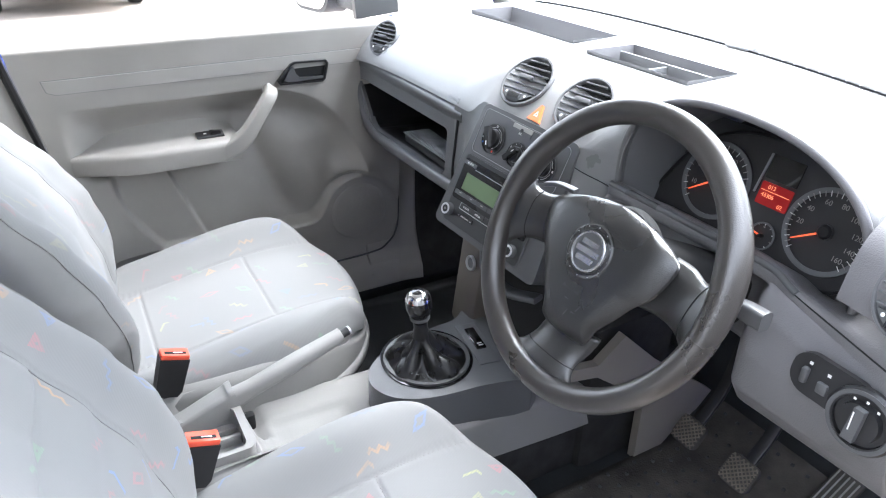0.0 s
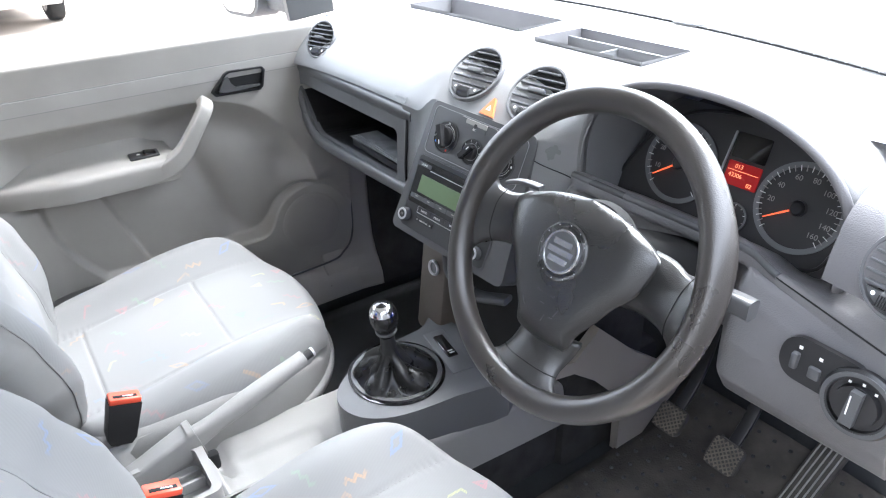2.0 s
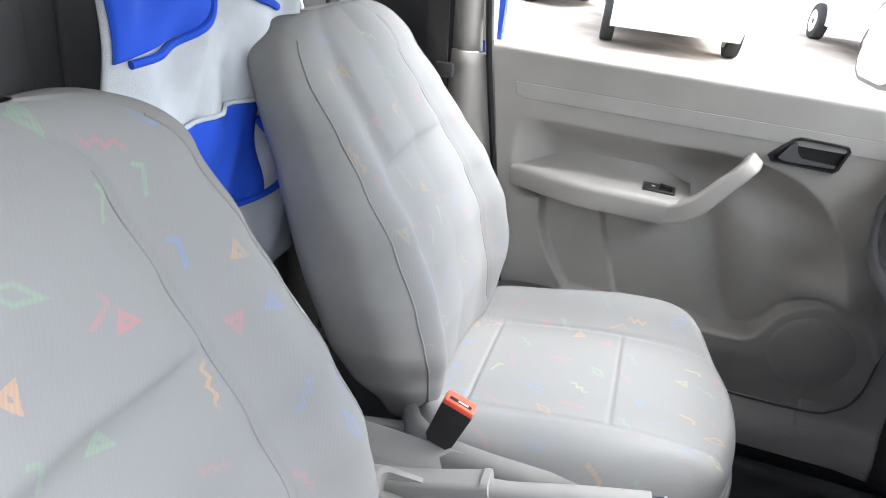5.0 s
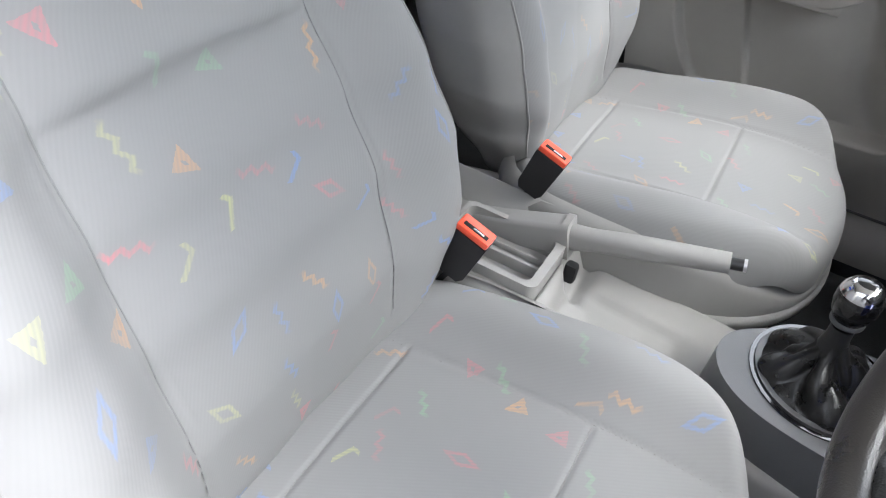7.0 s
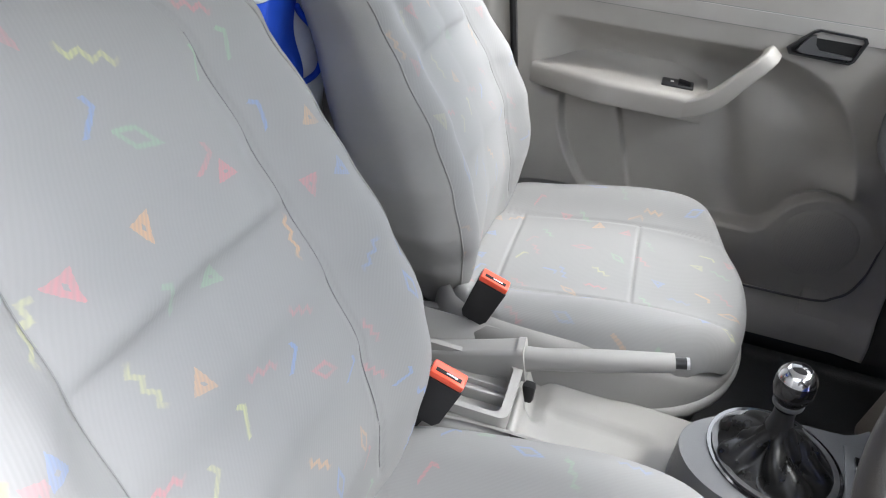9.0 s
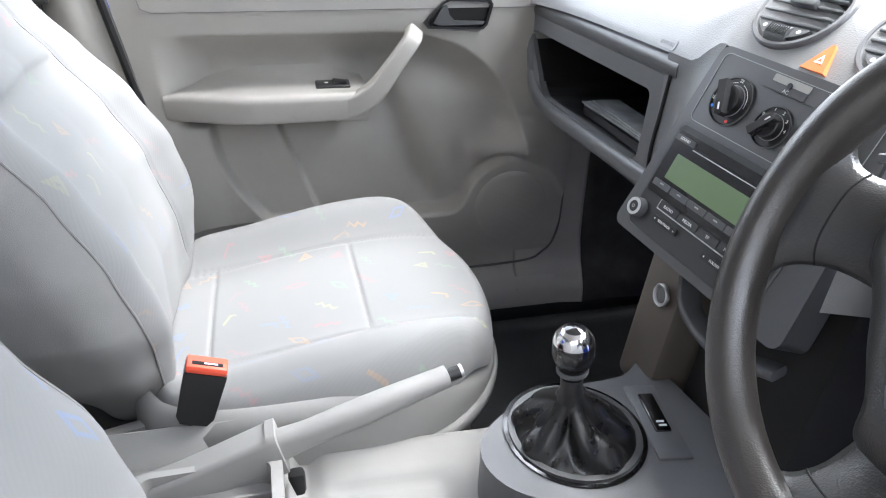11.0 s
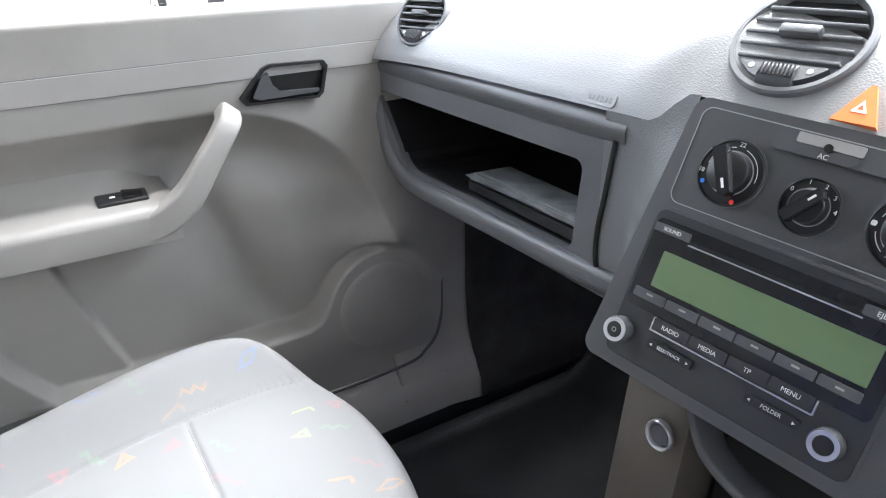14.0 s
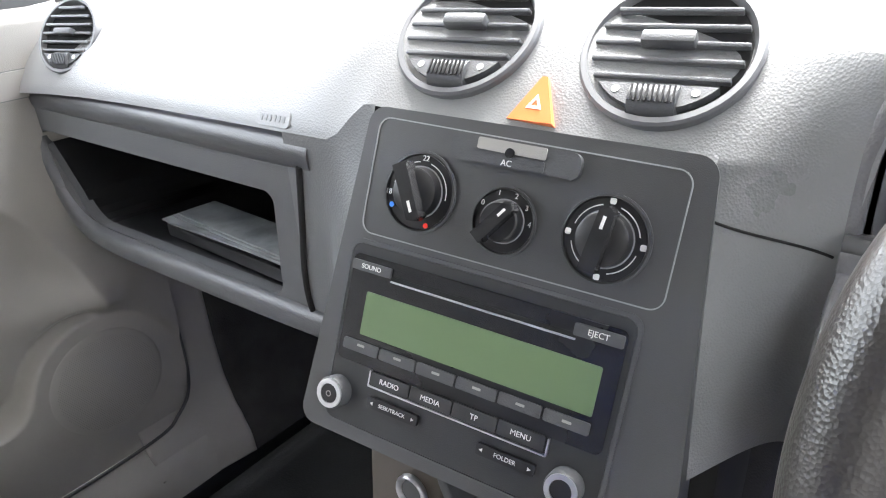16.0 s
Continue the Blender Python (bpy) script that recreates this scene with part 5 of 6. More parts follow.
part("key_border", prism(round_rect(0.145, 0.0012, 0.0004, 2, cx=-0.0055, cy=0.0432), at_stack(0, 0, 0.0005), 0.0034), M_SATIN, radio)
for u in (-0.0775, 0.0668):
    part("key_border", prism(round_rect(0.0012, 0.0125, 0.0004, 2, cx=u, cy=0.0492), at_stack(0, 0, 0.0005), 0.0034), M_SATIN, radio)
for nm, u, v, txt, size in (("seek_key", -0.0525, 0.0318, "SEEK/TRACK", 0.0042), ("folder_key", 0.0405, 0.0310, "FOLDER", 0.0046)):
    k = key(nm, u, v, 0.044, 0.0082, txt, size, M_BLACK, 0.0034)
    for sx in (-1, 1):
        arrow = [(u + sx * 0.0170, v - 0.0014), (u + sx * 0.0195, v), (u + sx * 0.0170, v + 0.0014)]
        part("arrow_mark", prism(arrow if sx > 0 else arrow[::-1], at_stack(0, 0, 0.0053), 0.0002), M_WHITE, k)
for u, v in ((-0.1045, 0.0300), (0.0842, 0.0295)):
    k = part("knob", lathe([(0.0125, 0.0), (0.0125, 0.011), (0.0110, 0.013), (0.0108, 0.013)], at_stack(u, v), 36), M_DARK, radio, "black knurled knob")
    part("silver_ring", ring_plate(circle(0.0112, 36), circle(0.0076, 36), at_stack(u, v, 0.0125), 0.0016), M_SATIN, k, "silver ring")
    part("knob_cap", lathe([(0.0076, 0.0), (0.0072, 0.0012), (0.0005, 0.0014)], at_stack(u, v, 0.0126), 28), M_BLACK, k)
part("power_mark", ring_plate(circle(0.0024, 16), circle(0.0016, 16), at_stack(-0.1045, 0.030, 0.0142), 0.0003), M_TRIM2, radio)

# lower stack: pale cheek with the lighter socket, dark cubby beside it
low = thing("lower_console", (0.0, 0.80, 0.30), "warm grey lower console with round power socket and dark cubby", "console")
part("cheek", block((-0.085, 0.829, 0.450), (0.088, 0.12, 0.27), 0.012, turn=Euler((radians(-7), 0, 0)).to_matrix()), M_CHEEK, low)
# solid block; its shadow black stands in for the cubby's shaded inside
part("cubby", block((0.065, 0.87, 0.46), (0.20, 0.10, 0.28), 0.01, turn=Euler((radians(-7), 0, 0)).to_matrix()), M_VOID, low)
part("cubby_tray", sweep(smooth_path([(-0.040, 0.785, 0.535), (0.0, 0.765, 0.508), (0.07, 0.762, 0.498), (0.14, 0.785, 0.512)], 6), round_rect(0.03, 0.012, 0.005, 3)), M_DARK, low)
m_l = frame_axes((-0.066, 0.7665, 0.490), (1, 0, 0), (0, 0.12, 1))
soc = part("power_socket", lathe([(0.0165, 0.0), (0.0165, 0.004), (0.0150, 0.006), (0.0130, 0.005), (0.0112, 0.0)], m_l, 32), M_SATIN, low, "silver-rimmed socket")
part("socket_plug", lathe([(0.0112, -0.001), (0.0108, 0.003), (0.0005, 0.0025)], m_l, 24), M_DARK, soc)
# driver's side cheek of the console, running down to the tunnel
leg = [(0.83, 0.345), (0.83, 0.372), (0.90, 0.360), (0.961, 0.411), (1.079, 0.301), (1.279, 0.148), (1.241, 0.108), (1.176, 0.071), (1.10, 0.002), (1.057, 0.033), (1.052, 0.187), (0.96, 0.285), (0.901, 0.33)][::-1]
m_leg = Matrix(((0, 0, 1, 0.185), (1, 0, 0, 0), (0, 1, 0, 0), (0, 0, 0, 1)))
part("side_cheek", prism(leg, m_leg, 0.020, 0.006), M_BEIGE, low, "beige plastic side cheek")
part("side_carpet", block((0.12, 1.04, 0.21), (0.10, 0.24, 0.40), 0.03), M_CARPET, low, "dark carpet behind the cheek")

# ---- tunnel console, handbrake, gear lever ----
tun = thing("tunnel_console", (0.03, 0.3, FLOOR), "pale grey plastic tunnel console with coin tray and cup well", "console")


def tunnel_section(y):
    """Half outline of the tunnel at y: top height."""
    return lerp_table([(-0.1, 0.375), (0.20, 0.372), (0.256, 0.366), (0.270, 0.302), (0.30, 0.300), (0.48, 0.292), (0.52, 0.29), (0.95, 0.26)], y)


ny, nx = 90, 60
vs = []
for i in range(ny):
    y = -0.15 + 1.12 * i / (ny - 1)
    h = tunnel_section(y)
    for j in range(nx):
        t = -1 + 2 * j / (nx - 1)
        w = 0.118
        a = abs(t)
        x = 0.035 + math.copysign(w * min(1, a / 0.72) + 0.012 * max(0, a - 0.72) / 0.28, t)
        z = h if a < 0.66 else h - 0.10 * ((a - 0.66) / 0.34) ** 1.6
        well = step(0.05, 0.03, abs(x - 0.03)) * step(0.285, 0.315, y) * step(0.47, 0.44, y)
        beside = step(0.034, 0.024, x) * step(0.30, 0.24, y)
        hollow = step(0.060, 0.054, abs(x - 0.072)) * step(0.084, 0.092, y) * step(0.246, 0.238, y)
        vs.append((x, y, z - 0.012 * well - 0.055 * beside * (a < 0.66) - 0.03 * hollow))
raw("tunnel_shell", vs, grid_faces(ny, nx), M_CONSOLE, tun)
part("tunnel_carpet", block((0.035, 0.50, 0.12), (0.225, 1.5, 0.22), 0.03), M_CARPET, tun, "black tunnel carpet")
# coin tray: rim and two channels
tray_out = round_rect(0.118, 0.160, 0.014, 5, cx=0.072, cy=0.168)
tray_in = round_rect(0.100, 0.140, 0.012, 5, cx=0.072, cy=0.165)
tr = part("coin_tray", ring_plate(tray_out, tray_in, Matrix.Translation((0, 0, 0.345)), 0.043), M_CONSOLE, tun)
part("tray_floor", prism(tray_in, Matrix.Translation((0, 0, 0.350)), 0.004), M_CONSOLE, tr)
part("tray_rib", block((0.074, 0.165, 0.362), (0.006, 0.138, 0.022), 0.002), M_CONSOLE, tr)
part("tray_rib", block((0.046, 0.165, 0.358), (0.004, 0.138, 0.012), 0.0015), M_CONSOLE, tr)
# cup well rim on the driver's side
part("cup_rim", ring_plate(round_rect(0.075, 0.19, 0.035, 8, cx=0.115, cy=0.395), round_rect(0.066, 0.18, 0.031, 8, cx=0.115, cy=0.395), Matrix.Translation((0, 0, 0.296)), 0.006), M_CONSOLE, tun)
part("cup_floor", prism(round_rect(0.066, 0.18, 0.031, 8, cx=0.115, cy=0.395), Matrix.Translation((0, 0, 0.2955)), 0.001), M_DARK, tun)

hb = thing("handbrake", (0.0, 0.2, 0.36), "pale grey plastic handbrake lever with black button", "handbrake")
base = smooth_path([(0.008, 0.045, 0.338), (0.008, 0.13, 0.358), (0.006, 0.205, 0.381), (0.004, 0.244, 0.390)], 6)
part("boot_cover", sweep(base, [round_rect(0.034 + 0.006 * i / 18, 0.042 + 0.016 * (i / 18) ** 2, 0.007, 4) for i in range(len(base))]), M_CONSOLE, hb)
part("collar", sweep([base[-2], base[-1] + Vector((0, 0.004, 0.001))], round_rect(0.041, 0.060, 0.008, 4)), M_CONSOLE, hb)
lev = smooth_path([(0.004, 0.235, 0.388), (0.001, 0.30, 0.407), (-0.007, 0.38, 0.427), (-0.016, 0.452, 0.443)], 8)
part("lever", sweep(lev, [round_rect(0.028 - 0.002 * math.cos(i * 0.2), 0.033 - 0.006 * step(0.4, 0.95, i / len(lev)) + 0.010 * step(0.25, 0.0, i / len(lev)), 0.012, 5) for i in range(len(lev))]), M_CONSOLE, hb)
part("button", sweep([Vector((-0.0158, 0.450, 0.4425)), Vector((-0.0178, 0.470, 0.4470))], circle(0.0085, 16)), M_BLACK, hb, "black release button")
part("button_ring", sweep([Vector((-0.0176, 0.4675, 0.4465)), Vector((-0.0181, 0.4715, 0.4474))], circle(0.0088, 16)), M_SATIN, hb)
part("gaiter_gap", block((0.010, 0.262, 0.335), (0.018, 0.02, 0.035), 0.006), M_VOID, hb)

gear = thing("gear_lever", (0.03, 0.615, 0.28), "black gear lever with leather gaiter and gloss black knob", "gear lever")
surround = [(-0.055, 0.63), (-0.06, 0.72), (-0.075, 0.78), (0.155, 0.79), (0.150, 0.66), (0.135, 0.56), (0.105, 0.505), (0.06, 0.482), (0.015, 0.492), (-0.02, 0.53), (-0.045, 0.58)]
surround = [(p.x, p.y) for p in smooth_path([(x, y, 0) for x, y in surround + surround[:1]], 4)[:-1]]
part("surround", prism(surround[::-1], Matrix.Translation((0, 0, 0.275)), 0.088, 0.012, 3), M_SURROUND, gear, "dark grey gear surround")
m_g = Matrix.Translation((0.030, 0.610, 0.362))
part("boot_ring", ring_plate(circle(0.086, 48, 0.98), circle(0.078, 48, 0.98), m_g, 0.006), M_PANEL, gear, "grey gaiter ring")
# gaiter with folds
vs = []
nr, na = 30, 120
for i in range(nr):
    t = i / (nr - 1)
    r = 0.0145 + 0.063 * (1 - t) ** 1.7
    z = 0.362 + 0.082 * t ** 0.9
    swell = math.sin(math.pi * t ** 0.7)
    for k in range(na):
        a = 2 * math.pi * k / na
        crease = abs(math.sin(2.5 * a + 0.9 + 1.4 * t)) + 0.5 * abs(math.sin(4 * a - 2.2 * t + 0.4))
        fold = 1 + (0.42 * crease - 0.28 + 0.05 * math.sin(9 * a + 11 * t)) * swell
        vs.append((0.030 + 0.012 * t + r * fold * math.cos(a), 0.610 - 0.018 * t + r * fold * math.sin(a), z + 0.008 * math.sin(3 * a + 5 * t) * swell))
raw("gaiter", vs, grid_faces(nr, na, close_v=True), M_LEATHER, gear, "creased black leather gaiter")
m_k = frame_axes((0.041, 0.593, 0.420), (1, 0, 0.0), (0, 1, 0.08))
part("lever_collar", lathe([(0.016, 0.0), (0.017, 0.012), (0.0135, 0.030), (0.0135, 0.045)], m_k, 28), M_BLACK, gear)
part("knob", lathe([(0.012, 0.050), (0.017, 0.058), (0.0225, 0.068), (0.0252, 0.080), (0.0248, 0.092), (0.0215, 0.103), (0.0150, 0.110), (0.008, 0.1125), (0.0005, 0.1130)], m_k, 36), M_PIANO, gear, "gloss black gear knob")
part("knob_cap", lathe([(0.0241, 0.0965), (0.0224, 0.1025), (0.0175, 0.1095), (0.0125, 0.1130)], m_k, 36), M_CHROME, gear, "chrome knob shoulder")
part("knob_disc", lathe([(0.0128, 0.1128), (0.0100, 0.1142), (0.0005, 0.1150)], m_k, 32), M_PIANO, gear, "gloss black shift pattern disc")
part("knob_ring", lathe([(0.0185, 0.052), (0.0192, 0.054), (0.0192, 0.057), (0.0185, 0.059)], m_k, 32), M_DARK, gear)
turn_sw = Euler((0, 0, radians(-9))).to_matrix()
swp = part("switch_plate", block((0.034, 0.724, 0.3635), (0.138, 0.044, 0.005), 0.002, turn=turn_sw), M_SURROUND, gear, "grey switch panel ahead of the gaiter")
part("switch", block((0.022, 0.727, 0.3665), (0.072, 0.021, 0.005), 0.002, turn=turn_sw), M_PIANO, swp, "gloss black switch")
for k in range(2):
    part("switch_mark", block((0.042 + 0.007 * k, 0.724, 0.3693), (0.0032, 0.010, 0.0008), 0.0, turn=turn_sw), M_WHITE, swp)
part("gaiter_frame", ring_plate(circle(0.094, 48, 0.96), circle(0.0885, 48, 0.96), m_g, 0.0035), M_PIANO, gear, "dark inner edge of the surround")

# ---- driver's side: binnacle, wheel, pedals ----
bin_ = thing("instrument_cluster", (0.42, 0.95, 0.72), "hooded instrument cluster with lit red display and two dials", "instruments")


def hood_point(u, v):
    a = math.pi * (1 - min(1, max(0, (u - 0.08) / 0.84)))
    drop = 0.095 * (max(0, 0.08 - u) + max(0, u - 0.92)) / 0.08
    y = 0.855 + 0.26 * v
    w = 0.209 - 0.004 * v
    h = 0.150 - 0.056 * step(0.1, 1.0, v)
    rim = 0.018 * math.cos(a) ** 2
    return (0.415 + w * math.copysign(abs(math.cos(a)) ** 0.85, math.cos(a)), y + rim * (1 - v), 0.785 - drop + h * max(0.0, math.sin(a)) ** 0.9)


sheet("hood", 76, 14, hood_point, M_DASHTOP, bin_, thick=0.008)


def hood_in(u, v):
    x, y, z = hood_point(u, v * 0.5)
    return (0.415 + (x - 0.415) * 0.955, y + 0.003, 0.785 + (z - 0.785) * 0.955)


sheet("hood_lining", 76, 8, hood_in, M_DASH, bin_)
m_i = frame_axes((0.415, 0.974, 0.775), (1, 0, 0), (0, 0.30, 0.95))
face = smooth_path([(u, v, 0) for u, v in [(-0.205, -0.074), (-0.208, -0.056), (-0.160, 0.040), (-0.098, 0.086), (0.0, 0.100), (0.080, 0.092), (0.140, 0.058), (0.166, 0.012), (0.158, -0.036), (0.122, -0.076), (-0.05, -0.078), (-0.205, -0.074)]], 5)[:-1]
part("dial_panel", prism([(p.x, p.y) for p in face], m_i @ Matrix.Translation((0, 0, -0.01)), 0.01), M_DIAL, bin_)
part("panel_edge", sweep([m_i @ Vector((p.x, p.y, 0.001)) for p in face + face[:1]], circle(0.0028, 8), up=(0, 1, 0)), M_BLACK, bin_, "black edge of the instrument glass")
part("rib", block(m_i @ Vector((-0.028, 0.045, 0.002)), (0.003, 0.004, 0.062), 0.001, turn=Euler((radians(-17), radians(4), 0)).to_matrix()), M_LINE, bin_, "pale rib beside the display")


def gauge(u, v, r, marks, needle, numbers, label):
    g = part("gauge", lathe([(r, 0.0), (r, 0.004), (r * 0.95, 0.005), (r * 0.88, 0.001), (0.0005, 0.001)], m_i @ Matrix.Translation((u, v, 0)), 48), M_DIAL, bin_, label)
    part("gauge_ring", ring_plate(circle(r * 1.0, 48), circle(r * 0.88, 48), m_i @ Matrix.Translation((u, v, 0.0035)), 0.002), M_BEZELGREY, g, "grey graduated ring")
    for k in range(marks):
        a = radians(225 - 270 * k / (marks - 1))
        part("tick", block((0, 0, 0), (0.0011, r * 0.13, 0.0005), 0.0), M_WHITE if k % 2 == 0 else M_TRIM2, g).matrix_basis = m_i @ Matrix.Translation((u + r * 0.86 * math.cos(a), v + r * 0.86 * math.sin(a), 0.0062)) @ Matrix.Rotation(a - math.pi / 2, 4, "Z")
    for txt, a in numbers:
        lettering(txt, r * 0.17, m_i @ Matrix.Translation((u + r * 0.66 * math.cos(radians(a)), v + r * 0.66 * math.sin(radians(a)), 0.0025)), M_TRIM2, g)
    nd = part("needle", prism([(-r * 0.08, -0.0016), (r * 0.78, -0.0007), (r * 0.78, 0.0007), (-r * 0.08, 0.0016)], m_i @ Matrix.Translation((u, v, 0.006)) @ Matrix.Rotation(radians(needle), 4, "Z"), 0.0014), M_NEEDLE, g, "orange-red needle")
    part("needle_hub", lathe([(r * 0.17, 0.0), (r * 0.17, 0.006), (r * 0.12, 0.009), (0.0005, 0.009)], m_i @ Matrix.Translation((u, v, 0.003)), 24), M_BLACK, g)


gauge(-0.097, 0.006, 0.062, 25, 216, [("10", 200), ("20", 160), ("30", 115), ("40", 65), ("50", 15), ("60", -32)], "rev counter with silver ring")
gauge(0.096, 0.002, 0.062, 33, 213, [("20", 180), ("40", 148), ("60", 112), ("80", 78), ("100", 45), ("120", 12), ("140", -18), ("160", -45)], "speedometer with silver ring")
gauge(0.013, -0.041, 0.021, 9, 170, [("50", 100)], "small gauge")
disp = part("trip_display", prism(round_rect(0.052, 0.034, 0.002, 2, cx=0.004, cy=0.018), m_i @ Matrix.Translation((0, 0, 0.001)), 0.002), M_REDLCD, bin_, "glowing red trip display")
part("display_bar", prism(round_rect(0.048, 0.0008, 0.0003, 2, cx=0.004, cy=0.0225), m_i @ Matrix.Translation((0, 0, 0.0032)), 0.0004), M_DIGIT, disp)
for u, v, txt in ((-0.004, 0.0285, "013"), (-0.006, 0.0155, "43306"), (0.019, 0.0065, "02")):
    lettering(txt, 0.0085, m_i @ Matrix.Translation((u, v, 0.0033)), M_DIGIT, disp)
part("dark_display", prism(round_rect(0.052, 0.036, 0.002, 2, cx=0.004, cy=0.058), m_i @ Matrix.Translation((0, 0, 0.001)), 0.002), M_PIANO, bin_)


# lower dash on the driver's side
def lower_profile(s):
    pts = [(0.0, 0.972, 0.698), (0.16, 0.905, 0.738), (0.25, 0.872, 0.756), (0.29, 0.862, 0.757), (0.33, 0.858, 0.751), (0.38, 0.858, 0.737), (0.45, 0.846, 0.730), (0.55, 0.830, 0.712), (0.75, 0.815, 0.655), (0.92, 0.818, 0.590), (1.0, 0.836, 0.562)]
    for (a, ya, za), (b, yb, zb) in zip(pts, pts[1:]):
        if s <= b:
            t = (s - a) / (b - a)
            return ya + (yb - ya) * t, za + (zb - za) * t
    return pts[-1][1:]


def lower_point(u, v):
    """The ledge before the instruments, the void round the column, and the panel beside it."""
    x = 0.205 + 0.54 * u
    y, z = lower_profile(v)
    z -= 0.018 * step(0.50, 0.57, x) * step(0.45, 0.2, v)
    end = min(1.0, max(0.0, (x - 0.53) / 0.20))
    y += (0.828 + 0.010 * step(0.8, 1.0, v) - 0.014 * math.sin(math.pi * v) - y) * end
    z += (0.800 - 0.235 * v - z) * end
    void = math.exp(-((x - 0.37) / 0.145) ** 10) * step(0.37, 0.47, v)
    return (x, y + 0.085 * void, z + 0.03 * void * step(0.7, 1, v))


ld = thing("lower_dash", (0.45, 0.85, 0.56), "grey grained lower dash panel on the driver's side", "dashboard")
sheet("knee_panel", 110, 80, lower_point, M_DASHSHADE, ld, thick=0.006)
ledge = [Vector(lower_point(k / 40 * 0.665, 0.30)) + Vector((0, -0.001, 0.0)) for k in range(41)]
part("ledge_edge", sweep(ledge, circle(0.0055, 10)), M_SPOKE, ld, "dark grey rolled edge of the instrument ledge")
part("seam", sweep([Vector(lower_point(0.63 + 0.35 * k / 12, 0.31)) + Vector((0, -0.0035, 0)) for k in range(13)], circle(0.0011, 6)), M_VOID, ld, "dark seam across the panel")
sheet("cluster_wall", 20, 8, lambda u, v: (0.17 + 0.50 * u, 0.985 + 0.05 * v, 0.67 + 0.19 * v), M_DARK, ld)


# smooth cowl from the stack to the rim of the instrument hood
ROLL = [dash_front((0.134 + 0.735) / 1.48, 1 - k / 60) for k in range(60)]
CREST = max(range(60), key=lambda k: ROLL[k][2])
ROLL = [(z, y) for _, y, z in ROLL[:CREST + 1]]
TOP = ROLL[-1][0]
RIM = [(0.60, 0.196), (0.70, 0.200), (0.765, 0.208), (0.806, 0.213), (0.862, 0.232), (0.892, 0.262)]


def cowl_point(u, v):
    if v < 0.8:
        z = 0.60 + (TOP - 0.60) * v / 0.8
        left = 0.7495 + (z - 0.567) * 0.417 if z < ROLL[0][0] else lerp_table(ROLL, z)
        right = 0.868 + 0.075 * step(0.850, 0.893, z) ** 2
        x = 0.134 + (lerp_table(RIM, z) - 0.134) * u
        y = left + (right - left) * step(-0.15, 1.0, u) - (right - left) * step(-0.15, 1.0, 0) * (1 - u)
        return (x, y, z - 0.0012 * (1 - u))
    t = (v - 0.8) / 0.2
    x0, y0, z0 = cowl_point(u, 0.7999)
    return (x0 + (0.275 - 0.262) * u * t, y0 + (1.020 - y0) * t, z0 + (0.8905 - z0) * t * t)




def cut(u):
    """The seam falls towards the instruments."""
    return 0.8 * (0.168 - 0.027 * u) / (TOP - 0.60)


sheet("cowl", 30, 60, lambda u, v: cowl_point(u, cut(u) + (1 - cut(u)) * v), M_DASHTOP, ld)
sheet("lower_cowl", 30, 40, lambda u, v: cowl_point(u, cut(u) * v), M_DASHTOP, ld)
seam_row = [Vector(cowl_point(0.03 + 0.9 * k / 14, cut(0.03 + 0.9 * k / 14))) + Vector((0, -0.0006, 0)) for k in range(15)]
part("seam", sweep(seam_row, circle(0.0009, 6)), M_VOID, ld, "dark seam across the cowl")
rim_row = [Vector(hood_point(k / 60, 0.0)) for k in range(61)]
part("hood_rim", sweep(rim_row, circle(0.0062, 10), up=(0, 1, 0)), M_DASHSHADE, bin_, "rounded hood rim")
# light switch panel
m_ls = frame_axes((0.705, 0.8065, 0.667), (1, 0, -0.03), (0, 0.1, 1))
lp = part("switch_panel", prism(round_rect(0.100, 0.056, 0.024, 6, cx=-0.045, cy=0.013), m_ls @ Matrix.Translation((0, 0, -0.004)), 0.008, 0.0015), M_BLACK, ld, "black switch panel")
part("thumbwheel", block(m_ls @ Vector((-0.076, 0.010, 0.005)), (0.009, 0.010, 0.022), 0.003), M_DARK, lp)
part("thumbwheel", block(m_ls @ Vector((-0.052, 0.006, 0.004)), (0.014, 0.008, 0.016), 0.003), M_DARK, lp)
part("switch_mark", block(m_ls @ Vector((-0.074, 0.028, 0.0045)), (0.004, 0.0008, 0.004), 0.0), M_WHITE, lp)
part("switch_mark", block(m_ls @ Vector((-0.050, 0.026, 0.0045)), (0.004, 0.0008, 0.004), 0.0), M_WHITE, lp)
rs = part("light_switch", lathe([(0.041, 0.0), (0.041, 0.006), (0.037, 0.010), (0.031, 0.010), (0.030, 0.006), (0.024, 0.006), (0.023, 0.014), (0.0005, 0.014)], m_ls, 44), M_BLACK, ld, "round black light switch")
part("chrome_ring", ring_plate(circle(0.038, 44), circle(0.033, 44), m_ls @ Matrix.Translation((0, 0, 0.0095)), 0.0016), M_DARK, rs)
part("grip", prism([(-0.007, -0.021), (0.007, -0.021), (0.006, 0.021), (-0.006, 0.021)], m_ls @ Matrix.Translation((0, 0, 0.013)), 0.010, 0.002), M_DARK, rs)
part("pointer", block(m_ls @ Vector((-0.003, 0.0, 0.0235)), (0.0016, 0.0006, 0.034), 0.0), M_WHITE, rs)
for a in (60, 90, 120):
    part("switch_mark", block(m_ls @ Vector((0.0275 * math.cos(radians(a)), 0.0275 * math.sin(radians(a)), 0.0108)), (0.003, 0.0008, 0.003), 0.0), M_WHITE, rs)

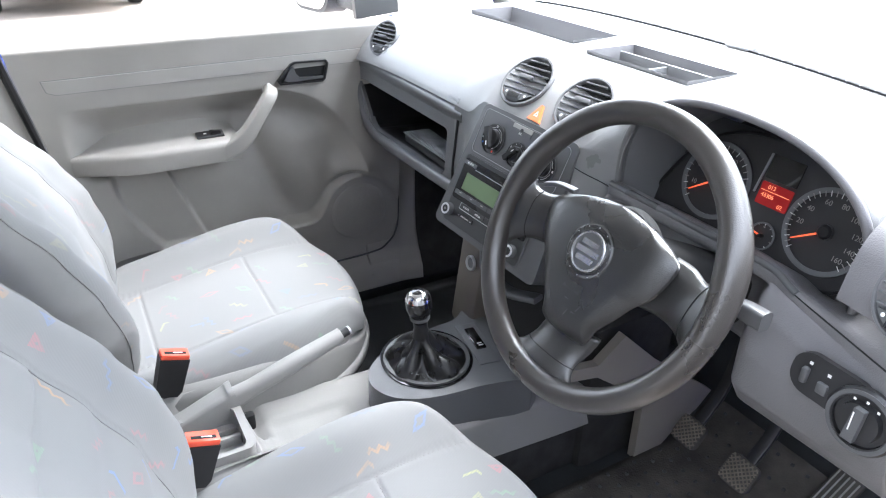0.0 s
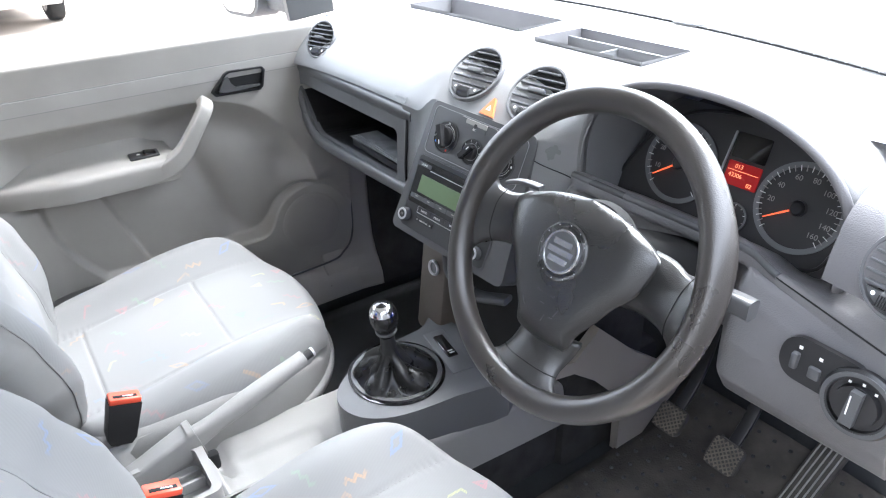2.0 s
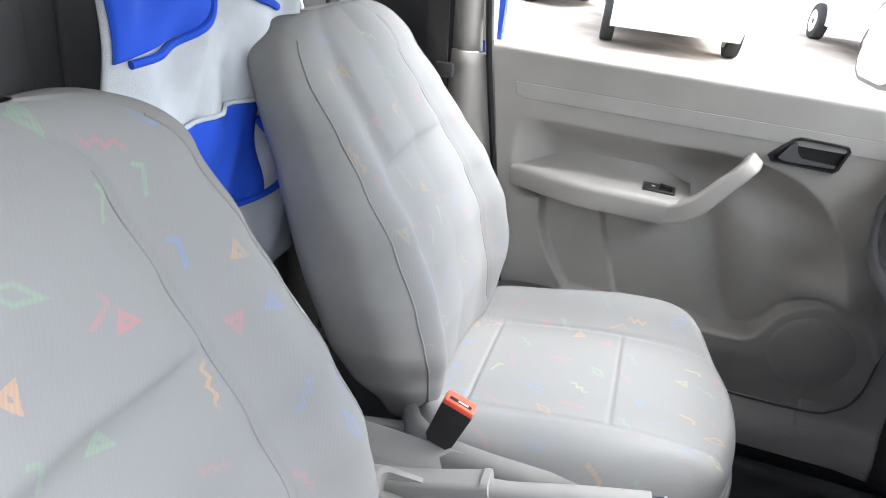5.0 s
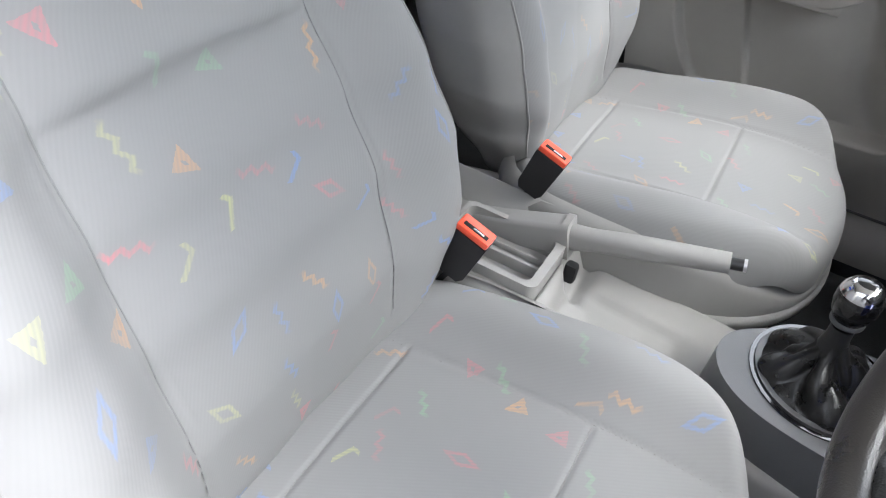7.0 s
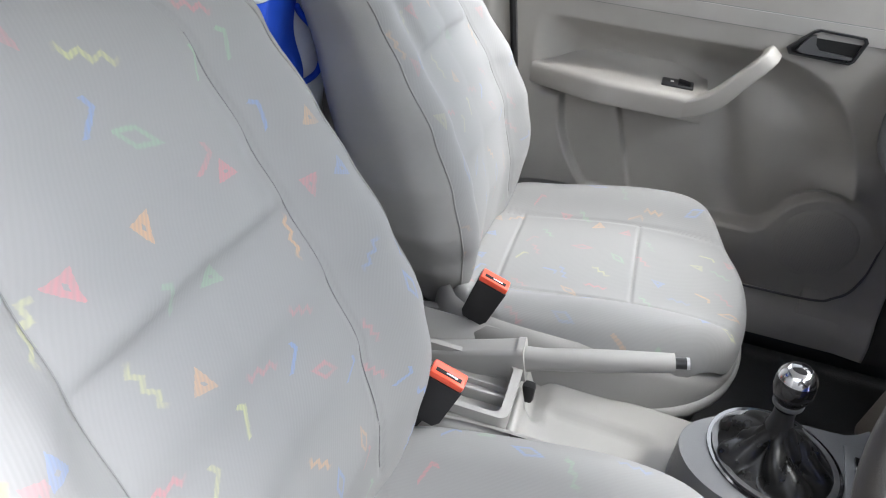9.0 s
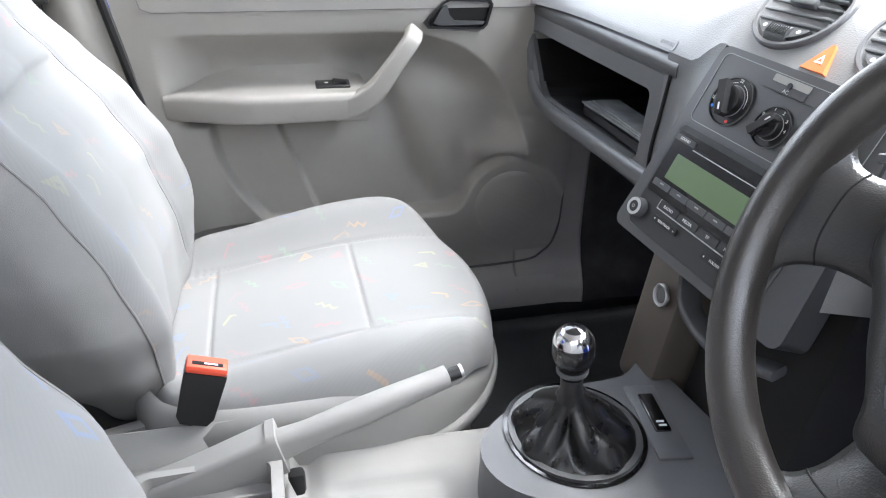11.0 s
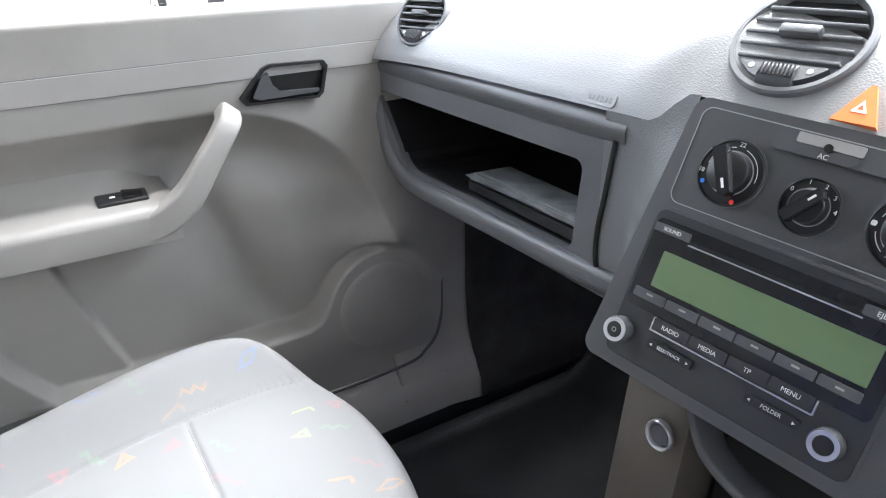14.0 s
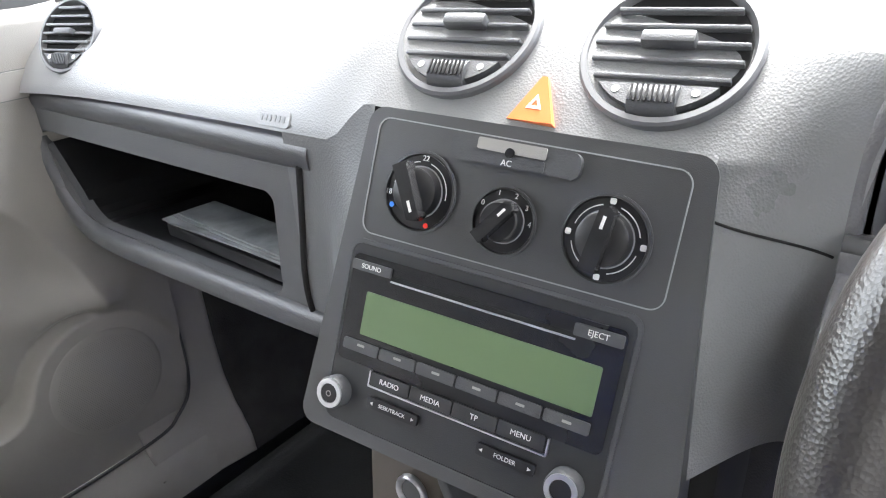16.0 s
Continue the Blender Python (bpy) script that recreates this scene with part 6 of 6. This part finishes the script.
# ---- steering wheel ----
wheel = thing("steering_wheel", (0.413, 0.70, 0.75), "worn black three-spoke steering wheel with plain silver badge", "steering wheel")
T = radians(26.2)
WC = (0.424, 0.6335, 0.7887)
m_wh = frame_axes(WC, (math.cos(radians(1.7)), math.sin(radians(1.7)), 0), (0, math.sin(T), math.cos(T)))
R, r0 = 0.181, 0.0162
vs = []
for i in range(144):
    a = 2 * math.pi * i / 144
    for k in range(20):
        b = 2 * math.pi * k / 20
        deg = math.degrees(a)
        grip = 1 + 0.14 * math.exp(-((deg - 160) / 14) ** 2) + 0.14 * math.exp(-((deg - 20) / 14) ** 2)
        rr = r0 * grip
        vs.append(m_wh @ Vector(((R + rr * math.cos(b)) * math.cos(a), (R + rr * math.cos(b)) * math.sin(a), rr * 1.1 * math.sin(b))))
raw("rim", vs, grid_faces(144, 20, True, True), M_WHEEL, wheel, "grained black rim polished by use")
# shield-shaped airbag pad, domed: broad shoulders narrowing to the foot
PAD = [(-0.112, 0.036), (-0.104, 0.043), (-0.085, 0.049), (-0.060, 0.066), (-0.034, 0.082), (-0.014, 0.099), (0.010, 0.108), (0.030, 0.111), (0.040, 0.104), (0.050, 0.084), (0.060, 0.052), (0.066, 0.016), (0.067, 0.003)]


PAD_FINE = [(p.x, p.y) for p in smooth_path([(v, w, 0) for v, w in PAD], 8)]


def pad_point(s, v, sink=0.0):
    """The pad's face at s (-1 to 1 across it) and height v."""
    w = lerp_table(PAD_FINE, v)
    edge = max(abs(s), abs((v + 0.0225) / 0.0895))
    drop = max(0.0, (edge - 0.62) / 0.38)
    z = 0.0115 - 0.012 * drop ** 2.4 - 0.006 * s * s - 0.8 * (v + 0.0225) ** 2 - sink
    return m_wh @ Vector((s * w, v, z))


nu_, nv_ = 64, 110
vs = [pad_point(-1 + 2 * i / (nu_ - 1), -0.112 + 0.179 * j / (nv_ - 1)) for i in range(nu_) for j in range(nv_)]
pad_ob = raw("airbag_pad", vs, grid_faces(nu_, nv_), M_HUB, wheel, "domed black airbag pad with worn scuffs")
pad_mod = pad_ob.modifiers.new("thickness", "SOLIDIFY")
pad_mod.thickness, pad_mod.offset = 0.028, -1.0
part("hub_back", lathe([(0.03, -0.10), (0.050, -0.06), (0.070, -0.045), (0.066, -0.030)], m_wh, 36), M_TYRE, wheel)


def spoke(outline, label, rise=0.0):
    """A broad spoke: its plan in the wheel's plane, bending up to the rim at its far end."""
    n = 16
    lo, hi = outline
    a, b = smooth_path([(x, y, 0) for x, y in lo], 5), smooth_path([(x, y, 0) for x, y in hi], 5)
    vs = []
    for i, (p, q) in enumerate(zip(a, b)):
        t = i / (len(a) - 1)
        depth = -0.019 + 0.018 * step(0.15, 0.95, t) + rise
        for k in range(n):
            f = k / (n - 1)
            c = p.lerp(q, f)
            vs.append(m_wh @ Vector((c.x, c.y, depth - 0.013 * abs(2 * f - 1) ** 3.0)))
    ob = raw("spoke", vs, grid_faces(len(a), n), M_HUB, wheel, label)
    mod = ob.modifiers.new("thickness", "SOLIDIFY")
    mod.thickness, mod.offset = 0.012, -1.0
    row = lambda t: [vs[int(t * (len(a) - 1)) * n + k] + m_wh.to_3x3() @ Vector((0, 0, 0.0003)) for k in range(n)]
    part("spoke_seam", sweep(row(0.62), circle(0.0007, 6), up=(0, 1, 0)), M_VOID, ob, "fine seam between spoke and rim cover")


for sx in (-1, 1):
    low_edge = [(sx * 0.070, -0.034), (sx * 0.100, -0.031), (sx * 0.130, -0.034), (sx * 0.152, -0.046), (sx * 0.164, -0.064)]
    top_edge = [(sx * 0.088, 0.042), (sx * 0.114, 0.040), (sx * 0.138, 0.033), (sx * 0.156, 0.036), (sx * 0.168, 0.056)]
    spoke((low_edge, top_edge) if sx > 0 else (top_edge, low_edge), "broad black side spoke")
spoke(([(-0.046, -0.100), (-0.050, -0.122), (-0.052, -0.140), (-0.060, -0.156), (-0.078, -0.165)], [(0.046, -0.100), (0.040, -0.122), (0.036, -0.140), (0.042, -0.156), (0.060, -0.167)]), "broad black lower spoke")
# pale switch strip above the left spoke
part("spoke_trim", sweep(smooth_path([m_wh @ Vector((-0.140, 0.044, -0.012)), m_wh @ Vector((-0.118, 0.052, -0.014)), m_wh @ Vector((-0.088, 0.054, -0.018))], 5), round_rect(0.006, 0.012, 0.002, 2), up=(0, 1, 0)), M_SPOKE, wheel, "grey moulded edge behind the spoke")
m_b = m_wh @ Matrix.Translation((0.0, -0.001, 0.0105))
badge = part("badge_recess", lathe([(0.036, -0.010), (0.036, 0.0005), (0.034, 0.0018), (0.030, 0.0008), (0.0285, -0.001)], m_b, 48), M_HUB, wheel)
for k in range(12):
    part("badge_dot", lathe([(0.0008, 0.0), (0.0008, 0.0006)], m_b @ Matrix.Rotation(radians(30 * k), 4, "Z") @ Matrix.Translation((0.0325, 0, 0.0012)), 8), M_LINE, badge)
part("badge", lathe([(0.0265, 0.0), (0.0265, 0.003), (0.0255, 0.0042), (0.0235, 0.0042), (0.0228, 0.003), (0.0228, 0.001)], m_b, 40), M_SATIN, badge, "plain silver ring badge")
part("badge_face", lathe([(0.0228, 0.0008), (0.0228, 0.0026), (0.0005, 0.0030)], m_b, 36), M_DARK, badge)
for v, ln in ((0.0105, 0.028), (0.0, 0.038), (-0.0105, 0.028)):
    part("badge_bar", prism(round_rect(ln, 0.0072, 0.001, 2), m_b @ Matrix.Translation((0, v, 0.0026)), 0.0016), M_SATIN, badge)
lettering("AIRBAG", 0.0085, m_wh @ Matrix.Translation((0.0, -0.052, 0.0105)), M_SPOKE, wheel)
for k in range(5):
    u, v = 0.030 * math.sin(k * 2.3), -0.066 - 0.004 * k
    m_sc = m_wh @ Matrix.Translation((u, v, 0.0108 - 0.8 * (v + 0.0225) ** 2 - 0.006 * (u / 0.06) ** 2)) @ Matrix.Rotation(k * 1.1, 4, "Z")
    part("scuff", prism(round_rect(0.007 + 0.003 * (k % 3), 0.0012, 0.0005, 2), m_sc, 0.0012), M_SPOKE, wheel, "pale scuff mark")

# column shroud, stalks
col = thing("steering_column", (0.40, 0.78, 0.70), "dark grey steering column shroud with stalks", "steering column")
axis = m_wh.to_3x3() @ Vector((0, 0, -1))
c0 = Vector(WC)
part("shroud", sweep([c0 + axis * 0.055, c0 + axis * 0.12, c0 + axis * 0.22, c0 + axis * 0.30], [round_rect(0.085, 0.075, 0.025, 4), round_rect(0.095, 0.085, 0.025, 4), round_rect(0.105, 0.09, 0.025, 4), round_rect(0.11, 0.09, 0.025, 4)], up=m_wh.to_3x3() @ Vector((0, 1, 0))), M_TYRE, col)
for sx in (-1, 1):
    p = [c0 + axis * 0.110 + Vector((sx * 0.04, 0, 0.015)), c0 + axis * 0.112 + Vector((sx * 0.10, 0, 0.020)), c0 + axis * 0.114 + Vector((sx * 0.15, 0, 0.022)), c0 + axis * 0.114 + Vector((sx * 0.182, 0, 0.022))]
    part("stalk", sweep(smooth_path(p, 5), [round_rect(0.012 + 0.008 * step(0.4, 0.8, i / 15), 0.014 + 0.010 * step(0.4, 0.8, i / 15), 0.0055, 4) for i in range(16)]), M_SPOKE, col, "dark grey control stalk")

# ---- pedals ----


def pedal(at, w, h, lean, label):
    p = thing("pedal", at, label, "pedal", "pedals")
    rot = Euler((radians(lean), 0, 0)).to_matrix()
    part("pad", prism(round_rect(w, h, 0.014, 5), Matrix.Translation(at) @ rot.to_4x4() @ Matrix(((1, 0, 0, 0), (0, 0, -1, 0.006), (0, 1, 0, 0), (0, 0, 0, 1))), 0.014, 0.004), M_PEDAL, p)
    for sgn in (-1, 1):
        for k in range(-6, 7):
            # a line x - sgn * z = q clipped to the pad
            q = k * 0.0105
            x0, x1 = -w * 0.45, w * 0.45
            lo, hi = sorted(((-h * 0.45) * sgn + q, (h * 0.45) * sgn + q))
            x0, x1 = max(x0, lo), min(x1, hi)
            if x1 - x0 < 0.004:
                continue
            xm = (x0 + x1) / 2
            c = Vector(at) + rot @ Vector((xm, -0.0088, (xm - q) * sgn))
            part("tread", block(c, (0.0024, 0.0024, (x1 - x0) * 1.414), 0.0, turn=rot @ Euler((0, radians(45 * sgn), 0)).to_matrix()), M_TREAD, p)
    part("arm", sweep(smooth_path([Vector(at) + Vector((0, 0.01, 0)), Vector(at) + Vector((0, 0.08, 0.10)), Vector(at) + Vector((0, 0.12, 0.30))], 5), round_rect(0.012, 0.024, 0.003, 2), up=(1, 0, 0)), M_BLACK, p, "black steel arm")


pedal((0.292, 1.110, 0.165), 0.062, 0.060, -38, "worn rubber clutch pedal")
pedal((0.421, 1.112, 0.163), 0.066, 0.062, -38, "worn rubber brake pedal")
acc = thing("accelerator", (0.50, 1.20, 0.12), "grey ribbed accelerator pedal", "pedal", "pedals")
rot = Euler((radians(-42), 0, radians(-6))).to_matrix()
part("pad", block((0.535, 1.240, 0.115), (0.060, 0.014, 0.17), 0.006, turn=rot), M_PEDAL, acc)
for k in range(5):
    part("rib", block(Vector((0.535, 1.240, 0.115)) + rot @ Vector((-0.022 + 0.011 * k, -0.009, 0)), (0.003, 0.004, 0.15), 0.001, turn=rot), M_TRIM, acc)

# ---- vest on the bulkhead ----
vest = thing("work_vest", (-0.02, -0.26, 0.60), "pale grey mesh work vest with bright blue panel, hanging behind seats", "vest")


def vest_point(u, v):
    """The hanging cloth; u from the passenger's side, v up; it hangs in soft folds."""
    x = -0.238 + 0.40 * u - 0.030 * v + 0.018 * math.sin(9 * v) * (1 - u)
    z = 0.572 + 0.43 * v - 0.030 * (1 - v) * step(0.0, 0.35, u)
    y = -0.205 + 0.018 * math.sin(8 * u + 2 * v) * (0.4 + 0.6 * (1 - v)) + 0.008 * math.sin(19 * u - 4 * v) + 0.004 * math.sin(31 * u + 17 * v)
    return (x, y, z)


sheet("mesh_body", 60, 50, vest_point, M_MESHCLOTH, vest, thick=0.003)


def vest_uv(x, z):
    """The place on the cloth, as u and v, that hangs at x and z."""
    v = (z - 0.572) / 0.43
    for _ in range(6):
        u = (x + 0.238 + 0.030 * v - 0.018 * math.sin(9 * v)) / 0.40
        u = (x + 0.238 + 0.030 * v - 0.018 * math.sin(9 * v) * (1 - u)) / 0.40
        v = (z - 0.572 + 0.030 * (1 - v) * step(0.0, 0.35, u)) / 0.43
    return u, v


def vest_panel(name, corners, label):
    """A sewn-on panel between four corners (x, z)."""
    (x0, z0), (x1, z1), (x2, z2), (x3, z3) = corners

    def f(u, v):
        x = (x0 * (1 - u) + x1 * u) * (1 - v) + (x3 * (1 - u) + x2 * u) * v
        z = (z0 * (1 - u) + z1 * u) * (1 - v) + (z3 * (1 - u) + z2 * u) * v
        px, py, pz = vest_point(*vest_uv(x, z))
        return (px, py + 0.004, pz)
    return sheet(name, 24, 24, f, M_VESTBLUE, vest, label, thick=0.002)


vest_panel("blue_panel", [(-0.146, 0.682), (0.140, 0.690), (0.140, 0.828), (-0.150, 0.826)], "bright blue panel")
vest_panel("blue_yoke", [(-0.045, 0.950), (0.130, 0.925), (0.130, 0.995), (-0.050, 0.995)], "bright blue lining at the neck")


def vest_line(pts):
    return [Vector(vest_point(*vest_uv(p.x, p.y))) + Vector((0, 0.006, 0)) for p in smooth_path([(x, z, 0) for x, z in pts], 8)]


part("piping", sweep(vest_line([(-0.150, 0.800), (-0.172, 0.765), (-0.188, 0.728), (-0.170, 0.694), (-0.120, 0.682), (-0.060, 0.678)]), circle(0.005, 8), up=(0, 1, 0)), M_VESTBLUE, vest, "blue piping")
part("piping", sweep(vest_line([(-0.205, 0.950), (-0.150, 0.968), (-0.100, 0.984)]), circle(0.006, 8), up=(0, 1, 0)), M_VESTBLUE, vest, "blue piping")
part("piping", sweep(vest_line([(-0.040, 0.990), (-0.030, 0.962), (0.0, 0.942), (0.050, 0.928), (0.110, 0.922)]), circle(0.005, 8), up=(0, 1, 0)), M_VESTBLUE, vest, "blue piping")
part("hem", sweep(vest_line([(-0.148, 0.829), (0.0, 0.831), (0.138, 0.831)]), circle(0.0035, 8), up=(0, 1, 0)), M_MESHCLOTH, vest, "pale hem")
part("hook", block((-0.02, -0.27, 1.02), (0.03, 0.10, 0.02), 0.005), M_BLACK, vest)

# ---- parked vehicles outside ----


def parked_van(at, turn, paint, label):
    x, y = at
    z0 = -0.42
    van = thing("parked_car", (x, y, z0), label, "car", "parked cars")
    m = Matrix.Translation((x, y, z0)) @ Matrix.Rotation(radians(turn), 4, "Z")
    side = [(-2.1, 0.28), (2.0, 0.28), (2.12, 0.45), (2.10, 0.72), (1.95, 0.90), (1.15, 1.02), (0.45, 1.62), (-0.4, 1.72), (-1.9, 1.68), (-2.12, 1.1)]
    mb = m @ Matrix(((1, 0, 0, 0), (0, 0, 1, -0.85), (0, 1, 0, 0), (0, 0, 0, 1)))
    body = part("body", prism(side, mb, 1.70, 0.10, 3), paint, van)
    part("windscreen", prism([(-0.66, 0), (0.66, 0), (0.56, 0.66), (-0.56, 0.66)], m @ frame_axes((1.12, 0, 1.06), (0, 1, 0), (-0.66, 0, 0.58)), 0.02), M_PIANO, body)
    part("grille", prism(round_rect(1.0, 0.12, 0.03, 3), m @ frame_axes((2.09, 0, 0.66), (0, 1, 0), (0, 0, 1)), 0.04), M_TRIM2, body)
    part("lower_intake", prism(round_rect(1.2, 0.16, 0.05, 3), m @ frame_axes((2.10, 0, 0.40), (0, 1, 0), (0, 0, 1)), 0.04), M_TRIM2, body)
    for sy in (-1, 1):
        part("headlight", prism(round_rect(0.34, 0.17, 0.06, 4), m @ frame_axes((2.03, sy * 0.62, 0.74), (0, 1, 0), (-0.2, 0, 1)), 0.06), M_SATIN, body)
        for sx in (-1.3, 1.35):
            mw = m @ frame_axes((sx, sy * 0.86, 0.31), (1, 0, 0), (0, 0, 1)) @ Matrix.Translation((0, 0, -0.1))
            w = part("wheel", lathe([(0.20, 0.0), (0.30, 0.01), (0.315, 0.03), (0.315, 0.17), (0.30, 0.19), (0.20, 0.20)], mw, 28), M_TYRE, van)
            part("rim", lathe([(0.20, 0.03), (0.19, 0.205), (0.05, 0.20), (0.04, 0.18)], mw, 20), M_SATIN, w)
    return van


parked_van((-11.2, 0.3), 5, M_WHITECAR, "white parked van facing the cab across the yard")
parked_van((-12.6, 4.0), 8, M_WHITECAR, "white parked car in the yard")
parked_van((-14.5, -3.0), 60, M_WHITECAR, "white parked car farther off in the yard")
M_GREYCAR = material("grey_car_paint", (0.12, 0.13, 0.13), 0.3, coat=0.7, blotch=0.02)
parked_van((-12.2, 7.6), 12, M_GREYCAR, "dark grey parked car in the yard")
